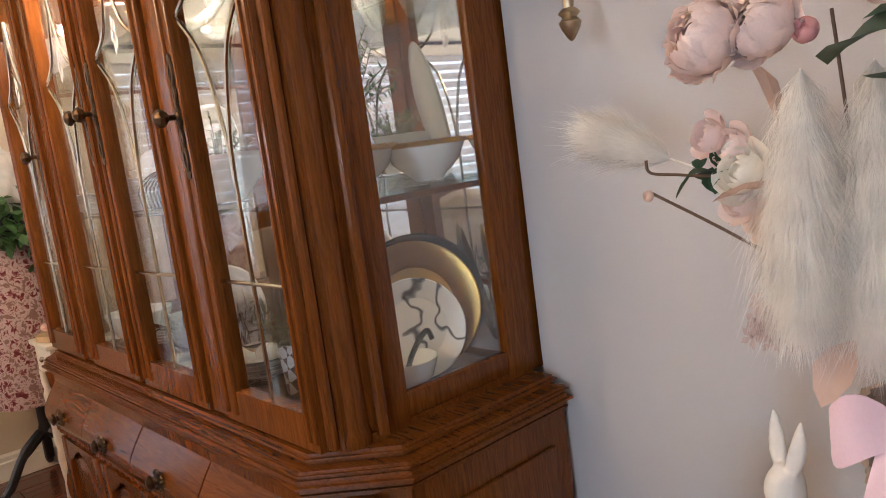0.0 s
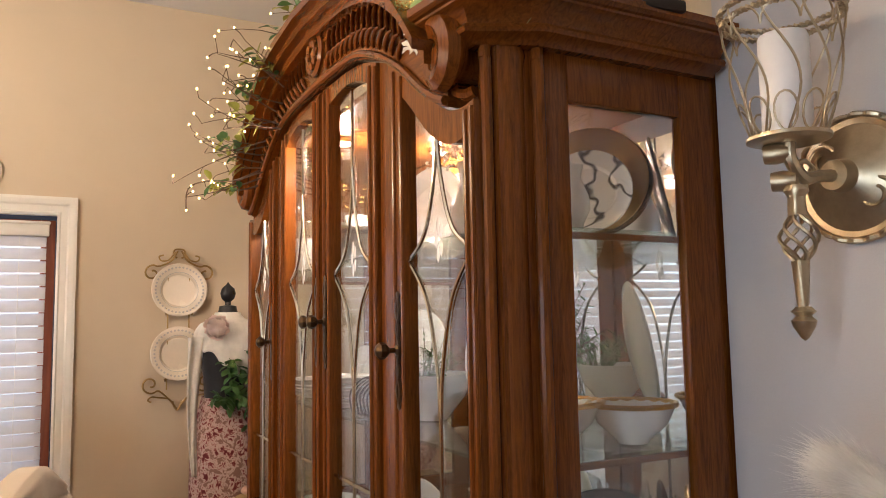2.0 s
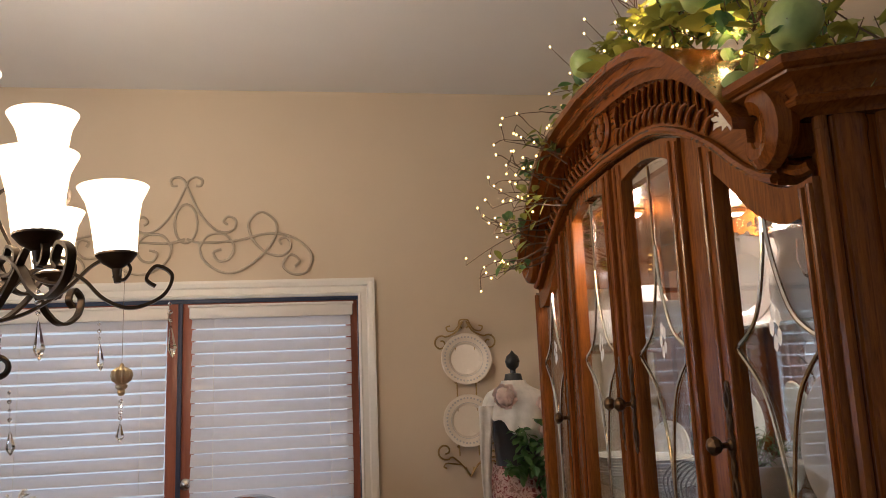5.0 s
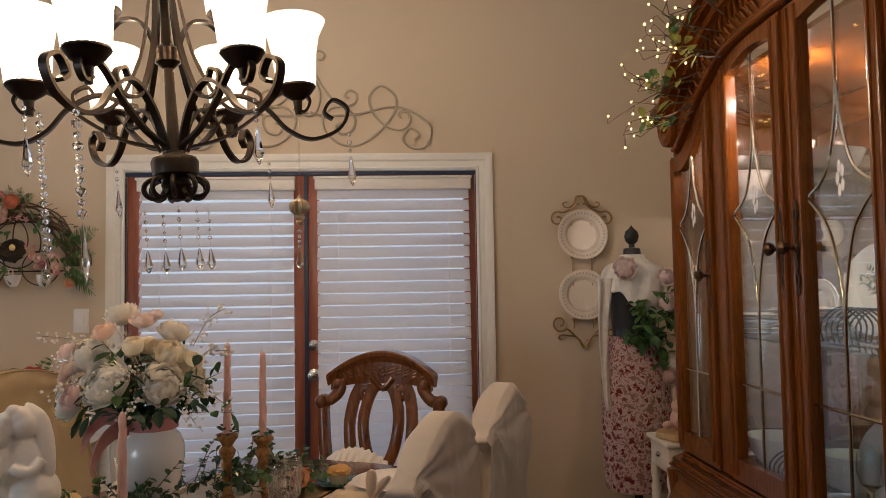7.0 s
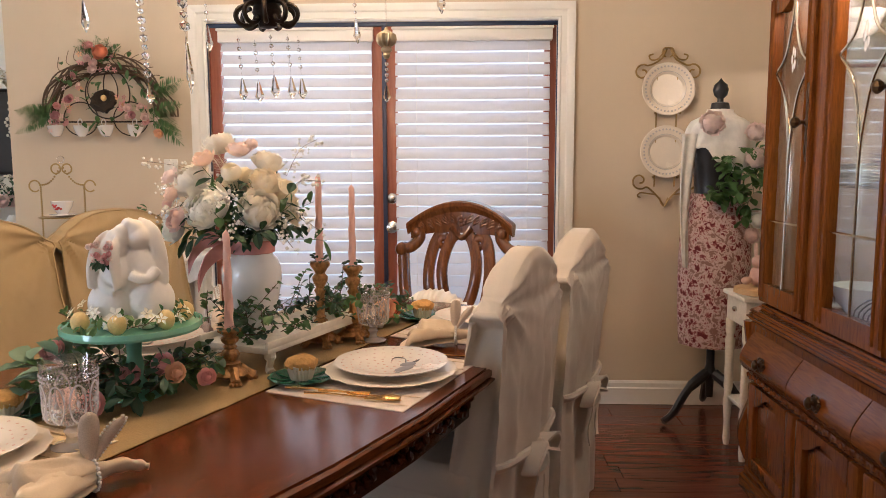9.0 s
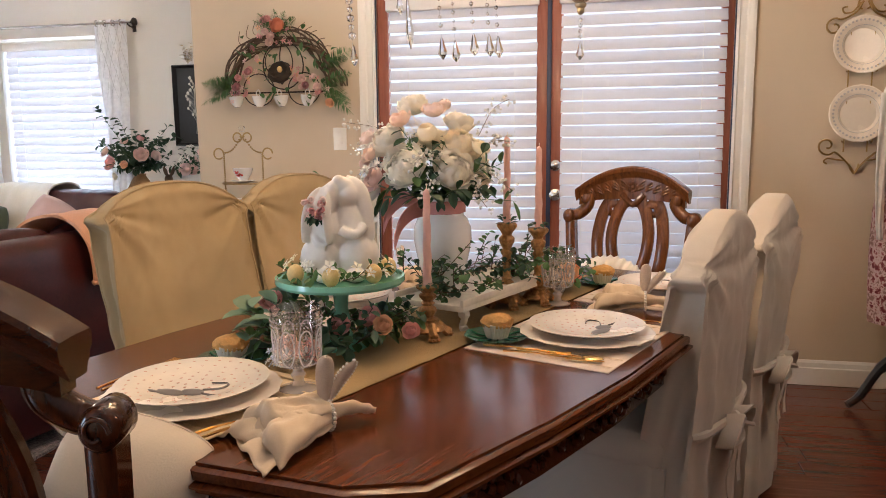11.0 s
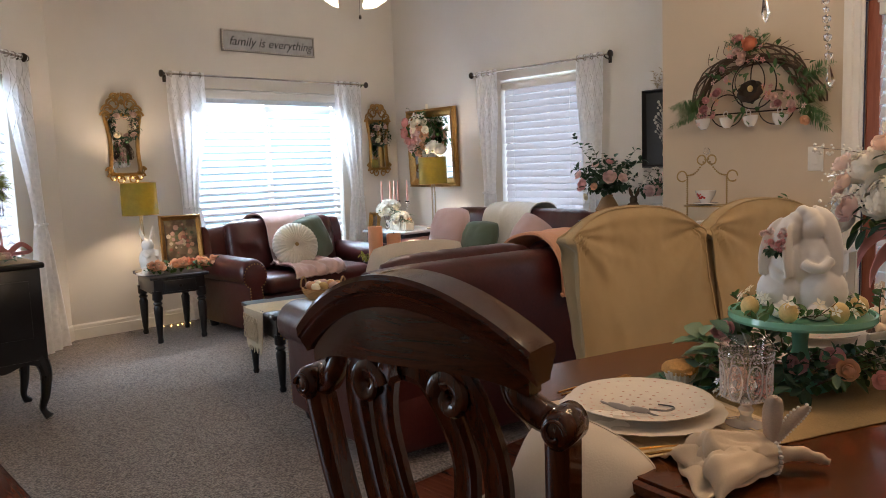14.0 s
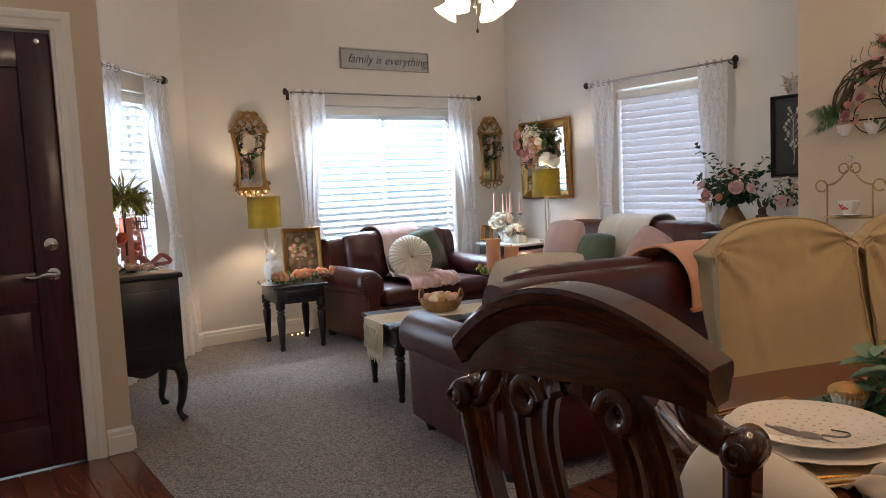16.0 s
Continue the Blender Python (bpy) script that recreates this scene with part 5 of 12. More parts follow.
def bloom(kind, mat):
    """The shared mesh of a unit flower."""
    key = (kind, mat.name)
    if key not in BLOOMS:
        bm = BM()
        rnd = random.Random(len(BLOOMS) + 4)
        if kind == "rose":
            rose_mesh(bm, 1.0, rnd)
        elif kind == "peony":
            rose_mesh(bm, 1.0, rnd, ((0.58, 5, 8, 0.0), (0.68, 6, 17, 0.03), (0.77, 7, 27, 0.05), (0.85, 8, 38, 0.06), (0.92, 9, 50, 0.08), (0.98, 9, 64, 0.12), (1.03, 8, 86, 0.20)), 0.22)
        elif kind == "daisy":
            daisy_mesh(bm, 1.0)
        else:
            rose_mesh(bm, 1.0, rnd, ((0.4, 3, 14, 0.0), (0.7, 4, 30, 0.04)), 0.03)
        finish(bm)
        me = bpy.data.meshes.new(kind)
        bm.to_mesh(me)
        bm.free()
        me.materials.append(mat)
        BLOOMS[key] = me
    return BLOOMS[key]


def aim(p, d, roll=0.0, size=1.0):
    q = Vector(d).to_track_quat("Z", "Y").to_matrix().to_4x4()
    return Matrix.Translation(p) @ q @ Matrix.Rotation(roll, 4, "Z") @ Matrix.Diagonal((size, size, size, 1))


def put_bloom(t, kind, mat, p, d, size, rnd):
    o = new({"rose": "rose", "peony": "peony", "daisy": "small_flower"}.get(kind, "bud"), bloom(kind, mat))
    o.parent = t
    o.matrix_basis = aim(p, d, rnd.random() * 6, size)
    return o


def leaf(bm, p, d, length, width, rnd, droop=0.25, shape="oval"):
    """One folded leaf from p along d."""
    d = Vector(d).normalized()
    side = d.cross(Vector((rnd.uniform(-0.4, 0.4), rnd.uniform(-0.4, 0.4), 1))).normalized()
    up = side.cross(d)
    prof = ((0, 0.0), (0.3, 0.8), (0.6, 1.0), (0.85, 0.6), (1.0, 0.0)) if shape == "oval" else ((0, 0.0), (0.2, 0.9), (0.45, 0.8), (0.75, 0.45), (1.0, 0.0))
    mid, lt, rt = [], [], []
    for s, w in prof:
        c = Vector(p) + d * length * s - Vector((0, 0, 1)) * droop * length * s * s
        mid.append(bm.verts.new(c))
        if w:
            lt.append(bm.verts.new(c + side * width * w / 2 + up * width * 0.16 * w))
            rt.append(bm.verts.new(c - side * width * w / 2 + up * width * 0.16 * w))
    for edge, flip in ((lt, False), (rt, True)):
        chain = [mid[0]] + edge + [mid[-1]]
        for i in range(len(chain) - 1):
            q = [mid[i], mid[i + 1], chain[i + 1], chain[i]]
            q = [v for k, v in enumerate(q) if v not in q[:k]]
            if len(q) >= 3:
                bm.faces.new(q[::-1] if flip else q)


def spray(bm, tw, p, d, length, rnd, n=9, size=0.03, width=0.016, shape="oval", curl=0.4):
    """A curved twig (into tw) with leaves (into bm)."""
    d = Vector(d).normalized()
    bend = Vector((rnd.uniform(-1, 1), rnd.uniform(-1, 1), rnd.uniform(-0.6, 0.6))) * curl
    pts = [Vector(p) + d * length * s + bend * length * s * s * 0.5 for s in span(0, 1, 6)]
    if tw is not None:
        tube(tw, pts, [0.0016 - 0.0008 * i / 5 for i in range(6)], 4)
    for k in range(n):
        s = (k + 0.6) / n
        i = min(4, int(s * 5))
        c = pts[i].lerp(pts[i + 1], s * 5 - i)
        along = (pts[i + 1] - pts[i]).normalized()
        a = along.orthogonal().normalized()
        a.rotate(Matrix.Rotation(rnd.uniform(0, 6.28), 3, along))
        leaf(bm, c, along * 0.5 + a, size * rnd.uniform(0.7, 1.2), width * rnd.uniform(0.8, 1.2), rnd, 0.2, shape)
    return pts[-1]


def fern(bm, p, d, length, rnd, width=0.3):
    """A frond: a bent rib with paired narrow leaflets."""
    d = Vector(d).normalized()
    side = d.cross(Vector((0, -1, 0.2))).normalized()
    bend = Vector((0, rnd.uniform(-0.3, 0.1), -0.35))
    pts = [Vector(p) + d * length * s + bend * length * s * s * 0.5 for s in span(0, 1, 8)]
    tube(bm, pts, 0.0013, 4)
    for k in range(1, 22):
        s = k / 22
        i = min(6, int(s * 7))
        c = pts[i].lerp(pts[i + 1], s * 7 - i)
        for sg in (-1, 1):
            l = length * width * math.sin(math.pi * (0.12 + 0.85 * s)) * 0.8
            leaf(bm, c, side * sg + d * 0.6, l, l * 0.24, rnd, 0.15, "lance")


def directions(n, rnd, low=-0.1):
    """n ways spread over the upper part of a ball."""
    out = []
    for i in range(n):
        z = low + (1 - low) * (i + 0.5) / n
        a = i * 2.39996 + rnd.uniform(-0.3, 0.3)
        r = math.sqrt(max(0, 1 - z * z))
        out.append(Vector((r * math.cos(a), r * math.sin(a), z)))
    return out


def bouquet(t, centre, radius, flowers, leaves, rnd, leaf_mat=LEAF, low=-0.15, leaf_size=0.045, squash=1.0):
    """Blooms over a dome with leaves between them; flowers: (kind, material, size, count)."""
    todo = [f for f in flowers for _ in range(f[3])]
    rnd.shuffle(todo)
    for d, (kind, mat, size, _) in zip(directions(len(todo), rnd, low), todo):
        p = Vector(centre) + Vector((d.x, d.y, d.z * squash)) * radius * rnd.uniform(0.82, 1.08)
        put_bloom(t, kind, mat, p, d + Vector((rnd.uniform(-0.2, 0.2), rnd.uniform(-0.2, 0.2), 0.1)), size * rnd.uniform(0.85, 1.15), rnd)
    lv, tw = BM(), BM()
    for d in directions(leaves, rnd, low - 0.15):
        p = Vector(centre) + d * radius * 0.3
        spray(lv, tw, p, d, radius * rnd.uniform(0.8, 1.25), rnd, 7, leaf_size, leaf_size * 0.5)
    part("foliage", lv, leaf_mat, t)
    part("stem_work", tw, STEM, t)


# ---- tableware ----
def at_table(x, y, z=TZ, deg=0.0):
    """A pose on the table: x across it, y along it."""
    return TABLE @ Matrix.Translation((x, y, z)) @ spin(deg)


def on_table(wx, wy, z=TZ, deg=0.0):
    return Matrix.Translation((wx, wy, z)) @ spin(deg)


BURLAP = plain("woven_burlap", (0.36, 0.245, 0.105), 0.95, vary=0.5, grain=330, relief=0.006)
GREEN_CERAMIC = plain("majolica_green", (0.028, 0.115, 0.062), 0.2, vary=0.35, grain=120, relief=0.002, coat=0.4)
JADEITE = plain("jadeite_glass", (0.22, 0.52, 0.36), 0.15, vary=0.06, coat=0.5)
GOLD = plain("polished_gold", (0.80, 0.53, 0.20), 0.2, 1.0, vary=0.1)
GILT = plain("aged_gilt", (0.40, 0.235, 0.075), 0.36, 0.95, vary=0.5, grain=90, relief=0.002)
PLATE_WHITE = plain("stoneware_white", (0.80, 0.71, 0.59), 0.25, vary=0.04, coat=0.2)
ROSE_DOT = plain("rose_print", (0.52, 0.27, 0.19), 0.4)
GREY_PRINT = plain("grey_print", (0.16, 0.14, 0.13), 0.4)
MUFFIN = plain("muffin_crumb", (0.55, 0.30, 0.09), 0.9, vary=0.35, grain=160, relief=0.006)
PAPER = plain("muffin_paper", (0.72, 0.62, 0.50), 0.8)
PINK_WAX = plain("pink_candle_wax", (0.78, 0.47, 0.40), 0.45, vary=0.05)
AGED_GILT = plain("worn_gilt", (0.40, 0.215, 0.085), 0.45, 0.75, vary=0.55, grain=120, relief=0.004, patch=30)
NAPKIN = plain("beige_napkin_linen", (0.68, 0.53, 0.36), 0.95, vary=0.08, grain=400, relief=0.001, sheen=0.2)
EAR_WEAVE = plain("ear_weave", (0.60, 0.48, 0.37), 0.9, vary=0.3, grain=500, relief=0.002)
WOVEN = plain("woven_mat", (0.60, 0.46, 0.28), 0.95, vary=0.25, grain=350, relief=0.002)
STRIPED = plain("striped_mat", (0.74, 0.62, 0.52), 0.95, vary=0.12, grain=300, relief=0.001)
PRESSED = thin_glass("pressed_pink_glass", 0.26, (0.985, 0.965, 0.955))
STUDS, nt_, b_ = material("pressed_glass_studs", 0.08)
b_.inputs["Base Color"].default_value = (0.9, 0.86, 0.86, 1)
see_ = nt_.nodes.new("ShaderNodeBsdfTransparent")
mix_ = nt_.nodes.new("ShaderNodeMixShader")
mix_.inputs[0].default_value = 0.62
nt_.links.new(b_.outputs[0], mix_.inputs[1])
nt_.links.new(see_.outputs[0], mix_.inputs[2])
nt_.links.new(mix_.outputs[0], nt_.nodes["Material Output"].inputs[0])
RABBIT = plain("white_plaster", (0.80, 0.76, 0.71), 0.45, vary=0.05, coat=0.1)
EGG = plain("speckled_egg", (0.72, 0.52, 0.22), 0.5, vary=0.25, grain=120)
RIBBON = plain("dusty_pink_ribbon", (0.60, 0.27, 0.25), 0.8, vary=0.1)

# runner: burlap with a slightly uneven hem
t = thing("table_runner", at_table(0, 0, TZ + 0.001), "tan woven burlap runner along the table", "table runner")
bm = BM()
sheet(bm, 9, 60, lambda u, v: Vector(((u - 0.5) * (0.31 + 0.008 * noise.noise(Vector((0, v * 22, 3)))), -0.76 + 1.5 * v, 0.0025 + 0.0015 * noise.noise(Vector((u * 8, v * 40, 1))))))
thicken(bm, 0.002)
part("cloth", bm, BURLAP, t)
bm = BM()
for k in range(54):
    x = -0.155 + 0.31 * k / 53
    tube(bm, [(x, -0.758, 0.003), (x + random.uniform(-0.004, 0.004), -0.775 - random.uniform(0, 0.012), 0.002)], 0.0012, 4)
part("fringe", bm, BURLAP, t)


def mat_cloth(name, m, w, l, mat, label):
    t = thing(name, m, label, "placemat", "placemats")
    bm = BM()
    sheet(bm, 8, 8, lambda u, v: Vector(((u - 0.5) * w, (v - 0.5) * l, 0.002 + 0.001 * noise.noise(Vector((u * 5, v * 5, 2))))))
    thicken(bm, 0.002)
    part("weave", bm, mat, t)
    bm = BM()
    for k in range(-3, 4):
        box(bm, (0, k * l / 7, 0.0042), (w * 0.98, 0.004, 0.0008))
    part("stripe_weave", bm, NAPKIN if mat is STRIPED else WOVEN, t)


def plates(m, label, rabbit=True):
    """A dotted dinner plate on a scalloped charger."""
    wave = lambda a, z: 1 + 0.012 * math.cos(18 * a)
    ch = thing("charger_plate", m, "white scalloped charger plate on a placemat", "plate", "place settings")
    bm = BM()
    lathe(bm, [(0.001, 0.004), (0.09, 0.004), (0.10, 0.006), (0.150, 0.014), (0.155, 0.017), (0.150, 0.018), (0.10, 0.011), (0.088, 0.008), (0.001, 0.008)], segs=72, wave=wave)
    part("dish", bm, PLATE_WHITE, ch)
    t = thing("dinner_plate", m @ Matrix.Translation((0, 0, 0.0195)), label, "plate", "place settings")
    bm = BM()
    lathe(bm, [(0.001, 0.0), (0.07, 0.0), (0.085, 0.004), (0.130, 0.014), (0.134, 0.017), (0.130, 0.0175), (0.085, 0.008), (0.07, 0.004), (0.001, 0.004)], segs=48)
    part("dish", bm, PLATE_WHITE, t)
    bm = BM()
    rnd = random.Random(5)
    for ring_r, count in ((0.016, 5), (0.036, 10), (0.056, 15), (0.076, 20), (0.096, 25), (0.115, 30)):
        for k in range(count):
            a, r = 6.2832 * (k + 0.5 * (count % 2) + rnd.uniform(-0.1, 0.1)) / count, ring_r + rnd.uniform(-0.002, 0.002)
            z = 0.0046 if r < 0.072 else 0.0046 + (r - 0.072) * 0.235
            for q in range(4):
                b = q * 1.5708 + a
                blob(bm, (r * math.cos(a) + 0.0019 * math.cos(b), r * math.sin(a) + 0.0019 * math.sin(b), z), 0.0015, 1, (1, 1, 0.3))
    part("printed_pattern", bm, ROSE_DOT, t, "tiny printed roses")
    if rabbit:
        bm = BM()
        for p, r, s in (((0.025, -0.03, 0.0048), 0.024, (1.0, 0.7, 0.04)), ((-0.01, -0.045, 0.0048), 0.03, (1.1, 0.5, 0.035)), ((-0.055, -0.052, 0.0048), 0.03, (1.3, 0.18, 0.03))):
            blob(bm, p, r, 2, s)
        tube(bm, smooth_path([(0.035, -0.015, 0.0055), (0.06, 0.005, 0.0055), (0.055, 0.03, 0.006), (0.025, 0.02, 0.0055)], 5), 0.0022, 4, flat=0.3)
        tube(bm, smooth_path([(0.045, -0.03, 0.0055), (0.08, -0.03, 0.006), (0.10, -0.02, 0.011)], 5), 0.002, 4, flat=0.3)
        part("printed_animal", bm, GREY_PRINT, t, "grey printed animal drawing")


def cutlery(m, kind):
    t = thing(kind, m, "polished gold %s beside a plate" % kind, "cutlery", "gold cutlery")
    bm = BM()
    tube(bm, smooth_path([(0, -0.10, 0.003), (0, -0.04, 0.006), (0, 0.02, 0.004), (0, 0.045, 0.004)], 4), [0.0045] * 4 + [0.003] * 9, 8, flat=0.5)
    if kind == "fork":
        for x in (-0.008, -0.0027, 0.0027, 0.008):
            tube(bm, smooth_path([(0, 0.045, 0.004), (x, 0.06, 0.003), (x, 0.10, 0.006)], 4), 0.0016, 5)
    elif kind == "knife":
        slab(bm, [(-0.006, 0.04), (0.007, 0.04), (0.008, 0.09), (0.0, 0.12), (-0.006, 0.10)], 0.002, 0.0045)
    else:
        blob(bm, (0, 0.07, 0.005), 0.02, 2, (0.75, 1.2, 0.2))
    part("metal", bm, GOLD, t)


def goblet(m):
    t = thing("goblet", m, "clear pressed glass goblet with a short stem", "glass", "goblets")
    bm = BM()
    w = lambda a, z: 1 + (0.014 * math.cos(24 * a) * (1 if 0.06 < z < 0.14 else 0))
    lathe(bm, [(0.001, 0.0500), (0.034, 0.0505), (0.042, 0.060), (0.044, 0.10), (0.046, 0.128), (0.048, 0.132), (0.046, 0.136), (0.048, 0.158),
               (0.046, 0.159), (0.043, 0.13), (0.039, 0.10), (0.038, 0.066), (0.030, 0.057), (0.001, 0.055)], segs=72, wave=w)
    part("bowl", bm, PRESSED, t)
    bm = BM()
    wall_r = curve([(0.05, 0.034), (0.06, 0.042), (0.10, 0.044), (0.128, 0.046), (0.158, 0.048)])
    on = lambda a, z: ((wall_r(z) + 0.0008) * math.cos(a), (wall_r(z) + 0.0008) * math.sin(a), z)
    for k in range(8):
        a = 2 * math.pi * k / 8
        # arched panels with a beaded oval inside, under two beaded bands
        tube(bm, [on(a + 0.30 * math.cos(q), 0.088 + 0.034 * math.sin(q)) for q in span(0, 6.283, 21)[:-1]], 0.0016, 5, True)
        for q in span(0, 6.283, 13)[:-1]:
            blob(bm, on(a + 0.17 * math.cos(q), 0.088 + 0.021 * math.sin(q)), 0.0017, 1)
        blob(bm, on(a, 0.088), 0.004, 1, (1, 1, 1.8))
    for z in (0.128, 0.137, 0.054):
        for k in range(44):
            blob(bm, on(6.283 * k / 44, z), 0.0019, 1)
    part("pressed_pattern", bm, STUDS, t)
    bm = BM()
    lathe(bm, [(0.001, 0.0), (0.036, 0.001), (0.037, 0.004), (0.013, 0.010), (0.0095, 0.020), (0.0145, 0.030), (0.0095, 0.037), (0.0125, 0.044), (0.033, 0.0495), (0.001, 0.0495)], segs=40)
    part("stem", bm, STUDS, t)


def muffin(m):
    d = thing("saucer", m, "green leaf-moulded saucer under a muffin", "plate", "green saucers")
    bm = BM()
    lathe(bm, [(0.001, 0.002), (0.045, 0.002), (0.072, 0.011), (0.076, 0.014), (0.07, 0.0135), (0.044, 0.006), (0.001, 0.006)], segs=40, wave=lambda a, z: 1 + 0.03 * math.cos(9 * a))
    part("dish", bm, GREEN_CERAMIC, d)
    bm = BM()
    for k in range(9):
        a = 2 * math.pi * k / 9
        tube(bm, smooth_path([(0.02 * math.cos(a), 0.02 * math.sin(a), 0.0065), (0.046 * math.cos(a + 0.1), 0.046 * math.sin(a + 0.1), 0.0085), (0.069 * math.cos(a), 0.069 * math.sin(a), 0.014)], 3), 0.0016, 5)
    part("leaf_veins", bm, GREEN_CERAMIC, d)
    t = thing("muffin", m @ Matrix.Translation((0, 0, 0.0065)), "golden muffin in a pleated paper case", "muffin", "muffins")
    bm = BM()
    lathe(bm, [(0.024, 0.0), (0.025, 0.002), (0.035, 0.034), (0.033, 0.035), (0.001, 0.034)], segs=48, wave=lambda a, z: 1 + 0.035 * math.cos(24 * a))
    part("paper_case", bm, PAPER, t)
    bm = BM()
    blob(bm, (0, 0, 0.036), 0.037, 3, (1, 1, 0.55), 0.22, 12)
    part("crumb", bm, MUFFIN, t)


def napkin(m, seed):
    """A folded napkin drawn through a beaded ring with two rabbit ears."""
    t = thing("napkin", m, "beige linen napkin folded through a ring", "napkin", "napkins")
    bm = BM()

    # layers of cloth that fan out below the ring, each with a soft turned edge
    for k, (ln, wide, z0, skew, lift) in enumerate(((0.150, 0.078, 0.003, 0.010, 0.006), (0.138, 0.070, 0.016, -0.014, 0.010), (0.125, 0.080, 0.030, 0.012, 0.016), (0.112, 0.062, 0.044, -0.010, 0.016))):
        if k:
            bm = BM()

        def layer(u, v):
            c = 2 * u - 1
            half_w = 0.018 + (wide - 0.018) * v ** 0.7
            ruck = noise.noise(Vector((c * 1.6, v * 2.2, seed + 3 * k)))
            x = c * half_w * (1 + 0.12 * ruck) + skew * v * 1.6
            y = -0.016 - ln * v * (1 - 0.10 * c * (1 if k % 2 else -1)) + 0.010 * ruck * v
            arch = lift * (1 - c * c) * (1 - 0.3 * v) + 0.010 * math.sin(5 * c + seed + 2 * k) * v * (1 - v * 0.4)
            edge = max(0.0, (v - 0.86) / 0.14) ** 2 * (0.006 + z0 * 0.55) + max(0.0, (abs(c) - 0.75) / 0.25) ** 2 * (0.004 + z0 * 0.45 * v)
            crumple = (1 - abs(noise.noise(Vector((c * 2.4 + v * 1.3, v * 2.6 - c * 0.8, seed * 2 + 5 * k)))) * 2.2) * 0.006 * min(1, 3 * v)
            z = z0 * (0.55 + 0.45 * min(1, 1.6 * v)) + 0.014 * (1 - v) + arch + 0.005 * ruck + crumple - edge
            return Vector((x, y, max(0.003 + 0.002 * k, z)))
        sheet(bm, 30, 26, layer)
        thicken(bm, 0.003)
        part("fold", bm, NAPKIN, t, crisp=0)
    bm = BM()
    pts = smooth_path([(0, -0.02, 0.026), (0.004, 0.02, 0.028), (0.012, 0.048, 0.022), (0.022, 0.062, 0.018)], 5)
    tube(bm, pts, [0.020 - 0.0009 * i + 0.002 * math.sin(i * 1.3) for i in range(len(pts))], 12, flat=0.7)
    part("tail", bm, NAPKIN, t, crisp=0)
    r = thing("napkin_ring", m @ Matrix.Translation((0, -0.02, 0.026)), "beaded napkin ring with two woven rabbit ears", "napkin ring", "napkin rings")
    bm = BM()
    for k in range(22):
        a = 2 * math.pi * k / 22
        blob(bm, (0.026 * math.cos(a), 0, 0.026 * math.sin(a)), 0.0045, 1)
    part("bead_ring", bm, PEARL, r)
    for s in (-1, 1):
        bm = BM()
        turn = Matrix.Rotation(radians(73), 4, "Z")
        lean_x, tall = (0.046, 0.066) if s > 0 else (0.004, 0.078)
        pts = [Vector((s * 0.003 + lean_x * q ** 1.2, 0, 0.018 + tall * q)) for q in span(0, 1, 12)]

        def ear(u, v):
            i = min(10, int(v * 11))
            c = pts[i].lerp(pts[i + 1], v * 11 - i)
            w = 0.0178 * (0.12 + 0.88 * v ** 0.7) * math.sqrt(max(0.0, 1 - v ** 3.5)) + 0.0006
            return turn @ (c + Vector((w * (u - 0.5) * 2, -0.007 * (1 - (2 * u - 1) ** 2), 0)))
        sheet(bm, 7, 16, ear)
        thicken(bm, 0.004)
        e = part("ear", bm, EAR_WEAVE, r, "woven grey-beige ear", crisp=80)
        bm = BM()
        edge = []
        for q in span(0, 1, 16):
            edge.append(ear(0, q))
        edge += [ear(1, q) for q in span(1, 0, 16)]
        for p in edge:
            blob(bm, p, 0.0028, 1)
        part("bead_edge", bm, PEARL, e)


mat_cloth("placemat", at_table(-0.05, -0.72, TZ + 0.005), 0.33, 0.30, WOVEN, "woven straw placemat at the table's end")
mat_cloth("placemat", at_table(0.335, 0.0), 0.34, 0.42, STRIPED, "cream striped placemat on the table")
mat_cloth("placemat", at_table(0.335, 0.58), 0.34, 0.42, STRIPED, "cream striped placemat on the table")
mat_cloth("placemat", at_table(-0.335, -0.02), 0.34, 0.42, STRIPED, "cream striped placemat on the table")
plates(at_table(-0.055, -0.765, TZ + 0.009, 10), "dinner plate with tiny roses and a printed animal")
plates(at_table(0.362, 0.01, TZ + 0.004, 80), "dinner plate with tiny roses and a printed animal")
plates(at_table(0.35, 0.60, TZ + 0.004, 80), "dinner plate with tiny roses")
plates(at_table(-0.36, -0.02, TZ + 0.004, -80), "dinner plate with tiny roses")
for x, y, d, k in ((0.115, -0.80, -14, "knife"), (0.135, -0.79, -12, "spoon"), (-0.235, -0.74, 6, "fork"), (-0.255, -0.74, 8, "fork"), (0.30, -0.172, -82, "fork"), (0.36, -0.185, -80, "knife"), (0.38, -0.165, -84, "spoon"), (0.42, 0.21, -80, "fork"), (-0.40, -0.20, 82, "fork")):
    cutlery(at_table(x, y, TZ + 0.0055 + (0.005 if y < -0.6 else 0), d), k)
napkin(on_table(-0.205, 1.50, TZ, -38), 2)
napkin(at_table(0.40, 0.36, TZ + 0.004, -70), 7)
napkin(at_table(-0.42, 0.30, TZ + 0.004, 70), 4)
goblet(on_table(-0.336, 1.648, TZ + 0.004))
goblet(on_table(0.090, 2.465, TZ + 0.002))
goblet(at_table(-0.22, 0.28, TZ + 0.002))
muffin(on_table(-0.545, 1.785, TZ + 0.002))
muffin(on_table(-0.022, 2.058, TZ + 0.004))
muffin(on_table(0.21, 2.76, TZ + 0.004))


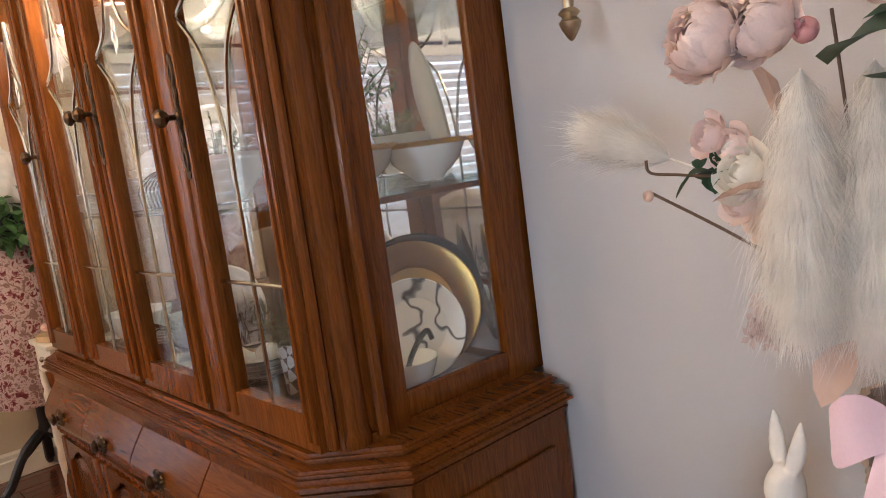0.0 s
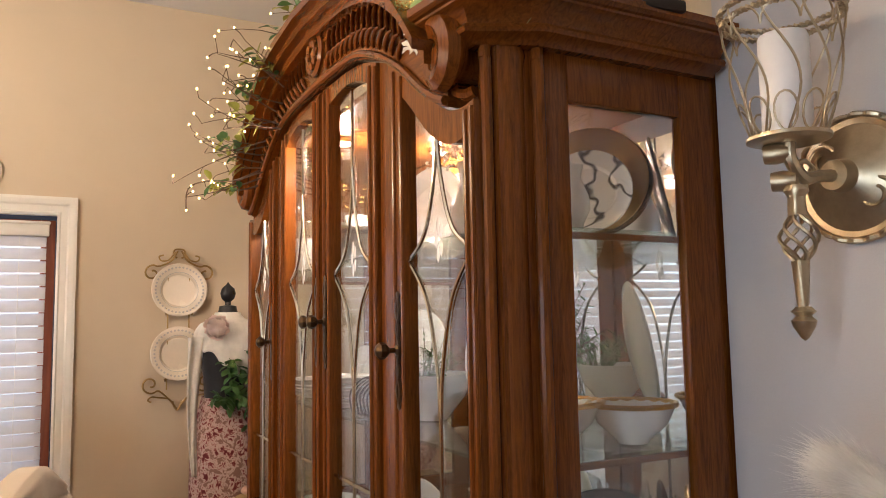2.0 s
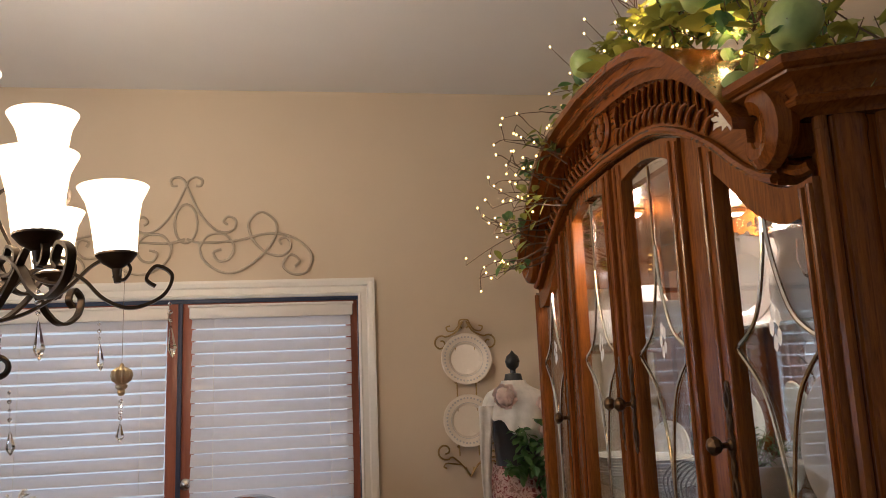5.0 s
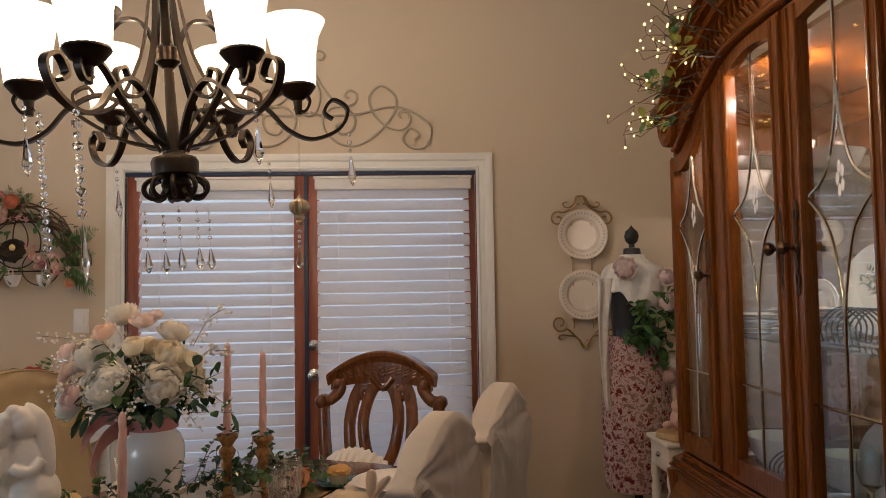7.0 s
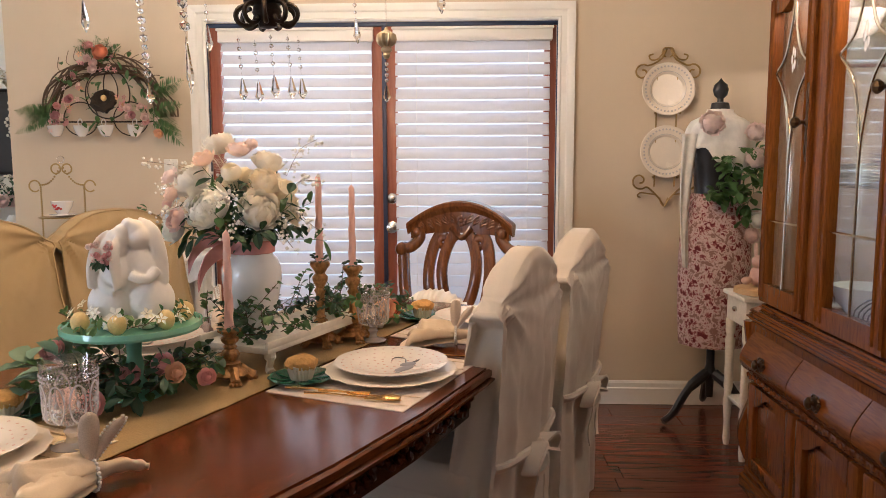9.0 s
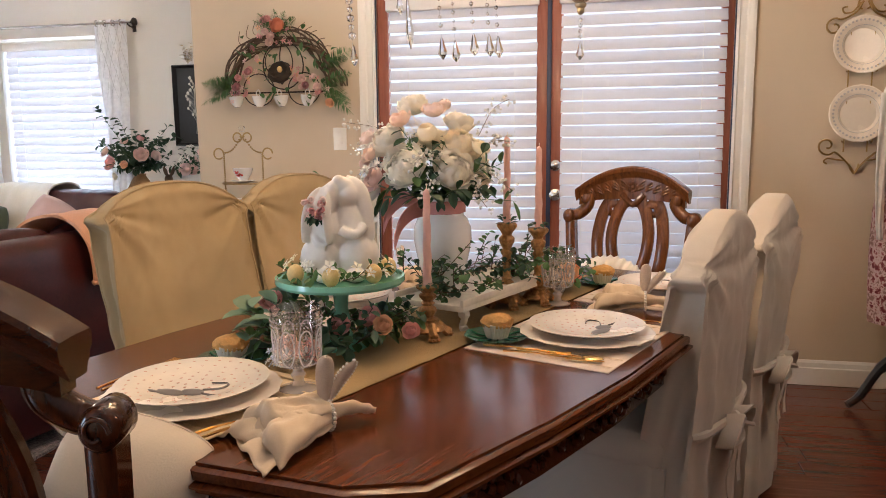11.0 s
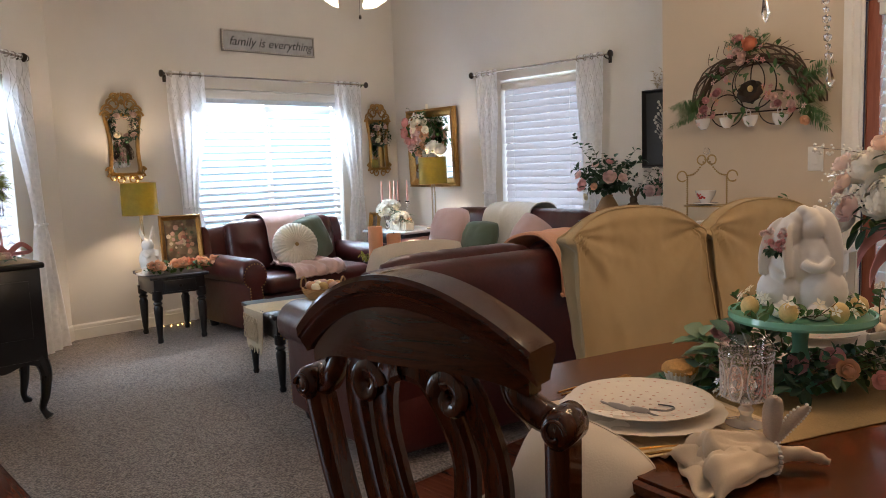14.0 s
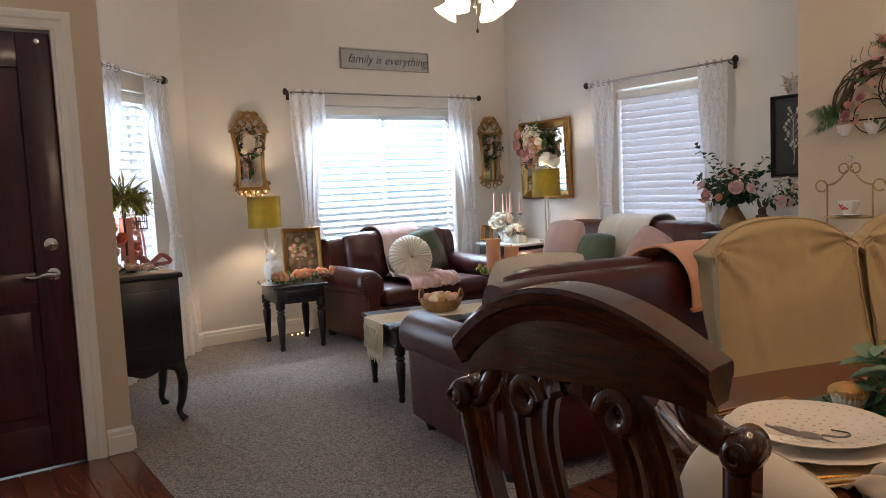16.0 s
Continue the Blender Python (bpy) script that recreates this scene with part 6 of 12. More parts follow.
# ---- centrepiece ----
def riser():
    t = thing("riser_tray", at_table(0.0, 0.18), "white distressed wooden riser on curved feet", "tray")
    bm = BM()
    box(bm, (0, 0, 0.062), (0.21, 0.60, 0.016), 0.004)
    part("board", bm, PAINTED, t)
    bm = BM()
    for x in (-0.1, 0.1):
        box(bm, (x, 0, 0.075), (0.01, 0.60, 0.02), 0.003)
    part("rim", bm, PAINTED, t)
    for x in (-0.085, 0.085):
        for y in (-0.27, 0.27):
            bm = BM()
            tube(bm, smooth_path([(x, y, 0.056), (x * 1.08, y * 1.02, 0.035), (x * 0.98, y, 0.015), (x * 1.1, y * 1.02, 0.006)], 4), [0.014] * 4 + [0.009] * 5 + [0.011] * 4, 8)
            part("foot", bm, PAINTED, t)


PAINTED = plain("distressed_white_paint", (0.72, 0.66, 0.55), 0.6, vary=0.15, grain=60, patch=14)
riser()


def cake_stand():
    t = thing("cake_stand", on_table(-0.36, 1.95), "green milk glass pedestal cake stand", "cake stand")
    bm = BM()
    lathe(bm, [(0.001, 0.0), (0.062, 0.001), (0.060, 0.008), (0.03, 0.022), (0.017, 0.045), (0.020, 0.068), (0.015, 0.092), (0.018, 0.128), (0.03, 0.149)], segs=32)
    part("pedestal", bm, JADEITE, t)
    bm = BM()
    lathe(bm, [(0.001, 0.148), (0.128, 0.150), (0.141, 0.149), (0.145, 0.155), (0.144, 0.166), (0.139, 0.166), (0.136, 0.160), (0.001, 0.159)], segs=56)
    part("plate", bm, JADEITE, t)


cake_stand()


def rabbits():
    """Two plaster rabbits leaning together, as one plain form."""
    bm = BM()
    for p, r, q in (((-0.040, 0, 0.050), 0.060, (0.98, 1.0, 0.92)), ((0.040, 0.004, 0.052), 0.062, (0.98, 1.0, 0.95)), ((-0.024, 0, 0.112), 0.050, (0.95, 0.95, 1.15)), ((0.026, 0.004, 0.122), 0.050, (0.95, 0.95, 1.2)),
                    ((0.0, 0.01, 0.10), 0.056, (1.0, 0.9, 1.35)), ((-0.030, -0.010, 0.176), 0.032, (1.0, 1.0, 1.0)), ((-0.021, -0.013, 0.193), 0.026, (1.0, 0.95, 1.1)), ((-0.013, -0.016, 0.209), 0.018, (1.0, 0.95, 1.1)), ((0.024, 0.0, 0.194), 0.034, (0.95, 1.0, 1.0)), ((0.014, -0.004, 0.212), 0.026, (1.0, 0.95, 1.0)), ((0.003, -0.010, 0.226), 0.017, (1.0, 0.9, 0.95)),
                    ((-0.038, -0.060, 0.014), 0.026, (0.9, 1.2, 0.6)), ((0.040, -0.060, 0.014), 0.028, (0.9, 1.2, 0.6))):
        blob(bm, p, r, 3, q)
    for a, wide in ((((-0.040, -0.010, 0.212), (-0.062, -0.020, 0.186), (-0.076, -0.026, 0.140), (-0.080, -0.028, 0.088)), 0.019), (((-0.022, -0.036, 0.200), (-0.026, -0.050, 0.172), (-0.026, -0.054, 0.128), (-0.022, -0.054, 0.086)), 0.016),
                    (((0.030, 0.004, 0.236), (0.055, -0.006, 0.212), (0.070, -0.014, 0.160), (0.078, -0.018, 0.092)), 0.020), (((0.020, 0.03, 0.236), (0.042, 0.034, 0.215), (0.056, 0.034, 0.15), (0.062, 0.034, 0.10)), 0.018)):
        sp = smooth_path(a, 6)
        tube(bm, sp, [0.007 + (wide - 0.007) * math.sin(min(1, i / (len(sp) - 1) * 1.02) * math.pi * 0.82) for i in range(len(sp))], 12, flat=0.36)
    for a in (((0.064, -0.03, 0.126), (0.046, -0.048, 0.108), (0.022, -0.052, 0.110), (0.006, -0.048, 0.118)), ((-0.060, -0.02, 0.108), (-0.050, -0.042, 0.090), (-0.030, -0.048, 0.080))):
        tube(bm, smooth_path(a, 5), 0.0115, 10)
    for v in bm.verts:
        v.co.z = max(0.0, v.co.z)
    ob = fused(part("rabbit_figurine", bm, RABBIT, None, crisp=0), 0.0026)
    ob.matrix_basis = on_table(-0.36, 1.95, TZ + 0.160, 18) @ Matrix.Diagonal((0.88, 0.86, 0.95, 1))
    tagged(ob, "white plaster figurine of two rabbits on a cake stand", "figurine")
    f = thing("flower_posy", on_table(-0.392, 1.897, TZ + 0.322, 0), "small pink flower posy on the rabbit figurine", "flowers")
    rnd = random.Random(4)
    for k in range(34):
        put_bloom(f, "rose" if k % 2 else "daisy", (PINK, BLUSH, SHELL_PINK)[k % 3], (rnd.uniform(-0.024, 0.022), rnd.uniform(-0.016, 0.0), rnd.uniform(-0.022, 0.022)), (rnd.uniform(-0.4, 0.4), -1, rnd.uniform(-0.2, 0.5)), 0.0055, rnd)
    bm = BM()
    for k in range(6):
        leaf(bm, (0, 0, -0.012), (rnd.uniform(-0.6, 1), -0.5, rnd.uniform(-1, -0.2)), 0.028, 0.013, rnd)
    part("foliage", bm, LEAF_DARK, f)


rabbits()


def stand_wreath():
    rnd = random.Random(9)
    t = thing("flower_ring", on_table(-0.36, 1.95, TZ + 0.160) @ Matrix.Diagonal((0.9, 0.9, 1, 1)), "ring of white blossoms and leaves round the figurine", "flowers")
    lv, tw = BM(), BM()
    for k in range(20):
        a = 2 * math.pi * k / 20
        r = rnd.uniform(0.085, 0.125)
        spray(lv, tw, (r * math.cos(a), r * math.sin(a), 0.01), (math.cos(a + 1.2), math.sin(a + 1.2), rnd.uniform(0.1, 0.8)), 0.06, rnd, 5, 0.026, 0.013)
    part("foliage", lv, LEAF, t)
    part("twig_work", tw, TWIG, t)
    for k in range(30):
        a = 2 * math.pi * k / 30 + rnd.uniform(-0.1, 0.1)
        r = rnd.uniform(0.09, 0.14)
        put_bloom(t, "daisy", (IVORY, WHITE_P)[k % 2], (r * math.cos(a), r * math.sin(a), rnd.uniform(0.015, 0.045)), (math.cos(a), math.sin(a), 0.8), rnd.uniform(0.012, 0.021), rnd)
    for k in range(5):
        a = -2.3 + k * 0.9
        e = thing("decorative_egg", on_table(-0.36 + 0.108 * math.cos(a), 1.95 + 0.108 * math.sin(a), TZ + 0.181), "speckled yellow decorative egg on the cake stand", "egg", "decorative eggs")
        bm = BM()
        blob(bm, (0, 0, 0), 0.019, 2, (1, 1, 1.15))
        part("shell", bm, EGG, e)


stand_wreath()


def table_garland():
    rnd = random.Random(21)
    t = thing("greenery_garland", at_table(0, 0), "eucalyptus and ivy garland with roses along the table", "garland")
    lv, lv2, tw = BM(), BM(), BM()
    for k in range(64):
        # a full bunch round the foot of the cake stand
        a, r = rnd.uniform(0, 6.283), rnd.uniform(0.04, 0.13)
        spray(lv if k % 2 else lv2, tw, (-0.09 + 0.85 * r * math.cos(a), -0.36 + 0.85 * r * math.sin(a), rnd.uniform(0.01, 0.07)), (math.cos(a), math.sin(a), rnd.uniform(0.0, 0.9)), rnd.uniform(0.06, 0.12), rnd, 8, rnd.uniform(0.022, 0.036), 0.02)
    for k in range(66):
        # trailing along the riser, over its edges here and there
        y = rnd.choice((-0.09, -0.02, 0.17, 0.24, 0.36, 0.42)) + rnd.uniform(-0.04, 0.04)
        x = rnd.uniform(-0.09, 0.085)
        spray(lv if k % 2 else lv2, tw, (x, y, rnd.uniform(0.08, 0.12)), (rnd.uniform(-0.4, 1.0), rnd.uniform(-0.8, 0.8), rnd.uniform(-0.25, 0.9)), rnd.uniform(0.07, 0.14), rnd, 9, rnd.uniform(0.018, 0.028), 0.017)
    for k in range(26):
        spray(lv if k % 2 else lv2, tw, (rnd.uniform(-0.02, 0.10), 0.53 + rnd.uniform(-0.06, 0.06), 0.02), (rnd.uniform(-0.6, 0.8), rnd.uniform(-0.8, 0.8), rnd.uniform(0.1, 0.9)), rnd.uniform(0.06, 0.11), rnd, 8, 0.03, 0.02)
    part("foliage", lv, LEAF_DARK, t)
    part("eucalyptus_foliage", lv2, LEAF, t)
    part("twig_work", tw, TWIG, t)
    # the near bunch below the cake stand
    for k, (x, y, z, mat, s) in enumerate(((0.02, -0.36, 0.085, PINK, 0.019), (0.065, -0.37, 0.072, PEACH, 0.018), (-0.02, -0.41, 0.07, PINK, 0.018), (0.10, -0.32, 0.055, PINK, 0.016), (-0.175, -0.47, 0.115, PINK, 0.0155),
                                           (-0.145, -0.48, 0.128, PINK, 0.0145), (-0.19, -0.44, 0.10, BLUSH, 0.014), (-0.04, -0.545, 0.05, BLUSH, 0.021), (-0.03, -0.50, 0.03, PINK, 0.024), (0.12, 0.42, 0.07, PEACH, 0.026), (0.10, 0.50, 0.05, CORAL, 0.024))):
        put_bloom(t, "rose", mat, (x, y, z), (0.5, -0.8, 0.5), s, rnd)
    for k in range(26):
        put_bloom(t, "daisy", (PALE_BLUE, WHITE_P)[k % 2], (-0.06 + rnd.uniform(-0.04, 0.04), -0.54 + rnd.uniform(-0.03, 0.03), rnd.uniform(0.01, 0.05)), (rnd.uniform(-0.5, 0.5), -0.6, 0.6), 0.010, rnd)
    big = BM()
    for k in range(28):
        leaf(big, (-0.15 + rnd.uniform(-0.06, 0.07), -0.48 + rnd.uniform(-0.05, 0.04), rnd.uniform(0.02, 0.13)), (rnd.uniform(-1, 0.8), rnd.uniform(-1, 0.0), rnd.uniform(-0.1, 0.9)), 0.062, 0.05, rnd)
    part("broad_foliage", big, LEAF_GREY, t)


table_garland()


def vase_flowers():
    rnd = random.Random(33)
    base = on_table(-0.20, 2.29, TZ + 0.0705)
    t = thing("flower_vase", base, "white ceramic vase of white peonies with a pink ribbon", "vase")
    bm = BM()
    lathe(bm, [(0.001, 0.0), (0.046, 0.001), (0.049, 0.008), (0.056, 0.04), (0.068, 0.09), (0.076, 0.135), (0.075, 0.165), (0.066, 0.188), (0.056, 0.198), (0.053, 0.212), (0.056, 0.238), (0.062, 0.246), (0.058, 0.247), (0.049, 0.215), (0.001, 0.19)], segs=40,
          wave=lambda a, z: 1 + 0.008 * math.cos(8 * a))
    part("body", bm, WHITE_CERAMIC, t)
    bm = BM()
    lathe(bm, [(0.054, 0.203), (0.060, 0.206), (0.061, 0.220), (0.060, 0.234), (0.056, 0.237)], segs=32, wave=lambda a, z: 1 + 0.015 * math.sin(9 * a + z * 120))
    part("ribbon", bm, RIBBON, t, "dusty pink satin ribbon")
    for a, lift in ((3.5, 0.02), (4.05, -0.01)):
        bm = BM()
        pts = smooth_path([(0.062 * math.cos(a), 0.062 * math.sin(a), 0.218), (0.10 * math.cos(a), 0.10 * math.sin(a), 0.222 + lift), (0.135 * math.cos(a), 0.135 * math.sin(a), 0.195 + lift), (0.155 * math.cos(a), 0.155 * math.sin(a), 0.15 + lift)], 5)
        ribbon(bm, pts, [(-0.0015, -0.020), (0.0015, -0.020), (0.004, 0.0), (0.0015, 0.020), (-0.0015, 0.020), (0.001, 0.0)])
        part("ribbon_tail", bm, RIBBON, t)
    # each bloom on its stem: where it stands over the rim and how large it is
    for p, kind, mat, size in (((0.095, -0.085, 0.325), "peony", WHITE_P, 0.046), ((-0.040, -0.110, 0.335), "peony", WHITE_P, 0.050), ((-0.105, -0.05, 0.405), "peony", WHITE_P, 0.044), ((0.095, -0.02, 0.400), "peony", IVORY, 0.038),
                               ((0.130, 0.03, 0.345), "peony", IVORY, 0.038), ((-0.050, 0.02, 0.505), "peony", WHITE_P, 0.036), ((0.080, 0.05, 0.455), "peony", WHITE_P, 0.036), ((-0.165, -0.04, 0.275), "peony", WHITE_P, 0.036),
                               ((-0.02, 0.11, 0.40), "peony", IVORY, 0.042), ((0.03, 0.13, 0.33), "peony", WHITE_P, 0.040), ((-0.12, 0.09, 0.35), "peony", WHITE_P, 0.040),
                               ((-0.062, -0.065, 0.465), "rose", PALE_PEACH, 0.026), ((0.020, -0.02, 0.490), "rose", SHELL_PINK, 0.028), ((-0.165, -0.05, 0.415), "rose", SHELL_PINK, 0.022), ((-0.150, -0.075, 0.370), "rose", PALE_PEACH, 0.022),
                               ((-0.135, -0.09, 0.300), "rose", BLUSH, 0.028), ((0.020, -0.085, 0.425), "bud", IVORY, 0.036), ((0.050, 0.0, 0.500), "bud", SHELL_PINK, 0.024), ((-0.185, -0.02, 0.345), "rose", BLUSH, 0.020),
                               ((0.155, -0.03, 0.385), "rose", IVORY, 0.022), ((0.15, 0.05, 0.30), "rose", IVORY, 0.026)):
        v = Vector((p[0] * 0.92 - 0.036, p[1], 0.26 + (p[2] - 0.26) * 0.92))
        d = (v - Vector((-0.02, 0, 0.26))).normalized() + Vector((0, -0.25, 0.15))
        put_bloom(t, kind, mat, v - d.normalized() * size * 0.5, d, size, rnd)
    for k in range(16):
        put_bloom(t, "daisy", (PALE_BLUE, WHITE_P)[k % 2], (-0.180 + rnd.uniform(-0.035, 0.035), -0.05 + rnd.uniform(-0.03, 0.03), 0.325 + rnd.uniform(-0.03, 0.03)), (-0.8, rnd.uniform(-0.8, 0.2), 0.3), 0.013, rnd)
    lv, lv2, tw = BM(), BM(), BM()
    for k, d in enumerate(directions(46, rnd, -0.2)):
        spray(lv if k % 3 else lv2, tw, Vector((-0.012, 0, 0.24)) + d * 0.03, Vector((d.x - 0.15, d.y, d.z + 0.25)), rnd.uniform(0.11, 0.18), rnd, 8, 0.042, 0.021)
    part("foliage", lv, LEAF_DARK, t)
    part("pale_foliage", lv2, LEAF, t)
    part("stem_work", tw, STEM, t)
    fl = BM()
    for d0 in ((-0.5, 0.2, 1.0), (-0.75, -0.1, 0.85), (-0.35, 0.0, 1.0)):
        fern(fl, Vector((0, 0, 0.26)) + Vector(d0) * 0.10, d0, 0.13, rnd, 0.2)
    part("astilbe_spray", fl, PEACH_SPRAY, t)
    # sprays of pearl beads on bent wires
    wire = BM()
    for d0, ln in (((-1, -0.35, 0.95), 0.30), ((-1, 0.2, 0.55), 0.27), ((-0.85, -0.6, 0.35), 0.22), ((0.75, 0.1, 1.0), 0.32), ((1, 0.2, 0.75), 0.25), ((1, -0.3, 0.15), 0.22), ((0.85, -0.6, -0.05), 0.19), ((-0.05, -1, 0.55), 0.20), ((0.1, -1, 0.1), 0.17)):
        d = Vector(d0).normalized()
        pts = [Vector((0, 0, 0.25)) + d * q * ln + Vector((0.02 * math.sin(q * 5), 0, 0.05 * math.sin(q * 3.4))) for q in span(0.4, 1, 9)]
        tube(wire, pts, 0.001, 4)
        bm = BM()
        for p in pts[1:]:
            for j in range(5):
                blob(bm, p + Vector((rnd.uniform(-0.016, 0.016), rnd.uniform(-0.016, 0.016), rnd.uniform(-0.016, 0.016))), rnd.uniform(0.0028, 0.0055), 1)
        part("pearl_spray", bm, PEARL, t, "spray of pearl beads")
    part("wire_work", wire, STEEL, t)


PEACH_SPRAY = sheer("cream_astilbe", (0.86, 0.74, 0.56), 0.3, 0.9)
vase_flowers()


def candlestick(wx, wy, h, candle, label):
    t = thing("candlestick", on_table(wx, wy, TZ + 0.003), label, "candlestick", "gilt candlesticks")
    bm = BM()
    lathe(bm, [(0.001, 0.016), (0.034, 0.014), (0.040, 0.020), (0.036, 0.027), (0.026, 0.032), (0.021, 0.040), (0.024, 0.045), (0.014, 0.051)], segs=36, wave=lambda a, z: 1 + 0.05 * math.cos(12 * a))
    lathe(bm, [(0.013, 0.049), (0.016, 0.056), (0.021, 0.064), (0.017, 0.073), (0.011, 0.078), (0.015, 0.082), (0.010, 0.087), (0.012, h * 0.62), (0.016, h * 0.66), (0.011, h * 0.70), (0.019, h * 0.77), (0.020, h * 0.82), (0.012, h * 0.86), (0.017, h * 0.90), (0.026, h * 0.95), (0.027, h * 0.98), (0.023, h), (0.001, h)], segs=40,
          wave=lambda a, z: 1 + 0.07 * math.cos(8 * a + 60 * z))
    part("stem", bm, AGED_GILT, t, crisp=60)
    for k in range(4):
        a = k * math.pi / 2 + 0.5
        bm = BM()
        tube(bm, smooth_path([(0.02 * math.cos(a), 0.02 * math.sin(a), 0.028), (0.038 * math.cos(a), 0.038 * math.sin(a), 0.018), (0.052 * math.cos(a), 0.052 * math.sin(a), 0.007)], 4), [0.016, 0.016, 0.015, 0.013, 0.012, 0.012, 0.014, 0.015, 0.012], 8, flat=0.7)
        for j in (-1, 0, 1):
            blob(bm, (0.054 * math.cos(a + 0.16 * j), 0.054 * math.sin(a + 0.16 * j), 0.006), 0.0075, 1, (1, 1, 0.8))
        part("claw_foot", bm, AGED_GILT, t)
    c = thing("taper_candle", on_table(wx, wy, TZ + 0.003 + h), "twisted pink taper candle in a gilt holder", "candle", "taper candles")
    bm = BM()
    prof = [(0.011, 0.0)] + [(0.0105 - 0.003 * k / 24, candle * k / 24) for k in range(1, 24)] + [(0.005, candle - 0.004), (0.001, candle)]
    rings = lathe(bm, prof, segs=12, wave=lambda a, z: 1 + 0.14 * math.cos(3 * a + z * 95))
    part("wax", bm, PINK_WAX, c)
    bm = BM()
    tube(bm, [(0, 0, candle - 0.002), (0.001, 0, candle + 0.008)], 0.001, 5)
    part("wick", bm, PAPER, c)
    rnd = random.Random(int(wx * 1000))
    g = thing("leaf_ring", on_table(wx, wy, TZ + 0.003 + h), "small ring of leaves round a candle", "greenery", "leaf rings")
    lv = BM()
    for k in range(22):
        a = k * 0.75
        leaf(lv, (0.012 * math.cos(a), 0.012 * math.sin(a), rnd.uniform(-0.004, 0.014)), (math.cos(a), math.sin(a), rnd.uniform(-0.2, 0.8)), 0.021, 0.011, rnd)
    part("foliage", lv, LEAF_DARK, g)


candlestick(-0.185, 2.055, 0.125, 0.225, "aged gilt candlestick with claw feet")
candlestick(-0.045, 2.40, 0.235, 0.235, "tall aged gilt candlestick with claw feet")
candlestick(0.035, 2.46, 0.215, 0.225, "tall aged gilt candlestick with claw feet")


# ---- chandelier ----
def crystal_drop(bm, p, h, r=0.012):
    lathe(bm, [(0.001, 0), (r * 0.5, h * 0.12), (r, h * 0.3), (r * 0.75, h * 0.45), (r * 0.3, h * 0.9), (0.001, h)], p, 6)


def chandelier():
    cx, cy = -0.115, 2.20
    m = Matrix.Translation((cx, cy, 1.60)) @ Matrix.Rotation(radians(-4), 4, "Y")
    t = thing("chandelier", m, "dark bronze two-tier chandelier with nine lit glass shades and crystals", "chandelier")
    bm = BM()
    lathe(bm, [(0.001, -0.02), (0.02, -0.015), (0.035, 0.02), (0.03, 0.035), (0.052, 0.045), (0.055, 0.075), (0.05, 0.085), (0.022, 0.095), (0.014, 0.12), (0.012, 0.30), (0.03, 0.315), (0.032, 0.345), (0.012, 0.36), (0.010, 0.60), (0.024, 0.63), (0.01, 0.66)], segs=24)
    part("hub", bm, IRON, t)
    for k in range(9):
        bm = BM()
        a = 2 * math.pi * k / 9
        pts = []
        for i in range(16):
            s = i / 15
            r = 0.03 + 0.045 * math.sin(min(1, s * 1.6) * 1.57)
            th = s * 4.4
            pts.append(((0.045 + 0.032 * math.sin(th) * (1 - 0.4 * s)) * math.cos(a), (0.045 + 0.032 * math.sin(th) * (1 - 0.4 * s)) * math.sin(a), 0.035 - 0.03 * (1 - math.cos(th)) * (1 - 0.35 * s)))
        tube(bm, pts, 0.006, 6)
        part("bottom_scroll", bm, IRON, t)
    shade_ob = arm_ob = None
    for k in range(6):
        mk = Matrix.Rotation(radians(60 * k + 16), 4, "Z")
        if arm_ob is None:
            bm = BM()
            pts = smooth_path([(0.03, 0, 0.10), (0.08, 0, 0.19), (0.15, 0, 0.235), (0.22, 0, 0.205), (0.27, 0, 0.15), (0.33, 0, 0.125), (0.40, 0, 0.15), (0.425, 0, 0.20), (0.39, 0, 0.225), (0.365, 0, 0.195), (0.385, 0, 0.175)], 6)
            ribbon(bm, pts, [(-0.004, -0.009), (0.004, -0.009), (0.004, 0.009), (-0.004, 0.009)], up=(0, 1, 0))
            pts = smooth_path([(0.035, 0, 0.11), (0.11, 0, 0.13), (0.19, 0, 0.18), (0.25, 0, 0.235), (0.30, 0, 0.25), (0.33, 0, 0.225), (0.315, 0, 0.195), (0.29, 0, 0.205)], 6)
            ribbon(bm, pts, [(-0.0035, -0.008), (0.0035, -0.008), (0.0035, 0.008), (-0.0035, 0.008)], up=(0, 1, 0))
            pts = smooth_path([(0.012, 0, 0.60), (0.035, 0, 0.46), (0.06, 0, 0.33), (0.12, 0, 0.215), (0.19, 0, 0.195), (0.21, 0, 0.235), (0.18, 0, 0.255), (0.165, 0, 0.235)], 6)
            ribbon(bm, pts, [(-0.0035, -0.007), (0.0035, -0.007), (0.0035, 0.007), (-0.0035, 0.007)], up=(0, 1, 0))
            lathe(bm, [(0.008, 0.20), (0.012, 0.235), (0.034, 0.25), (0.048, 0.268), (0.046, 0.276), (0.001, 0.276)], (0.30, 0, -0.012), 20)
            arm_ob = part("arm", bm, IRON, t, at=mk)
            bm = BM()
            lathe(bm, [(0.040, 0.262), (0.048, 0.275), (0.051, 0.31), (0.055, 0.355), (0.064, 0.40), (0.083, 0.437), (0.080, 0.439), (0.060, 0.402), (0.050, 0.355), (0.046, 0.31), (0.034, 0.27)], (0.30, 0, -0.012), 32)
            shade_ob = part("shade", bm, LIGHT_SHADE, t, "lit frosted glass shade", at=mk)
        else:
            again("arm", arm_ob, t, mk)
            again("shade", shade_ob, t, mk)
    # the upper tier: three shorter arms
    upper = None
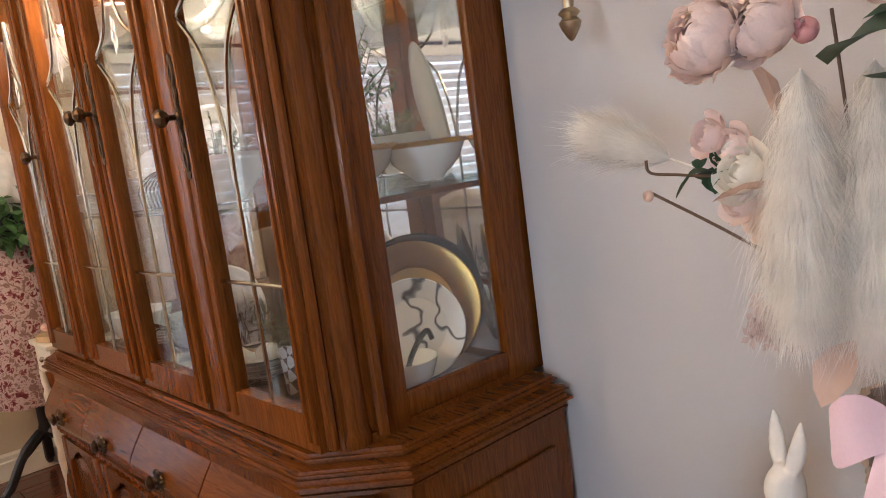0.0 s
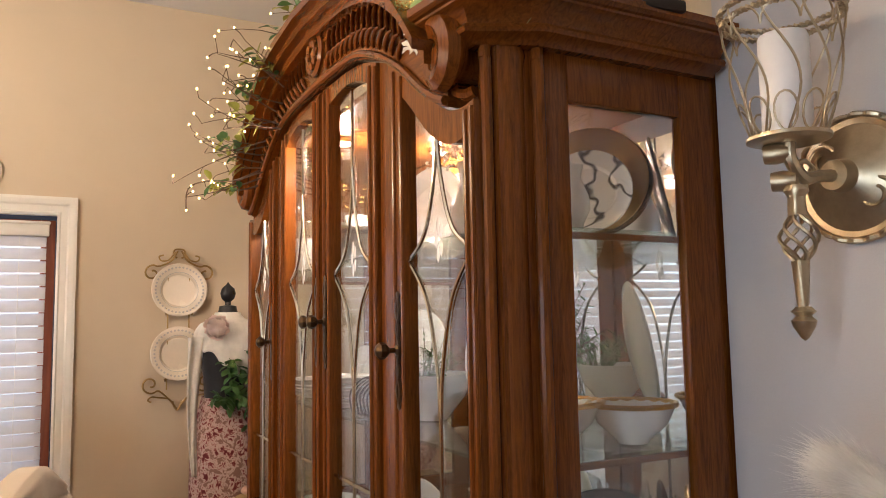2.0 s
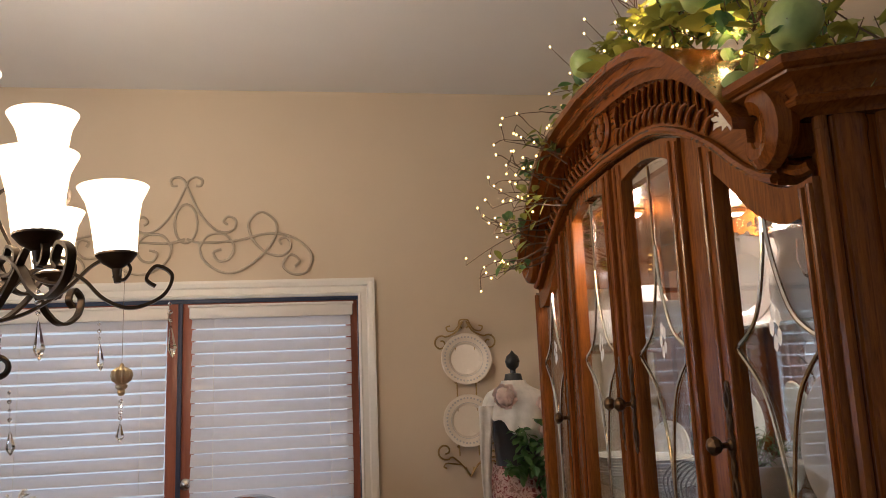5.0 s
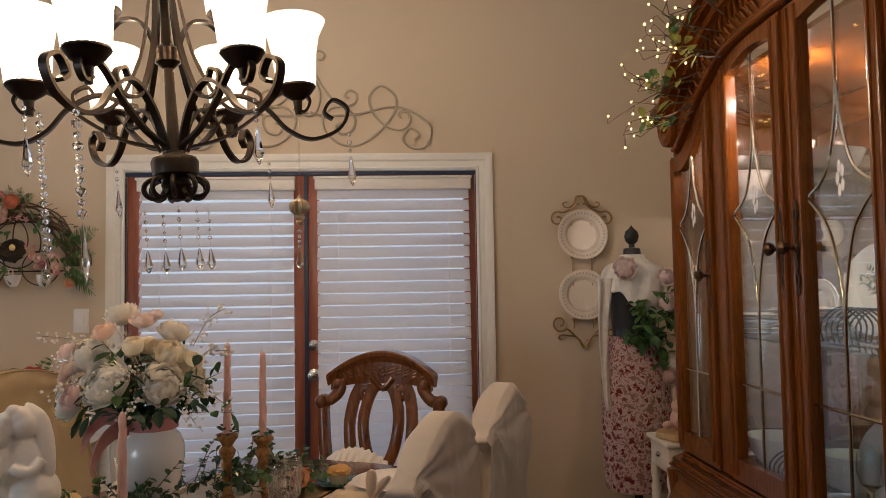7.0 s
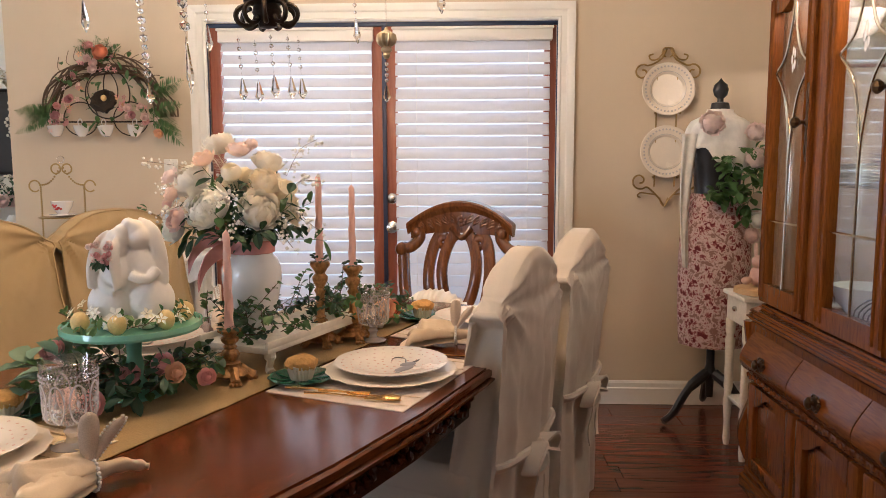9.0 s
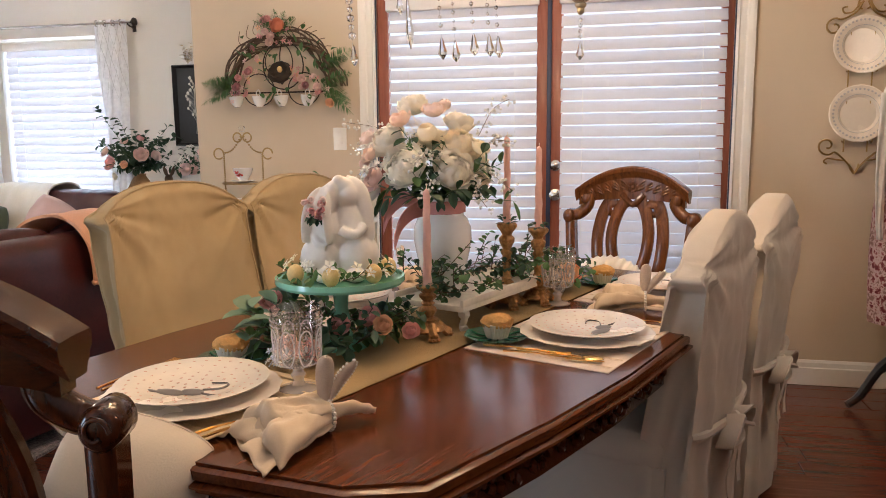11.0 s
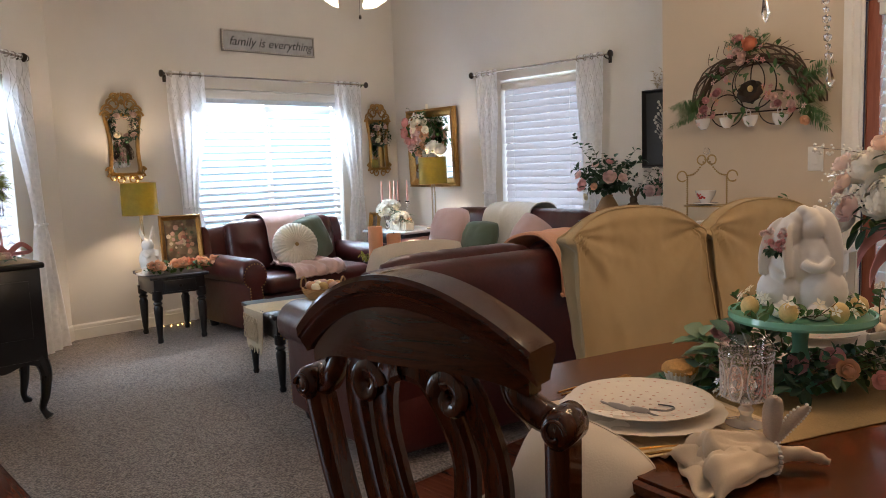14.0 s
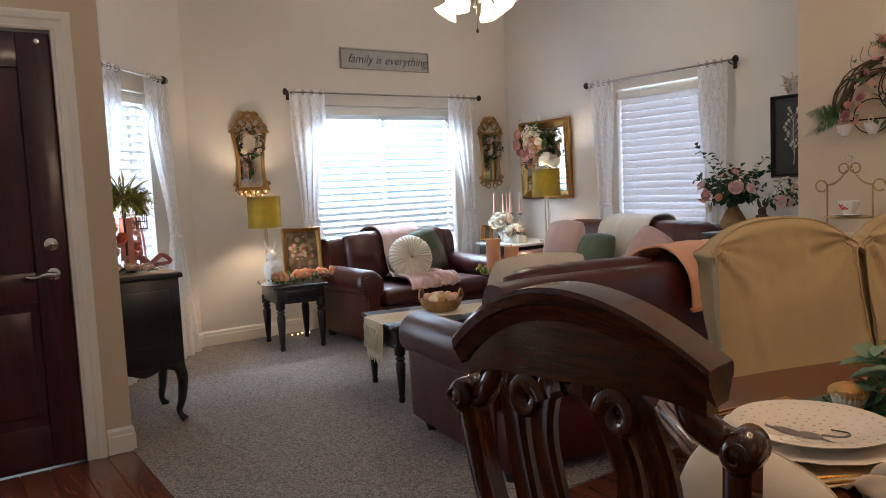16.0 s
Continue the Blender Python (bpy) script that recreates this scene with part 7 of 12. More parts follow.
    for k in range(3):
        mk = Matrix.Rotation(radians(120 * k - 74), 4, "Z")
        if upper is None:
            bm = BM()
            pts = smooth_path([(0.02, 0, 0.33), (0.06, 0, 0.42), (0.12, 0, 0.435), (0.17, 0, 0.40), (0.215, 0, 0.41), (0.225, 0, 0.445), (0.20, 0, 0.455), (0.19, 0, 0.435)], 6)
            ribbon(bm, pts, [(-0.004, -0.008), (0.004, -0.008), (0.004, 0.008), (-0.004, 0.008)], up=(0, 1, 0))
            lathe(bm, [(0.008, 0.20), (0.012, 0.235), (0.034, 0.25), (0.048, 0.268), (0.046, 0.276), (0.001, 0.276)], (0.17, 0, 0.20), 20)
            upper = part("arm", bm, IRON, t, at=mk)
        else:
            again("arm", upper, t, mk)
        again("shade", shade_ob, t, mk @ Matrix.Translation((-0.13, 0, 0.212)))
    # crystals: a bead chain and a cut prism below each arm's outer curl and under the hub
    def strand(p, top, tip, long, r, bead):
        chain = BM()
        tube(chain, [(p[0], p[1], top), (p[0], p[1], tip + long)], 0.0007, 4)
        n = max(2, int((top - tip - long) / 0.020))
        for j in range(n):
            blob(chain, (p[0], p[1], top - 0.012 - 0.020 * j), bead * (1 if j % 2 else 0.75), 1)
        c = part("bead_chain", chain, CRYSTAL, t)
        bm = BM()
        crystal_drop(bm, (p[0], p[1], tip), long, r)
        part("prism", bm, CRYSTAL, c)
    for k in range(6):
        a = radians(60 * k + 16 - 8)
        strand((0.415 * math.cos(a), 0.415 * math.sin(a)), 0.135, -0.005, 0.075, 0.011, 0.0065)
    a = radians(-94)
    strand((0.46 * math.cos(a), 0.46 * math.sin(a)), 0.10, -0.21, 0.10, 0.008, 0.010)
    strand((-0.269, -0.081), 0.20, -0.182, 0.05, 0.011, 0.010)
    for px, py in ((-0.062, -0.045), (-0.045, 0.03), (0.015, -0.05), (0.045, -0.01), (0.06, 0.035)):
        strand((px, py), -0.035, -0.185, 0.052, 0.0115, 0.0055)
    bm = BM()
    tube(bm, [(0, 0, 0.65), (0.004, 0, H - 1.60)], 0.007, 6)
    part("chain", bm, IRON, t)
    bm = BM()
    lathe(bm, [(0.001, 1.42), (0.03, 1.425), (0.065, 1.45), (0.07, H - 1.605), (0.001, H - 1.604)], segs=20)
    part("canopy", bm, IRON, t)
    for k in range(6):
        p = m @ Matrix.Rotation(radians(60 * k + 16), 4, "Z") @ Vector((0.30, 0, 0.432))
        bulb("chandelier_bulb", p, 8.6, WARM, 0.04)
    for k in range(3):
        bulb("chandelier_bulb", m @ Matrix.Rotation(radians(120 * k - 74), 4, "Z") @ Vector((0.17, 0, 0.644)), 5.2, WARM, 0.04)


chandelier()
# pendant ornament that hangs behind the chandelier
t = thing("hanging_ornament", (0.143, 2.405, 1.425), "pierced gold ornament with a crystal, hung on a thread", "ornament")
bm = BM()
lathe(bm, [(0.001, 0.141), (0.012, 0.143), (0.021, 0.151), (0.0245, 0.163), (0.022, 0.176), (0.012, 0.184), (0.006, 0.186), (0.004, 0.193), (0.001, 0.195)], segs=80, wave=lambda a, z: 1 + 0.14 * math.cos(10 * a) * (1 if z < 0.183 else 0))
lathe(bm, [(0.001, 0.112), (0.006, 0.114), (0.010, 0.122), (0.008, 0.128), (0.014, 0.133), (0.015, 0.139), (0.010, 0.143)], segs=24)
part("ball", bm, CHAMPAGNE, t)
bm = BM()
tube(bm, [(0, 0, 0.19), (0, 0, 0.62)], 0.0007, 4)
part("thread", bm, STEEL, t)
bm = BM()
tube(bm, [(0, 0, 0.117), (0, 0, 0.045)], 0.0007, 4)
for i in range(4):
    blob(bm, (0, 0, 0.10 - 0.014 * i), 0.006, 1)
beads = part("bead_chain", bm, CRYSTAL, t)
bm = BM()
crystal_drop(bm, (0, 0, 0.0), 0.045, 0.011)
part("crystal", bm, CRYSTAL, beads)


# ---- on the north wall ----
def flat_curl(bm, pts, r, y, n=6):
    tube(bm, [(x, y, z) for x, _, z in smooth_path([(x, 0, z) for x, z in pts], n)], r, 6)


def curl(cx, cz, r, start, turns, sign=1, n=14, shrink=0.75):
    return [(cx + r * (1 - shrink * i / n) * math.cos(start + sign * turns * 2 * math.pi * i / n), cz + r * (1 - shrink * i / n) * math.sin(start + sign * turns * 2 * math.pi * i / n)) for i in range(n + 1)]


t = thing("wall_scroll", (-0.057, 4.245, 2.091), "beige scrolled metal wall ornament over the doors", "wall ornament")
BEIGE_METAL = plain("beige_painted_metal", (0.44, 0.37, 0.27), 0.5, 0.3, vary=0.1)
bm = BM()
for s in (-1, 1):
    for path in ([(0.0, 0.47), (0.06, 0.337), (0.124, 0.254), (0.187, 0.222), (0.236, 0.24), (0.244, 0.286), (0.207, 0.305), (0.185, 0.28), (0.204, 0.263)],
                 [(0.0, 0.46), (0.011, 0.495), (0.045, 0.513), (0.077, 0.497), (0.07, 0.468), (0.047, 0.468)],
                 [(0.005, 0.19), (0.081, 0.171), (0.25, 0.18), (0.406, 0.215), (0.534, 0.191), (0.623, 0.107), (0.60, 0.014), (0.529, 0.002), (0.48, 0.048), (0.516, 0.103), (0.564, 0.073), (0.539, 0.043)],
                 [(0.066, 0.171), (0.084, 0.089), (0.163, 0.024), (0.255, 0.02), (0.361, 0.089), (0.438, 0.19), (0.444, 0.275), (0.371, 0.328), (0.31, 0.273), (0.328, 0.189), (0.392, 0.119), (0.471, 0.098), (0.518, 0.14), (0.502, 0.191), (0.462, 0.182), (0.473, 0.157)],
                 [(0.067, 0.146), (0.11, 0.208), (0.187, 0.213), (0.235, 0.155), (0.214, 0.089), (0.161, 0.076), (0.137, 0.119), (0.174, 0.135)]):
        flat_curl(bm, [(s * x, z) for x, z in path], 0.0065, 0)
flat_curl(bm, [(0.055 * math.sin(a), 0.27 + 0.10 * math.cos(a)) for a in span(0, 6.283, 14)], 0.0065, 0)
part("scrollwork", bm, BEIGE_METAL, t)


EMBOSS = plain("grey_embossed_glaze", (0.52, 0.49, 0.46), 0.3)


def plate_rack():
    t = thing("plate_rack", (1.345, 4.24, 1.045), "bronze wire wall rack holding two plates", "plate rack")
    bm = BM()
    for s in (-1, 1):
        flat_curl(bm, [(0.0, 0.79), (s * 0.022, 0.785), (s * 0.028, 0.76), (s * 0.01, 0.745)], 0.004, 0)
        flat_curl(bm, [(s * 0.01, 0.78), (s * 0.035, 0.735), (s * 0.07, 0.712)] + [(s * x, z) for x, z in curl(0.125, 0.668, 0.042, 2.2, 1.15, -1)], 0.0045, -0.012)
        flat_curl(bm, [(s * 0.02, 0.775), (s * 0.05, 0.735), (s * 0.085, 0.73), (s * 0.095, 0.75), (s * 0.075, 0.757)], 0.004, -0.01)
        flat_curl(bm, [(0.0, 0.0), (s * 0.03, 0.045), (s * 0.07, 0.085)] + [(s * x, z) for x, z in curl(0.125, 0.13, 0.046, 3.9, 1.15, 1)], 0.0045, -0.012)
        flat_curl(bm, [(s * 0.045, 0.06), (s * 0.085, 0.065), (s * 0.12, 0.07), (s * 0.135, 0.055), (s * 0.12, 0.045)], 0.004, -0.012)
        flat_curl(bm, [(0.0, 0.0), (s * 0.015, 0.02), (s * 0.02, 0.045)], 0.004, 0)
        for z in (0.47, 0.15):
            tube(bm, smooth_path([(s * 0.06, 0, z), (s * 0.06, -0.03, z - 0.005), (s * 0.06, -0.035, z + 0.025)], 4), 0.0035, 6)
        tube(bm, [(s * 0.05, 0, 0.10), (s * 0.05, 0, 0.70)], 0.0035, 6)
    part("wire_frame", bm, BRASS, t)
    for z in (0.585, 0.275):
        p = thing("wall_plate", Matrix.Translation((1.345, 4.225, 1.045 + z)) @ Matrix.Rotation(radians(84), 4, "X"), "white plate with embossed rim in a wall rack", "plate", "wall plates")
        bm = BM()
        lathe(bm, [(0.001, -0.012), (0.078, -0.012), (0.09, 0.0), (0.128, 0.012), (0.132, 0.014), (0.128, 0.016), (0.092, 0.008), (0.084, 0.002), (0.077, -0.007), (0.001, -0.008)], segs=48)
        part("dish", bm, PLATE_WHITE, p)
        bm = BM()
        tube(bm, [(0.089 * math.cos(0.1309 * k), 0.089 * math.sin(0.1309 * k), 0.0068) for k in range(48)], 0.0014, 5, True)
        part("glaze_line", bm, EMBOSS, p)
        bm = BM()
        for k in range(40):
            a = 2 * math.pi * k / 40
            blob(bm, (0.112 * math.cos(a), 0.112 * math.sin(a), 0.0125 + 0.002 * (k % 2)), 0.006, 1, (1, 1, 0.4))
        part("embossing", bm, EMBOSS, p)


plate_rack()


# ---- dress form ----
FLORAL, _nt, _b = material("floral_skirt_cloth", 0.85)
_v = coords(_nt)
_vo = node(_nt, "ShaderNodeTexVoronoi", Scale=26.0)
_no = node(_nt, "ShaderNodeTexNoise", Scale=34.0, Detail=4.0, Distortion=2.0)
_nt.links.new(_v, _vo.inputs["Vector"])
_nt.links.new(_v, _no.inputs["Vector"])
_mx = _nt.nodes.new("ShaderNodeMath")
_mx.operation = "MULTIPLY_ADD"
_mx.inputs[1].default_value = 0.55
_nt.links.new(_vo.outputs["Distance"], _mx.inputs[0])
_nt.links.new(_no.outputs[0], _mx.inputs[2])
_nt.links.new(ramp(_nt, _mx.outputs[0], [(0.56, (0.13, 0.012, 0.018)), (0.66, (0.27, 0.075, 0.075)), (0.72, (0.50, 0.34, 0.31)), (0.82, (0.56, 0.40, 0.37)), (0.92, (0.25, 0.13, 0.11))]), _b.inputs["Base Color"])


def dress_form():
    bm = BM()
    # torso, neck and knob as one plain form
    lathe(bm, [(0.12, 1.02), (0.105, 1.12), (0.112, 1.22), (0.135, 1.32), (0.14, 1.40), (0.115, 1.46), (0.06, 1.49), (0.045, 1.52), (0.04, 1.545), (0.015, 1.55), (0.014, 1.565), (0.03, 1.58), (0.037, 1.605), (0.03, 1.63), (0.012, 1.645), (0.001, 1.66)], segs=28, squash=0.72)
    lathe(bm, [(0.018, 0.12), (0.02, 0.2), (0.032, 0.24), (0.02, 0.28), (0.018, 0.9)], segs=14)
    for k in range(3):
        a = radians(200 + 120 * k)
        tube(bm, smooth_path([(0.02 * math.cos(a), 0.02 * math.sin(a), 0.24), (0.12 * math.cos(a), 0.12 * math.sin(a), 0.17), (0.20 * math.cos(a), 0.20 * math.sin(a), 0.06), (0.26 * math.cos(a), 0.26 * math.sin(a), 0.02)], 5), [0.026] * 5 + [0.02] * 6 + [0.017] * 5, 8)
    ob = part("dress_form", bm, BLACK_WOOD, None)
    ob.matrix_basis = Matrix.Translation((1.54, 4.02, 0))
    tagged(ob, "black dress form on a tripod stand", "mannequin")
    s = thing("skirt", (1.54, 4.02, 0), "pink floral brocade skirt on a dress form", "clothing")
    bm = BM()
    sheet(bm, 48, 14, lambda u, v: Vector(((0.132 + 0.033 * math.sin(math.pi * (0.25 + 0.6 * v)) - 0.055 * max(0, v - 0.75) * 4 * 0.6 + 0.004 * math.sin(u * 40 + v * 3)) * math.cos(u * 6.2832),
                                          (0.125 + 0.03 * math.sin(math.pi * (0.25 + 0.6 * v)) - 0.04 * max(0, v - 0.75) * 4 * 0.6) * math.sin(u * 6.2832), 0.39 + 0.73 * v)), closed=True)
    thicken(bm, 0.004)
    part("cloth", bm, FLORAL, s)
    w = thing("shawl", (1.54, 4.02, 0), "white crochet shawl draped on a dress form", "clothing")
    rnd = random.Random(2)
    girth = curve([(1.02, 0.12), (1.12, 0.105), (1.22, 0.112), (1.32, 0.135), (1.40, 0.14), (1.46, 0.115), (1.49, 0.06), (1.53, 0.044)])
    crochet = sheer("white_crochet", (0.84, 0.81, 0.75), 0.15, 0.95)
    bm = BM()

    def cape(u, v):
        a = u * 6.2832
        low = 1.285 + 0.065 * math.sin(2 * a + 0.6) + 0.012 * math.sin(11 * a)
        z = 1.515 + (low - 1.515) * v
        r = girth(z) + 0.012 + 0.007 * math.sin(15 * a + 5 * v) * v + 0.02 * v * v
        return Vector((r * math.cos(a), r * 0.74 * math.sin(a), z))
    sheet(bm, 90, 16, cape, closed=True)
    thicken(bm, 0.004)
    part("knit", bm, crochet, w, crisp=0)
    bm = BM()
    sheet(bm, 7, 24, lambda u, v: Vector((-0.155 + (u - 0.5) * (0.075 - 0.06 * v) - 0.012 * math.sin(3 * v), -0.07 - 0.008 * math.sin(u * 9 + v * 4), 1.40 - 0.63 * v)))
    thicken(bm, 0.006)
    part("tail", bm, crochet, w, crisp=0)
    f = thing("corsage", (1.54, 4.02, 0), "roses and trailing ivy pinned to a dress form", "flowers")
    lv, tw = BM(), BM()
    for k in range(20):
        z = 1.34 - 0.26 * rnd.random()
        spray(lv, tw, (rnd.uniform(-0.08, 0.12), -0.12, z), (rnd.uniform(-0.6, 1), -0.5, rnd.uniform(-0.9, 0.3)), 0.13, rnd, 8, 0.05, 0.036)
    part("foliage", lv, LEAF, f)
    part("stem_work", tw, STEM, f)
    for p, mat, sz in (((-0.075, -0.13, 1.44), SHELL_PINK, 0.048), ((0.12, -0.14, 1.28), SHELL_PINK, 0.042), ((0.12, -0.13, 1.40), SHELL_PINK, 0.038), ((0.15, -0.14, 1.00), WHITE_P, 0.035), ((0.12, -0.14, 0.93), BLUSH, 0.03)):
        put_bloom(f, "peony", mat, p, (-0.2, -1, 0.2), sz, rnd)


dress_form()


def side_table():
    t = thing("side_table", place(1.62, 3.60, 0), "small white painted side table with turned legs", "side table")
    bm = BM()
    box(bm, (0, 0, 0.70), (0.26, 0.26, 0.02), 0.005)
    part("top", bm, PAINTED, t)
    bm = BM()
    box(bm, (0, 0, 0.635), (0.23, 0.23, 0.11), 0.004)
    part("drawer_box", bm, PAINTED, t)
    bm = BM()
    blob(bm, (-0.12, 0, 0.64), 0.012, 2)
    part("knob", bm, STEEL, t)
    leg = None
    for x in (-0.1, 0.1):
        for y in (-0.1, 0.1):
            if leg is None:
                bm = BM()
                lathe(bm, [(0.012, 0), (0.016, 0.03), (0.013, 0.1), (0.02, 0.2), (0.014, 0.24), (0.02, 0.27), (0.018, 0.4), (0.022, 0.48), (0.015, 0.5), (0.021, 0.53), (0.021, 0.58)], segs=12)
                leg = part("leg", bm, PAINTED, t, at=Matrix.Translation((x, y, 0)))
            else:
                again("leg", leg, t, Matrix.Translation((x, y, 0)))
    bm = BM()
    box(bm, (0, 0, 0.225), (0.21, 0.21, 0.015), 0.004)
    part("shelf", bm, PAINTED, t)
    b = thing("wood_slice", place(1.60, 3.58, 0.711), "round slice of bark-edged wood", "wood slice")
    bm = BM()
    lathe(bm, [(0.10, 0), (0.108, 0.004), (0.106, 0.025), (0.10, 0.028), (0.001, 0.028)], segs=30, wave=lambda a, z: 1 + 0.04 * math.sin(5 * a))
    part("slab", bm, plain("pale_cut_wood", (0.50, 0.33, 0.16), 0.7, vary=0.2, grain=40), b)
    bm = BM()
    for p, r, s in (((0, 0, 0.05), 0.04, (0.9, 0.8, 1.2)), ((0, -0.01, 0.11), 0.028, (1, 0.9, 1)), ((-0.012, 0, 0.16), 0.012, (0.8, 0.5, 2.8)), ((0.012, 0, 0.158), 0.012, (0.8, 0.5, 2.6)), ((-0.04, -0.03, 0.03), 0.022, (1, 1.4, 0.8)), ((0.035, -0.03, 0.03), 0.022, (1, 1.4, 0.8))):
        blob(bm, p, r, 2, s)
    ob = fused(part("rabbit_figurine", bm, plain("pink_resin", (0.66, 0.42, 0.34), 0.5), None, crisp=0), 0.0026)
    ob.matrix_basis = place(1.58, 3.57, 0.739, -30)
    tagged(ob, "small pink rabbit figurine on a wood slice", "figurine")


side_table()


# ---- teacup wreath and the serving table below it ----
def wall_wreath():
    rnd = random.Random(12)
    t = thing("wall_wreath", (-1.50, 4.22, 1.55), "half-round grapevine wreath with flowers, ferns and hanging teacups", "wreath")
    bm = BM()
    for k in range(16):
        r = rnd.uniform(0.24, 0.30)
        y = rnd.uniform(-0.05, 0.0)
        ph = rnd.uniform(0, 6)
        tube(bm, [((r * 1.15 + 0.02 * math.sin(5 * a + ph)) * math.cos(a), y + 0.012 * math.sin(7 * a + ph), -0.06 + (r + 0.02 * math.cos(4 * a + ph)) * math.sin(a) * 1.05) for a in span(0.05, math.pi - 0.05, 24)], rnd.uniform(0.003, 0.006), 5)
    for k in range(12):
        a = rnd.uniform(0.4, 2.6)
        tube(bm, smooth_path([(0.28 * math.cos(a), -0.03, 0.26 * math.sin(a) - 0.05), (0.33 * math.cos(a + 0.2), -0.05, 0.32 * math.sin(a + 0.2) - 0.05), (0.36 * math.cos(a + 0.1), -0.06, 0.36 * math.sin(a + 0.1) - 0.04)], 4), 0.002, 4)
    part("vines", bm, TWIG, t)
    bm = BM()
    tube(bm, [(x, -0.03, -0.07) for x in span(-0.30, 0.30, 6)], 0.004, 6)
    for cx in (-0.13, 0.13):
        tube(bm, [(cx + 0.09 * math.cos(a), -0.03, -0.055 + 0.085 * math.sin(a)) for a in span(0, 6.28, 25)[:-1]], 0.003, 6, True)
    tube(bm, [(0.02 + 0.115 * math.cos(a), -0.04, 0.07 + 0.125 * math.sin(a)) for a in span(0, 6.28, 25)[:-1]], 0.0035, 6, True)
    for x in (-0.05, 0.02, 0.08):
        tube(bm, smooth_path([(0.02, -0.04, 0.195), (x, -0.075, 0.13), (x * 1.1, -0.08, 0.05), (0.02, -0.06, -0.03)], 5), 0.003, 5)
    part("wire_rack", bm, IRON, t)
    bm = BM()
    lathe(bm, [(0.02, 0.0), (0.055, 0.01), (0.065, 0.035), (0.05, 0.055), (0.035, 0.03), (0.001, 0.02)], (0.02, -0.06, 0.015), 20, Matrix.Rotation(radians(60), 4, "X"), wave=lambda a, z: 1 + 0.08 * math.sin(9 * a + z * 200))
    part("nest", bm, plain("nest_twigs", (0.03, 0.02, 0.013), 0.9, vary=0.4, grain=120, relief=0.004), t, "dark twig nest")
    bm = BM()
    blob(bm, (0.02, -0.085, 0.045), 0.014, 2, (1, 1, 1.2))
    part("egg", bm, EGG, t)
    fr = BM()
    for k in range(12):
        a = rnd.uniform(-0.25, 0.35)
        sg = rnd.choice((-1, 1))
        fern(fr, (sg * 0.24, -0.05, rnd.uniform(-0.10, 0.10)), (sg * 1.0, -0.2, rnd.uniform(-0.9, 0.6)), rnd.uniform(0.14, 0.24), rnd)
    for d in ((-0.6, -0.3, 1), (0.4, -0.3, 1), (-0.9, -0.2, 0.8), (0.9, -0.2, 0.9), (0.1, -0.4, 1)):
        fern(fr, (0.0, -0.04, 0.22), d, 0.17, rnd)
    part("fern_fronds", fr, LEAF, t)
    for k in range(70):
        if k < 18:
            p = (rnd.uniform(-0.10, 0.08), rnd.uniform(-0.09, -0.04), rnd.uniform(0.17, 0.31))
        elif k < 44:
            q = rnd.random()
            p = (-0.12 - 0.13 * q + rnd.uniform(-0.04, 0.04), rnd.uniform(-0.10, -0.04), 0.12 - 0.22 * q + rnd.uniform(-0.05, 0.05))
        else:
            q = rnd.random()
            p = (0.10 + 0.18 * q + rnd.uniform(-0.05, 0.05), rnd.uniform(-0.10, -0.04), 0.03 - 0.14 * q + rnd.uniform(-0.04, 0.04))
        big = rnd.random() < 0.35
        put_bloom(t, "rose" if big else "daisy", rnd.choice((PINK, PINK, MAUVE_PINK, PEACH, BLUSH, BLUSH)), p, (rnd.uniform(-0.5, 0.5), -1, rnd.uniform(-0.3, 0.6)), rnd.uniform(0.013, 0.021) if big else rnd.uniform(0.012, 0.019), rnd)
    put_bloom(t, "peony", CORAL, (0.02, -0.09, 0.265), (0.1, -1, 0.2), 0.032, rnd)
    lv = BM()
    for k in range(70):
        p = Vector((rnd.uniform(-0.26, 0.3), -0.06, rnd.uniform(-0.10, 0.26)))
        if p.x ** 2 + (p.z + 0.06) ** 2 < 0.36 ** 2:
            leaf(lv, p, (rnd.uniform(-1, 1), -0.5, rnd.uniform(-1, 1)), 0.05, 0.024, rnd)
    part("foliage", lv, LEAF, t)
    cup = None
    for k, x in enumerate((-0.25, -0.12, 0.01, 0.15)):
        c = thing("teacup", Matrix.Translation((-1.50 + x, 4.17, 1.405)) @ Matrix.Rotation(radians(rnd.uniform(-12, 12)), 4, "Y"), "small white china teacup hanging from a wreath", "cup", "hanging teacups")
        bm = BM()
        lathe(bm, [(0.016, 0.0), (0.018, 0.004), (0.028, 0.016), (0.036, 0.036), (0.041, 0.055), (0.039, 0.055), (0.033, 0.036), (0.02, 0.012), (0.001, 0.009)], segs=24)
        part("bowl", bm, WHITE_CERAMIC, c)
        bm = BM()
        tube(bm, smooth_path([(0.0, 0, 0.052), (0.004, 0, 0.075), (-0.006, 0, 0.09), (-0.018, 0, 0.075), (-0.012, 0, 0.055)], 4), 0.003, 6)
        part("handle", bm, WHITE_CERAMIC, c)


wall_wreath()


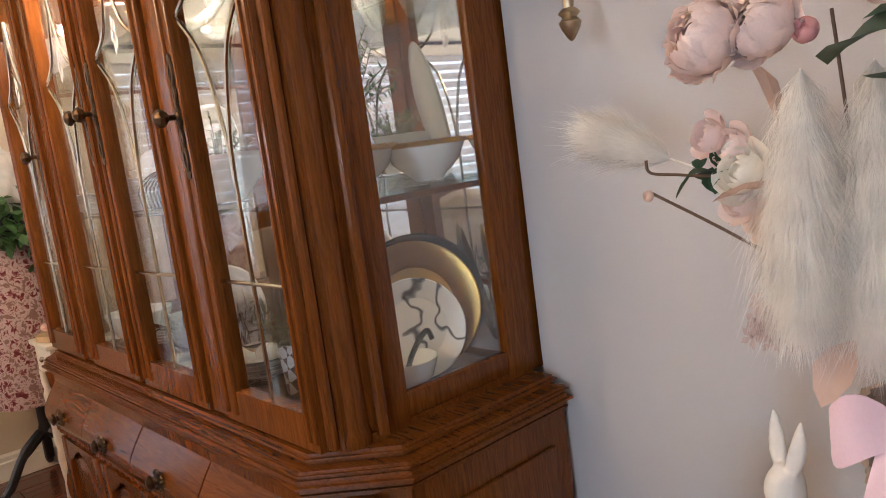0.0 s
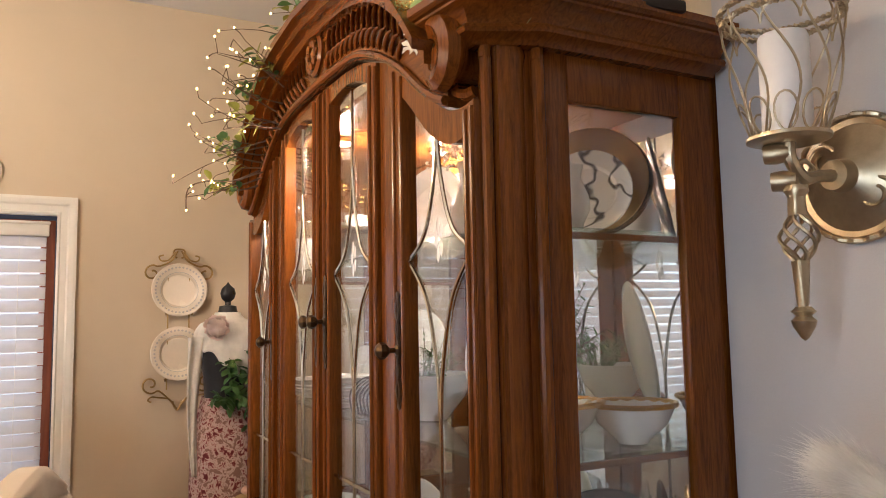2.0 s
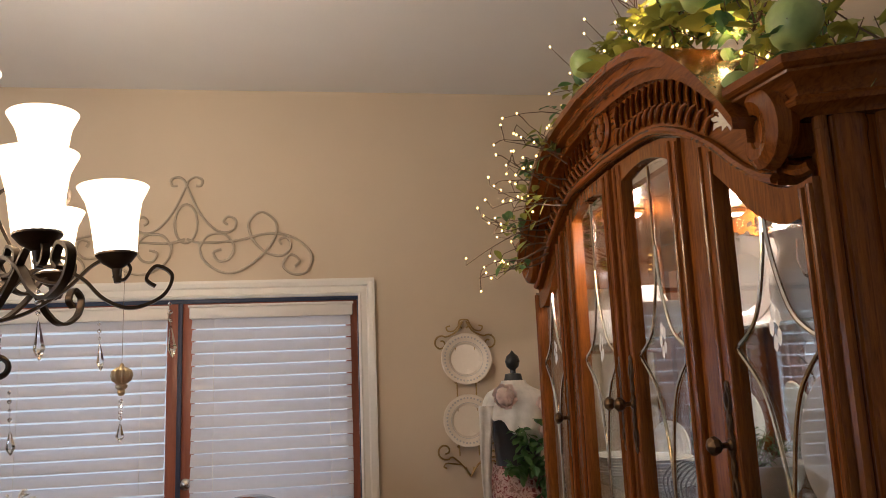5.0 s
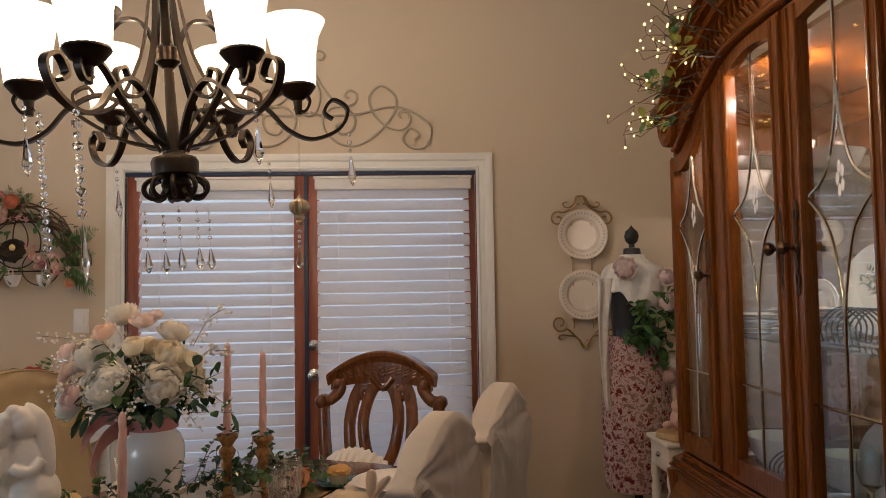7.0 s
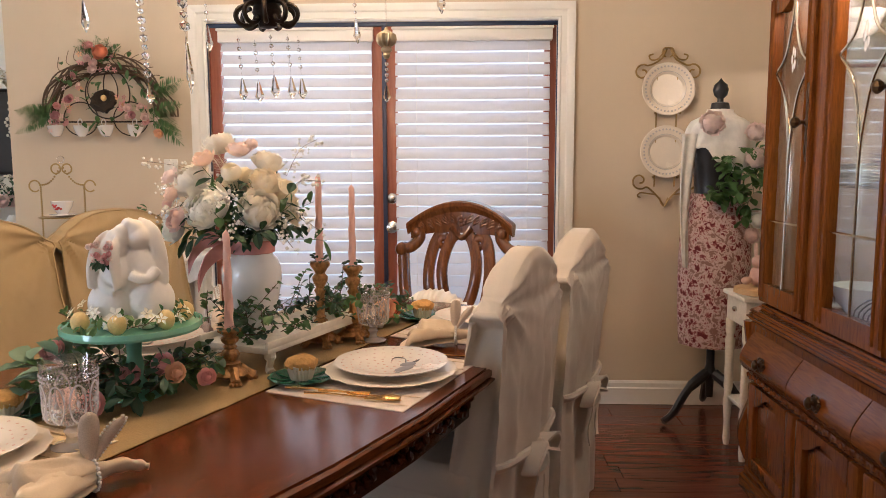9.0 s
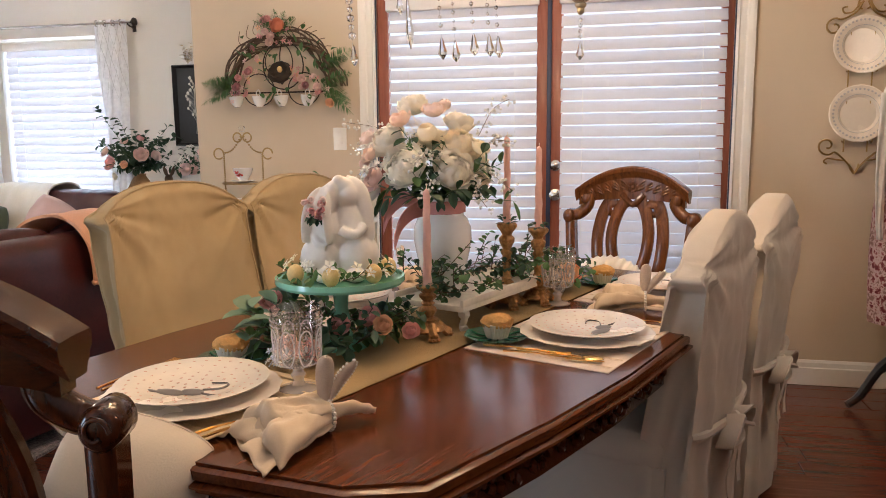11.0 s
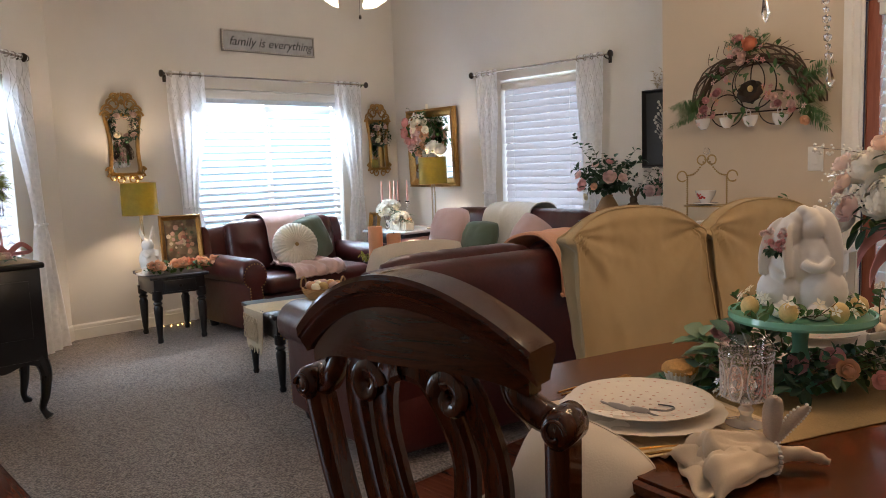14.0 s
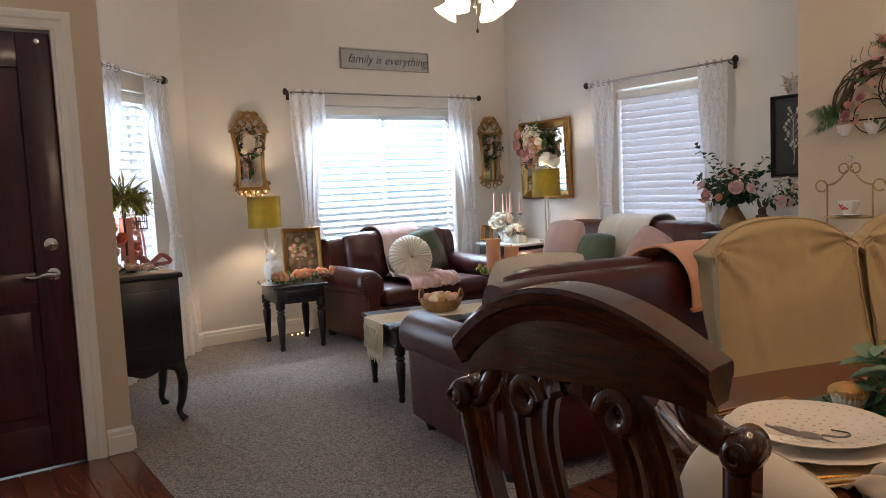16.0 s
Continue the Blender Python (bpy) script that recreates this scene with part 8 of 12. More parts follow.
def serving_table():
    t = thing("serving_table", place(-1.45, 4.02, 0), "white painted narrow serving table against the wall", "side table")
    bm = BM()
    box(bm, (0, 0, 0.80), (0.95, 0.36, 0.025), 0.006)
    part("top", bm, PAINTED, t)
    bm = BM()
    box(bm, (0, 0, 0.735), (0.88, 0.32, 0.10), 0.004)
    part("apron", bm, PAINTED, t)
    for x in (-0.41, 0.41):
        for y in (-0.13, 0.13):
            bm = BM()
            lathe(bm, [(0.016, 0), (0.02, 0.05), (0.018, 0.3), (0.03, 0.45), (0.02, 0.6), (0.028, 0.69)], (x, y, 0), 14)
            part("leg", bm, PAINTED, t)
    s = thing("tiered_stand", place(-1.66, 4.03, 0.813), "beaded wire stand with two tiers of flowered teacups", "tiered stand")
    bm = BM()
    for x in (-0.11, 0.11):
        n = 34
        for i in range(n):
            blob(bm, (x, 0, 0.01 + 0.34 * i / n), 0.0055, 1)
        for i in range(12):
            q = i / 12
            blob(bm, (x * (1 - q), 0, 0.35 + 0.10 * q - 0.03 * math.sin(q * 3.14)), 0.0055, 1)
        tube(bm, [(x + (0.03 if x > 0 else -0.03) + 0.028 * math.cos(a), 0, 0.345 + 0.028 * math.sin(a)) for a in span(0, 5.5, 16)], 0.004, 6)
    for sx in (-1, 1):
        tube(bm, [(sx * 0.028 + 0.024 * math.cos(a), 0, 0.43 + 0.024 * math.sin(a)) for a in span(0, 6.28, 15)[:-1]], 0.004, 6, True)
    for z in (0.03, 0.19):
        tube(bm, [(0.12 * math.cos(a), 0.08 * math.sin(a), z) for a in span(0, 6.28, 25)[:-1]], 0.004, 6, True)
        lathe(bm, [(0.001, z - 0.003), (0.117, z - 0.002), (0.117, z + 0.002), (0.001, z + 0.003)], segs=28, squash=0.68)
    part("wire", bm, BRASS, s)
    bm = BM()
    blob(bm, (0, 0, 0.475), 0.018, 2)
    part("glass_finial", bm, CRYSTAL, s)
    rnd = random.Random(7)
    for z in (0.195, 0.035):
        c = thing("teacup", place(-1.66, 4.02, 0.813 + z), "white china teacup painted with roses", "cup", "teacups on the stand")
        bm = BM()
        lathe(bm, [(0.03, 0.0), (0.062, 0.008), (0.062, 0.011), (0.028, 0.008), (0.022, 0.012), (0.032, 0.026), (0.046, 0.05), (0.052, 0.075), (0.05, 0.075), (0.042, 0.05), (0.001, 0.016)], segs=28)
        part("china", bm, WHITE_CERAMIC, c)
        bm = BM()
        for k in range(10):
            a = -1.57 + rnd.uniform(-0.5, 0.5)
            zz = rnd.uniform(0.035, 0.062)
            r = 0.038 + (zz - 0.035) * 0.42
            blob(bm, (r * math.cos(a), r * math.sin(a), zz), rnd.uniform(0.005, 0.009), 1, (1, 0.5, 1))
        part("painted_rose", bm, RED_P, c)
    f = thing("flower_bowl", place(-1.30, 4.0, 0.813), "low bowl of coral and red flowers", "flowers")
    bm = BM()
    lathe(bm, [(0.04, 0), (0.05, 0.004), (0.11, 0.06), (0.12, 0.10), (0.115, 0.10), (0.10, 0.06), (0.001, 0.02)], segs=28)
    part("bowl", bm, PAINTED, f)
    bouquet(f, (0, 0, 0.09), 0.13, (("rose", CORAL, 0.045, 9), ("rose", PINK, 0.04, 7), ("daisy", IVORY, 0.03, 6), ("rose", RED_P, 0.04, 5)), 14, rnd, LEAF, 0.0, 0.045, 0.7)


serving_table()
bm = BM()
box(bm, (0, 0, 0), (0.075, 0.008, 0.12), 0.004)
box(bm, (0, -0.006, 0), (0.03, 0.006, 0.06), 0.002)
ob = part("light_switch", bm, TRIM, None)
ob.matrix_basis = Matrix.Translation((-1.20, 4.255, 1.23))
tagged(ob, "white rocker light switch on the wall", "light switch")


# ---- living room ----
BLUSH_CLOTH = plain("dusty_pink_cloth", (0.50, 0.33, 0.29), 0.95, vary=0.10, grain=260, relief=0.0018, sheen=0.3)
GREEN_CLOTH = plain("olive_velvet", (0.075, 0.095, 0.055), 0.9, vary=0.15, grain=200, relief=0.001, sheen=0.3)
FLEECE = plain("cream_fleece", (0.66, 0.60, 0.50), 1.0, vary=0.12, grain=140, relief=0.006, sheen=0.4)
PLEAT = plain("ivory_velvet", (0.74, 0.69, 0.60), 0.85, vary=0.06, grain=200, sheen=0.3)
APRICOT = plain("apricot_throw", (0.70, 0.34, 0.18), 0.95, vary=0.10, grain=160, relief=0.004, sheen=0.3)
OLIVE_SHADE = sheer("olive_gold_shade", (0.22, 0.185, 0.03), 0.45, 0.6)
GREY_BOARD = plain("grey_washed_board", (0.40, 0.40, 0.41), 0.8, vary=0.22, grain=40, patch=9)
SILVER = plain("aged_silver", (0.22, 0.20, 0.18), 0.4, 0.6, vary=0.3)
WICKER = plain("wicker", (0.36, 0.22, 0.10), 0.8, vary=0.35, grain=120, relief=0.003)
PEACH_WAX = plain("peach_candle_wax", (0.78, 0.40, 0.22), 0.5, vary=0.05)
MARBLE = plain("white_marble", (0.70, 0.70, 0.70), 0.2, vary=0.12, grain=14, coat=0.3)
PLASTER = plain("white_plaster", (0.74, 0.70, 0.64), 0.6, vary=0.08, grain=60, relief=0.001)
LACE = plain("cream_lace", (0.62, 0.52, 0.36), 0.95, vary=0.2, grain=120, relief=0.003)


def seat_cushion(t, x0, x1, y0, y1, z0, z1):
    bm = BM()
    box(bm, ((x0 + x1) / 2, (y0 + y1) / 2, (z0 + z1) / 2), (x1 - x0 - 0.006, y1 - y0, z1 - z0), 0.055, 4)
    for v in bm.verts:
        if v.co.z > z1 - 0.03:
            u = (v.co.x - (x0 + x1) / 2) / (x1 - x0)
            w = (v.co.y - (y0 + y1) / 2) / (y1 - y0)
            v.co.z += 0.03 * (1 - 4 * u * u) * (1 - 4 * w * w)
    part("seat_cushion", bm, LEATHER, t, crisp=60)


def sofa(m, w, seats, label, depth=0.9):
    """Rolled-arm leather sofa: x across, +y is the way it faces."""
    t = thing("sofa", m, label, "sofa", "leather sofas")
    aw = 0.17
    back, front = -depth / 2, depth / 2
    bm = BM()
    box(bm, (0, 0, 0.19), (w - 0.06, depth - 0.06, 0.26), 0.02)
    part("base", bm, LEATHER, t)
    bm = BM()
    n = 9 * seats + 8

    def shell(u, v):
        a = 2 * math.pi * v
        x = (u - 0.5) * (w - 0.10)
        y = 0.115 * math.cos(a)
        z = 0.31 * math.sin(a)
        k = (abs(math.cos(a)) ** 0.5 if math.cos(a) else 0)
        y = math.copysign(0.115 * abs(math.cos(a)) ** 0.55, math.cos(a))
        z = math.copysign(0.33 * abs(math.sin(a)) ** 0.55, math.sin(a))
        return Vector((x, back + 0.14 + y - 0.10 * (z + 0.3) * 0.4, 0.52 + z - 0.015 * (abs(u - 0.5) * 2) ** 6))
    g = sheet(bm, n, 28, shell)
    bmesh.ops.remove_doubles(bm, verts=bm.verts, dist=0.0005)
    bmesh.ops.holes_fill(bm, edges=bm.edges, sides=60)
    part("back_frame", bm, LEATHER, t, crisp=70)
    inner = w - 2 * aw
    for k in range(seats):
        x0 = -inner / 2 + inner * k / seats
        x1 = x0 + inner / seats
        seat_cushion(t, x0, x1, back + 0.22, front + 0.02, 0.32, 0.46)
        bm = BM()

        def puff(u, v, x0=x0, x1=x1, k=k):
            a = 2 * math.pi * v
            e = 1 - abs(2 * u - 1) ** 7
            ca, sa = math.cos(a), math.sin(a)
            y = math.copysign(0.115 * abs(ca) ** 0.7, ca) * (0.25 + 0.75 * e)
            z = math.copysign(0.225 * abs(sa) ** 0.75, sa) * (0.82 + 0.18 * e)
            crease = 0.010 * noise.noise(Vector((u * 16, a * 0.9, k + w))) * (1 - e * 0.55)
            return Vector((x0 + 0.004 + (x1 - x0 - 0.008) * u, back + 0.27 + y - 0.2 * z + crease, 0.655 + z + crease))
        sheet(bm, 26, 30, puff)
        bmesh.ops.remove_doubles(bm, verts=bm.verts, dist=0.0005)
        bmesh.ops.holes_fill(bm, edges=bm.edges, sides=60)
        part("back_cushion", bm, LEATHER, t, crisp=80)
    for sg in (-1, 1):
        xc = sg * (w / 2 - aw / 2)
        # arm: upright sides with a roll that leans outwards
        prof = []
        for i in range(21):
            a = radians(-60 + 300 * i / 20)
            prof.append((0.108 * math.cos(a) * 1.02 + 0.02, 0.515 + 0.105 * math.sin(a)))
        prof = [(0.065, 0.08)] + prof + [(-0.085, 0.08)]
        bm = BM()
        rings = []
        for y, s in ((back + 0.10, 0.94), (back + 0.16, 1.0), (0.1, 1.0), (front - 0.05, 1.0), (front - 0.02, 0.97), (front, 0.90)):
            rings.append([bm.verts.new((xc + sg * px * s, y, 0.08 + (pz - 0.08) * (0.5 + s / 2))) for px, pz in prof])
        k = len(prof)
        for a, b in zip(rings, rings[1:]):
            for i in range(k):
                bm.faces.new((a[i], a[(i + 1) % k], b[(i + 1) % k], b[i]))
        bm.faces.new(rings[0])
        bm.faces.new(rings[-1][::-1])
        arm = part("arm", bm, LEATHER, t, crisp=50)
        bm = BM()
        for i in range(len(prof) - 1):
            (xa, za), (xb, zb) = prof[i], prof[i + 1]
            steps = max(1, int(math.hypot(xb - xa, zb - za) / 0.022))
            for q in range(steps):
                f = q / steps
                px, pz = xa + (xb - xa) * f, za + (zb - za) * f
                blob(bm, (xc + sg * px * 0.86, front + 0.001, 0.08 + (pz - 0.08) * 0.93), 0.0062, 1, (1, 0.6, 1))
        part("nailhead_trim", bm, BRASS, arm)
    for x in (-w / 2 + 0.1, w / 2 - 0.1):
        for y in (back + 0.1, front - 0.08):
            bm = BM()
            lathe(bm, [(0.03, 0.0), (0.04, 0.04), (0.045, 0.07)], (x, y, 0.002), 14)
            part("foot", bm, BLACK_WOOD, t)
    return t


WEST_SOFA = place(-5.22, 3.70, 0, -90)
NORTH_SOFA = place(-4.03, 4.99, 0, 180)
NEAR_SOFA = place(-2.385, 3.19, 0, 81)
sofa(WEST_SOFA, 1.38, 1, "oxblood leather armchair-and-a-half with nailhead rolled arms")
sofa(NORTH_SOFA, 1.92, 2, "oxblood leather sofa under the window")
sofa(NEAR_SOFA, 2.02, 2, "oxblood leather sofa with its back to the dining table", 0.97)


def drape(name, m, path, w, mat, label, rnd, fringe=0.0, ripple=0.012):
    """A throw laid along path of (y, z), w wide in x."""
    t = thing(name, m, label, "blanket")
    pts = smooth_path([(0, y, z) for y, z in path], 7)
    n = len(pts) - 1
    bm = BM()
    seed = rnd.random() * 40

    def f(u, v):
        s = v * n
        i = min(n - 1, int(s))
        c = pts[i].lerp(pts[i + 1], s - i)
        d = (pts[i + 1] - pts[i]).normalized()
        out = Vector((0, -d.z, d.y))
        x = (u - 0.5) * w * (1 + 0.06 * math.sin(5 * v + seed))
        k = noise.noise(Vector((u * 5 + seed, v * 2.0, 0))) + 0.5 * noise.noise(Vector((u * 13, v * 5, seed)))
        return Vector((x + 0.02 * math.sin(v * 9 + seed), c.y, c.z)) + out * (ripple * abs(k) * 1.3 + 0.004)
    sheet(bm, 34, 44, f)
    thicken(bm, -0.012)
    part("cloth", bm, mat, t, crisp=80)
    if fringe:
        bm = BM()
        for v in (0.0, 1.0):
            for i in range(40):
                p = f(i / 39, v)
                blob(bm, p + Vector((0, -0.004, -fringe / 2)), fringe * 0.55, 1, (1, 1, 1.1), 0.3)
        part("fringe", bm, mat, t)
    return t


rnd = random.Random(31)
drape("throw_blanket", WEST_SOFA @ Matrix.Translation((0.02, 0, 0)), [(-0.42, 0.62), (-0.40, 0.84), (-0.26, 0.90), (-0.10, 0.84), (-0.02, 0.66), (0.02, 0.49)], 0.40, BLUSH_CLOTH, "dusty pink throw over an armchair back", rnd)
drape("throw_blanket", WEST_SOFA @ Matrix.Translation((0.05, 0, 0)), [(0.02, 0.495), (0.20, 0.50), (0.40, 0.49), (0.48, 0.42)], 0.46, BLUSH_CLOTH, "dusty pink throw crumpled on an armchair seat", rnd, 0, 0.045)
drape("throw_blanket", NORTH_SOFA @ Matrix.Translation((-0.02, 0, 0)), [(-0.42, 0.62), (-0.40, 0.85), (-0.26, 0.905), (-0.10, 0.85), (-0.02, 0.66), (0.04, 0.49)], 0.52, FLEECE, "cream fleece throw over a sofa back", rnd)
drape("throw_blanket", NEAR_SOFA @ Matrix.Translation((0.27, -0.05, 0)), [(-0.478, 0.66), (-0.47, 0.80), (-0.40, 0.865), (-0.25, 0.905), (-0.10, 0.86), (-0.02, 0.72)], 0.64, APRICOT, "apricot throw with a bobble fringe over a sofa back", rnd, 0.022)
LEAN = Matrix.Rotation(radians(18), 4, "X")
pillow("cushion", WEST_SOFA @ Matrix.Translation((-0.22, 0.06, 0.48)) @ spin(10) @ LEAN @ Matrix.Rotation(radians(12), 4, "Y"), 0.44, 0.42, 0.14, GREEN_CLOTH, "dark olive cushion on an armchair")
pillow("cushion", NORTH_SOFA @ Matrix.Translation((0.47, 0.22, 0.475)) @ LEAN, 0.46, 0.45, 0.16, BLUSH_CLOTH, "dusty pink square cushion on a sofa", group="sofa cushions")
pillow("cushion", NORTH_SOFA @ Matrix.Translation((0.10, 0.20, 0.47)) @ LEAN, 0.42, 0.34, 0.14, GREEN_CLOTH, "olive green cushion on a sofa", group="sofa cushions")
pillow("cushion", NORTH_SOFA @ Matrix.Translation((-0.34, 0.16, 0.475)) @ LEAN @ Matrix.Rotation(radians(-24), 4, "Y"), 0.42, 0.40, 0.15, BLUSH_CLOTH, "dusty pink cushion tilted on a sofa", group="sofa cushions")
pillow("cushion", NEAR_SOFA @ Matrix.Translation((-0.48, 0.12, 0.48)) @ spin(-6) @ LEAN, 0.56, 0.46, 0.17, FLEECE, "cream plush cushion leaning on the sofa back")


def pleated_cushion(m):
    t = thing("round_cushion", m, "round ivory velvet cushion with radial pleats", "cushion")
    bm = BM()
    R = 0.19
    prof = [(0.001, 0.045), (0.03, 0.05), (0.08, 0.062), (0.14, 0.058), (0.18, 0.035), (0.19, 0.0)]
    prof = prof + [(r, -z) for r, z in prof[-2::-1]]
    rx = Matrix.Rotation(radians(90), 4, "X")
    lathe(bm, prof, (0, 0, R), 144, rx, wave=lambda a, z: 1 + 0.018 * math.cos(36 * a))
    for v in bm.verts:
        a = math.atan2(v.co.z - R, v.co.x)
        v.co.y *= 1 + 0.13 * math.cos(36 * a)
    part("cover", bm, PLEAT, t, crisp=0)
    bm = BM()
    blob(bm, (0, 0.05, R), 0.017, 2, (1, 0.6, 1))
    part("button", bm, BRASS, t)


pleated_cushion(place(0.26, 3.22, 0.50, 160) @ Matrix.Rotation(radians(-20), 4, "X") @ Matrix.Diagonal((0.82, 1, 0.82, 1)))
pleated_cushion(WEST_SOFA @ Matrix.Translation((0.10, 0.22, 0.475)) @ spin(-14) @ LEAN)


# ---- curtains ----
def curtain(t, x0, x1, z_top, z_bot, tie, tie_x, flare, seed):
    """One panel between x0 and x1 at the rod, drawn in at tie height towards tie_x; flare (x0, x1) at the hem."""
    rnd = random.Random(seed)
    bm = BM()
    folds = max(3, int((x1 - x0) / 0.075))
    ph = rnd.random() * 6

    def edges(z):
        if z > tie:
            s = min(1.0, (z - tie) / (z_top - tie) * 1.15)
            s = s * s * (3 - 2 * s)
            a, b = tie_x - 0.075, tie_x + 0.075
            return a + (x0 - a) * s, b + (x1 - b) * s
        s = min(1.0, (tie - z) / (tie - z_bot)) ** 0.7
        a, b = tie_x - 0.075, tie_x + 0.075
        return a + (flare[0] - a) * s, b + (flare[1] - b) * s

    def f(u, v):
        z = z_top + 0.025 + (z_bot - z_top - 0.025) * v
        a, b = edges(z)
        wd = b - a
        amp = 0.012 + 0.10 * min(0.2, wd * 0.35)
        x = a + wd * u + 0.006 * math.sin(17 * u + 3 * z)
        y = -0.02 - amp * (0.55 + 0.5 * math.sin(2 * math.pi * folds * u + ph + 0.8 * math.sin(3 * z + ph)) + 0.25 * noise.noise(Vector((u * 7, z * 2, ph))))
        return Vector((x, y, z))
    sheet(bm, folds * 10, 46, f)
    c = part("curtain_panel", bm, CURTAIN, t, crisp=0)
    bm = BM()
    for k in range(6):
        for sg in (-1, 1):
            line = []
            for i in range(13):
                v = i / 12 * 0.27
                u = k / 5 + sg * (i / 12) * 0.6
                if 0 <= u <= 1:
                    line.append(f(u, v) + Vector((0, -0.003, 0)))
            if len(line) > 2:
                tube(bm, line, 0.0014, 4)
    part("stitching", bm, SILVER_THREAD, c)
    bm = BM()
    p = [f(u, (z_top + 0.025 - tie) / (z_top + 0.025 - z_bot)) + Vector((0, -0.008, 0)) for u in span(0, 1, 12)]
    tube(bm, p, 0.011, 6)
    blob(bm, p[6] + Vector((0, -0.01, 0)), 0.02, 1, (1, 0.7, 1))
    part("tieback", bm, CURTAIN, c)


SILVER_THREAD = plain("silver_thread", (0.66, 0.65, 0.64), 0.5, 0.1)


def curtain_rod(m, a, b, z, label, panels):
    """m lays x along the wall and -y into the room."""
    t = thing("curtain_rod", m, label, "curtain rod", "curtain rods")
    bm = BM()
    tube(bm, [(a, -0.085, z), (b, -0.085, z)], 0.009, 10)
    part("rod", bm, STEEL, t)
    for x, sg in ((a, -1), (b, 1)):
        bm = BM()
        lathe(bm, [(0.011, 0), (0.014, 0.008), (0.026, 0.016), (0.031, 0.026), (0.026, 0.037), (0.001, 0.044)], (x, -0.085, z), 16, Matrix.Rotation(radians(90 * sg), 4, "Y"))
        part("finial", bm, IRON, t)
    for x in (a + 0.03, b - 0.03):
        bm = BM()
        tube(bm, [(x, -0.002, z - 0.03), (x, -0.06, z - 0.025), (x, -0.085, z - 0.012)], 0.006, 6)
        box(bm, (x, -0.004, z - 0.03), (0.03, 0.008, 0.06), 0.003)
        part("bracket", bm, IRON, t)
    for k, pn in enumerate(panels):
        x0, x1, tie, tie_x, flare = pn
        c = thing("curtain", m @ Matrix.Translation((0, -0.045, 0)), "sheer white curtain with silver diamond stitching, tied back", "curtain", "white curtains")
        curtain(c, x0, x1, z, 0.02, tie, tie_x, flare, int(abs(x0) * 100) + k)
        for i in range(4):
            x = x0 + (x1 - x0) * (i + 0.5) / 4
            bm = BM()
            tube(bm, [(x, -0.085 + 0.045 + 0.022 * math.cos(q), z + 0.022 * math.sin(q)) for q in span(0, 6.28, 13)[:-1]], 0.0045, 6, True)
            part("grommet", bm, STEEL, c)


# along the west wall local x runs with +y from 3.99
curtain_rod(MW, -1.03, 1.02, 2.105, "nickel curtain rod over the wide window", [(-1.02, -0.68, 0.98, -0.88, (-1.0, -0.66)), (0.66, 0.98, 0.98, 0.88, (0.68, 1.0))])
curtain_rod(MN, -0.71, 0.77, 2.09, "nickel curtain rod over the north window", [(-0.69, -0.42, 1.0, -0.56, (-0.68, -0.44)), (0.45, 0.72, 1.0, 0.60, (0.46, 0.70))])
# along the slanting wall local x runs from the south-east end
curtain_rod(MS, -0.50, 0.40, 2.11, "nickel curtain rod over the slanting window", [(-0.50, -0.12, 0.95, -0.40, (-0.52, -0.22)), (0.18, 0.50, 0.95, 0.47, (0.24, 0.73))])


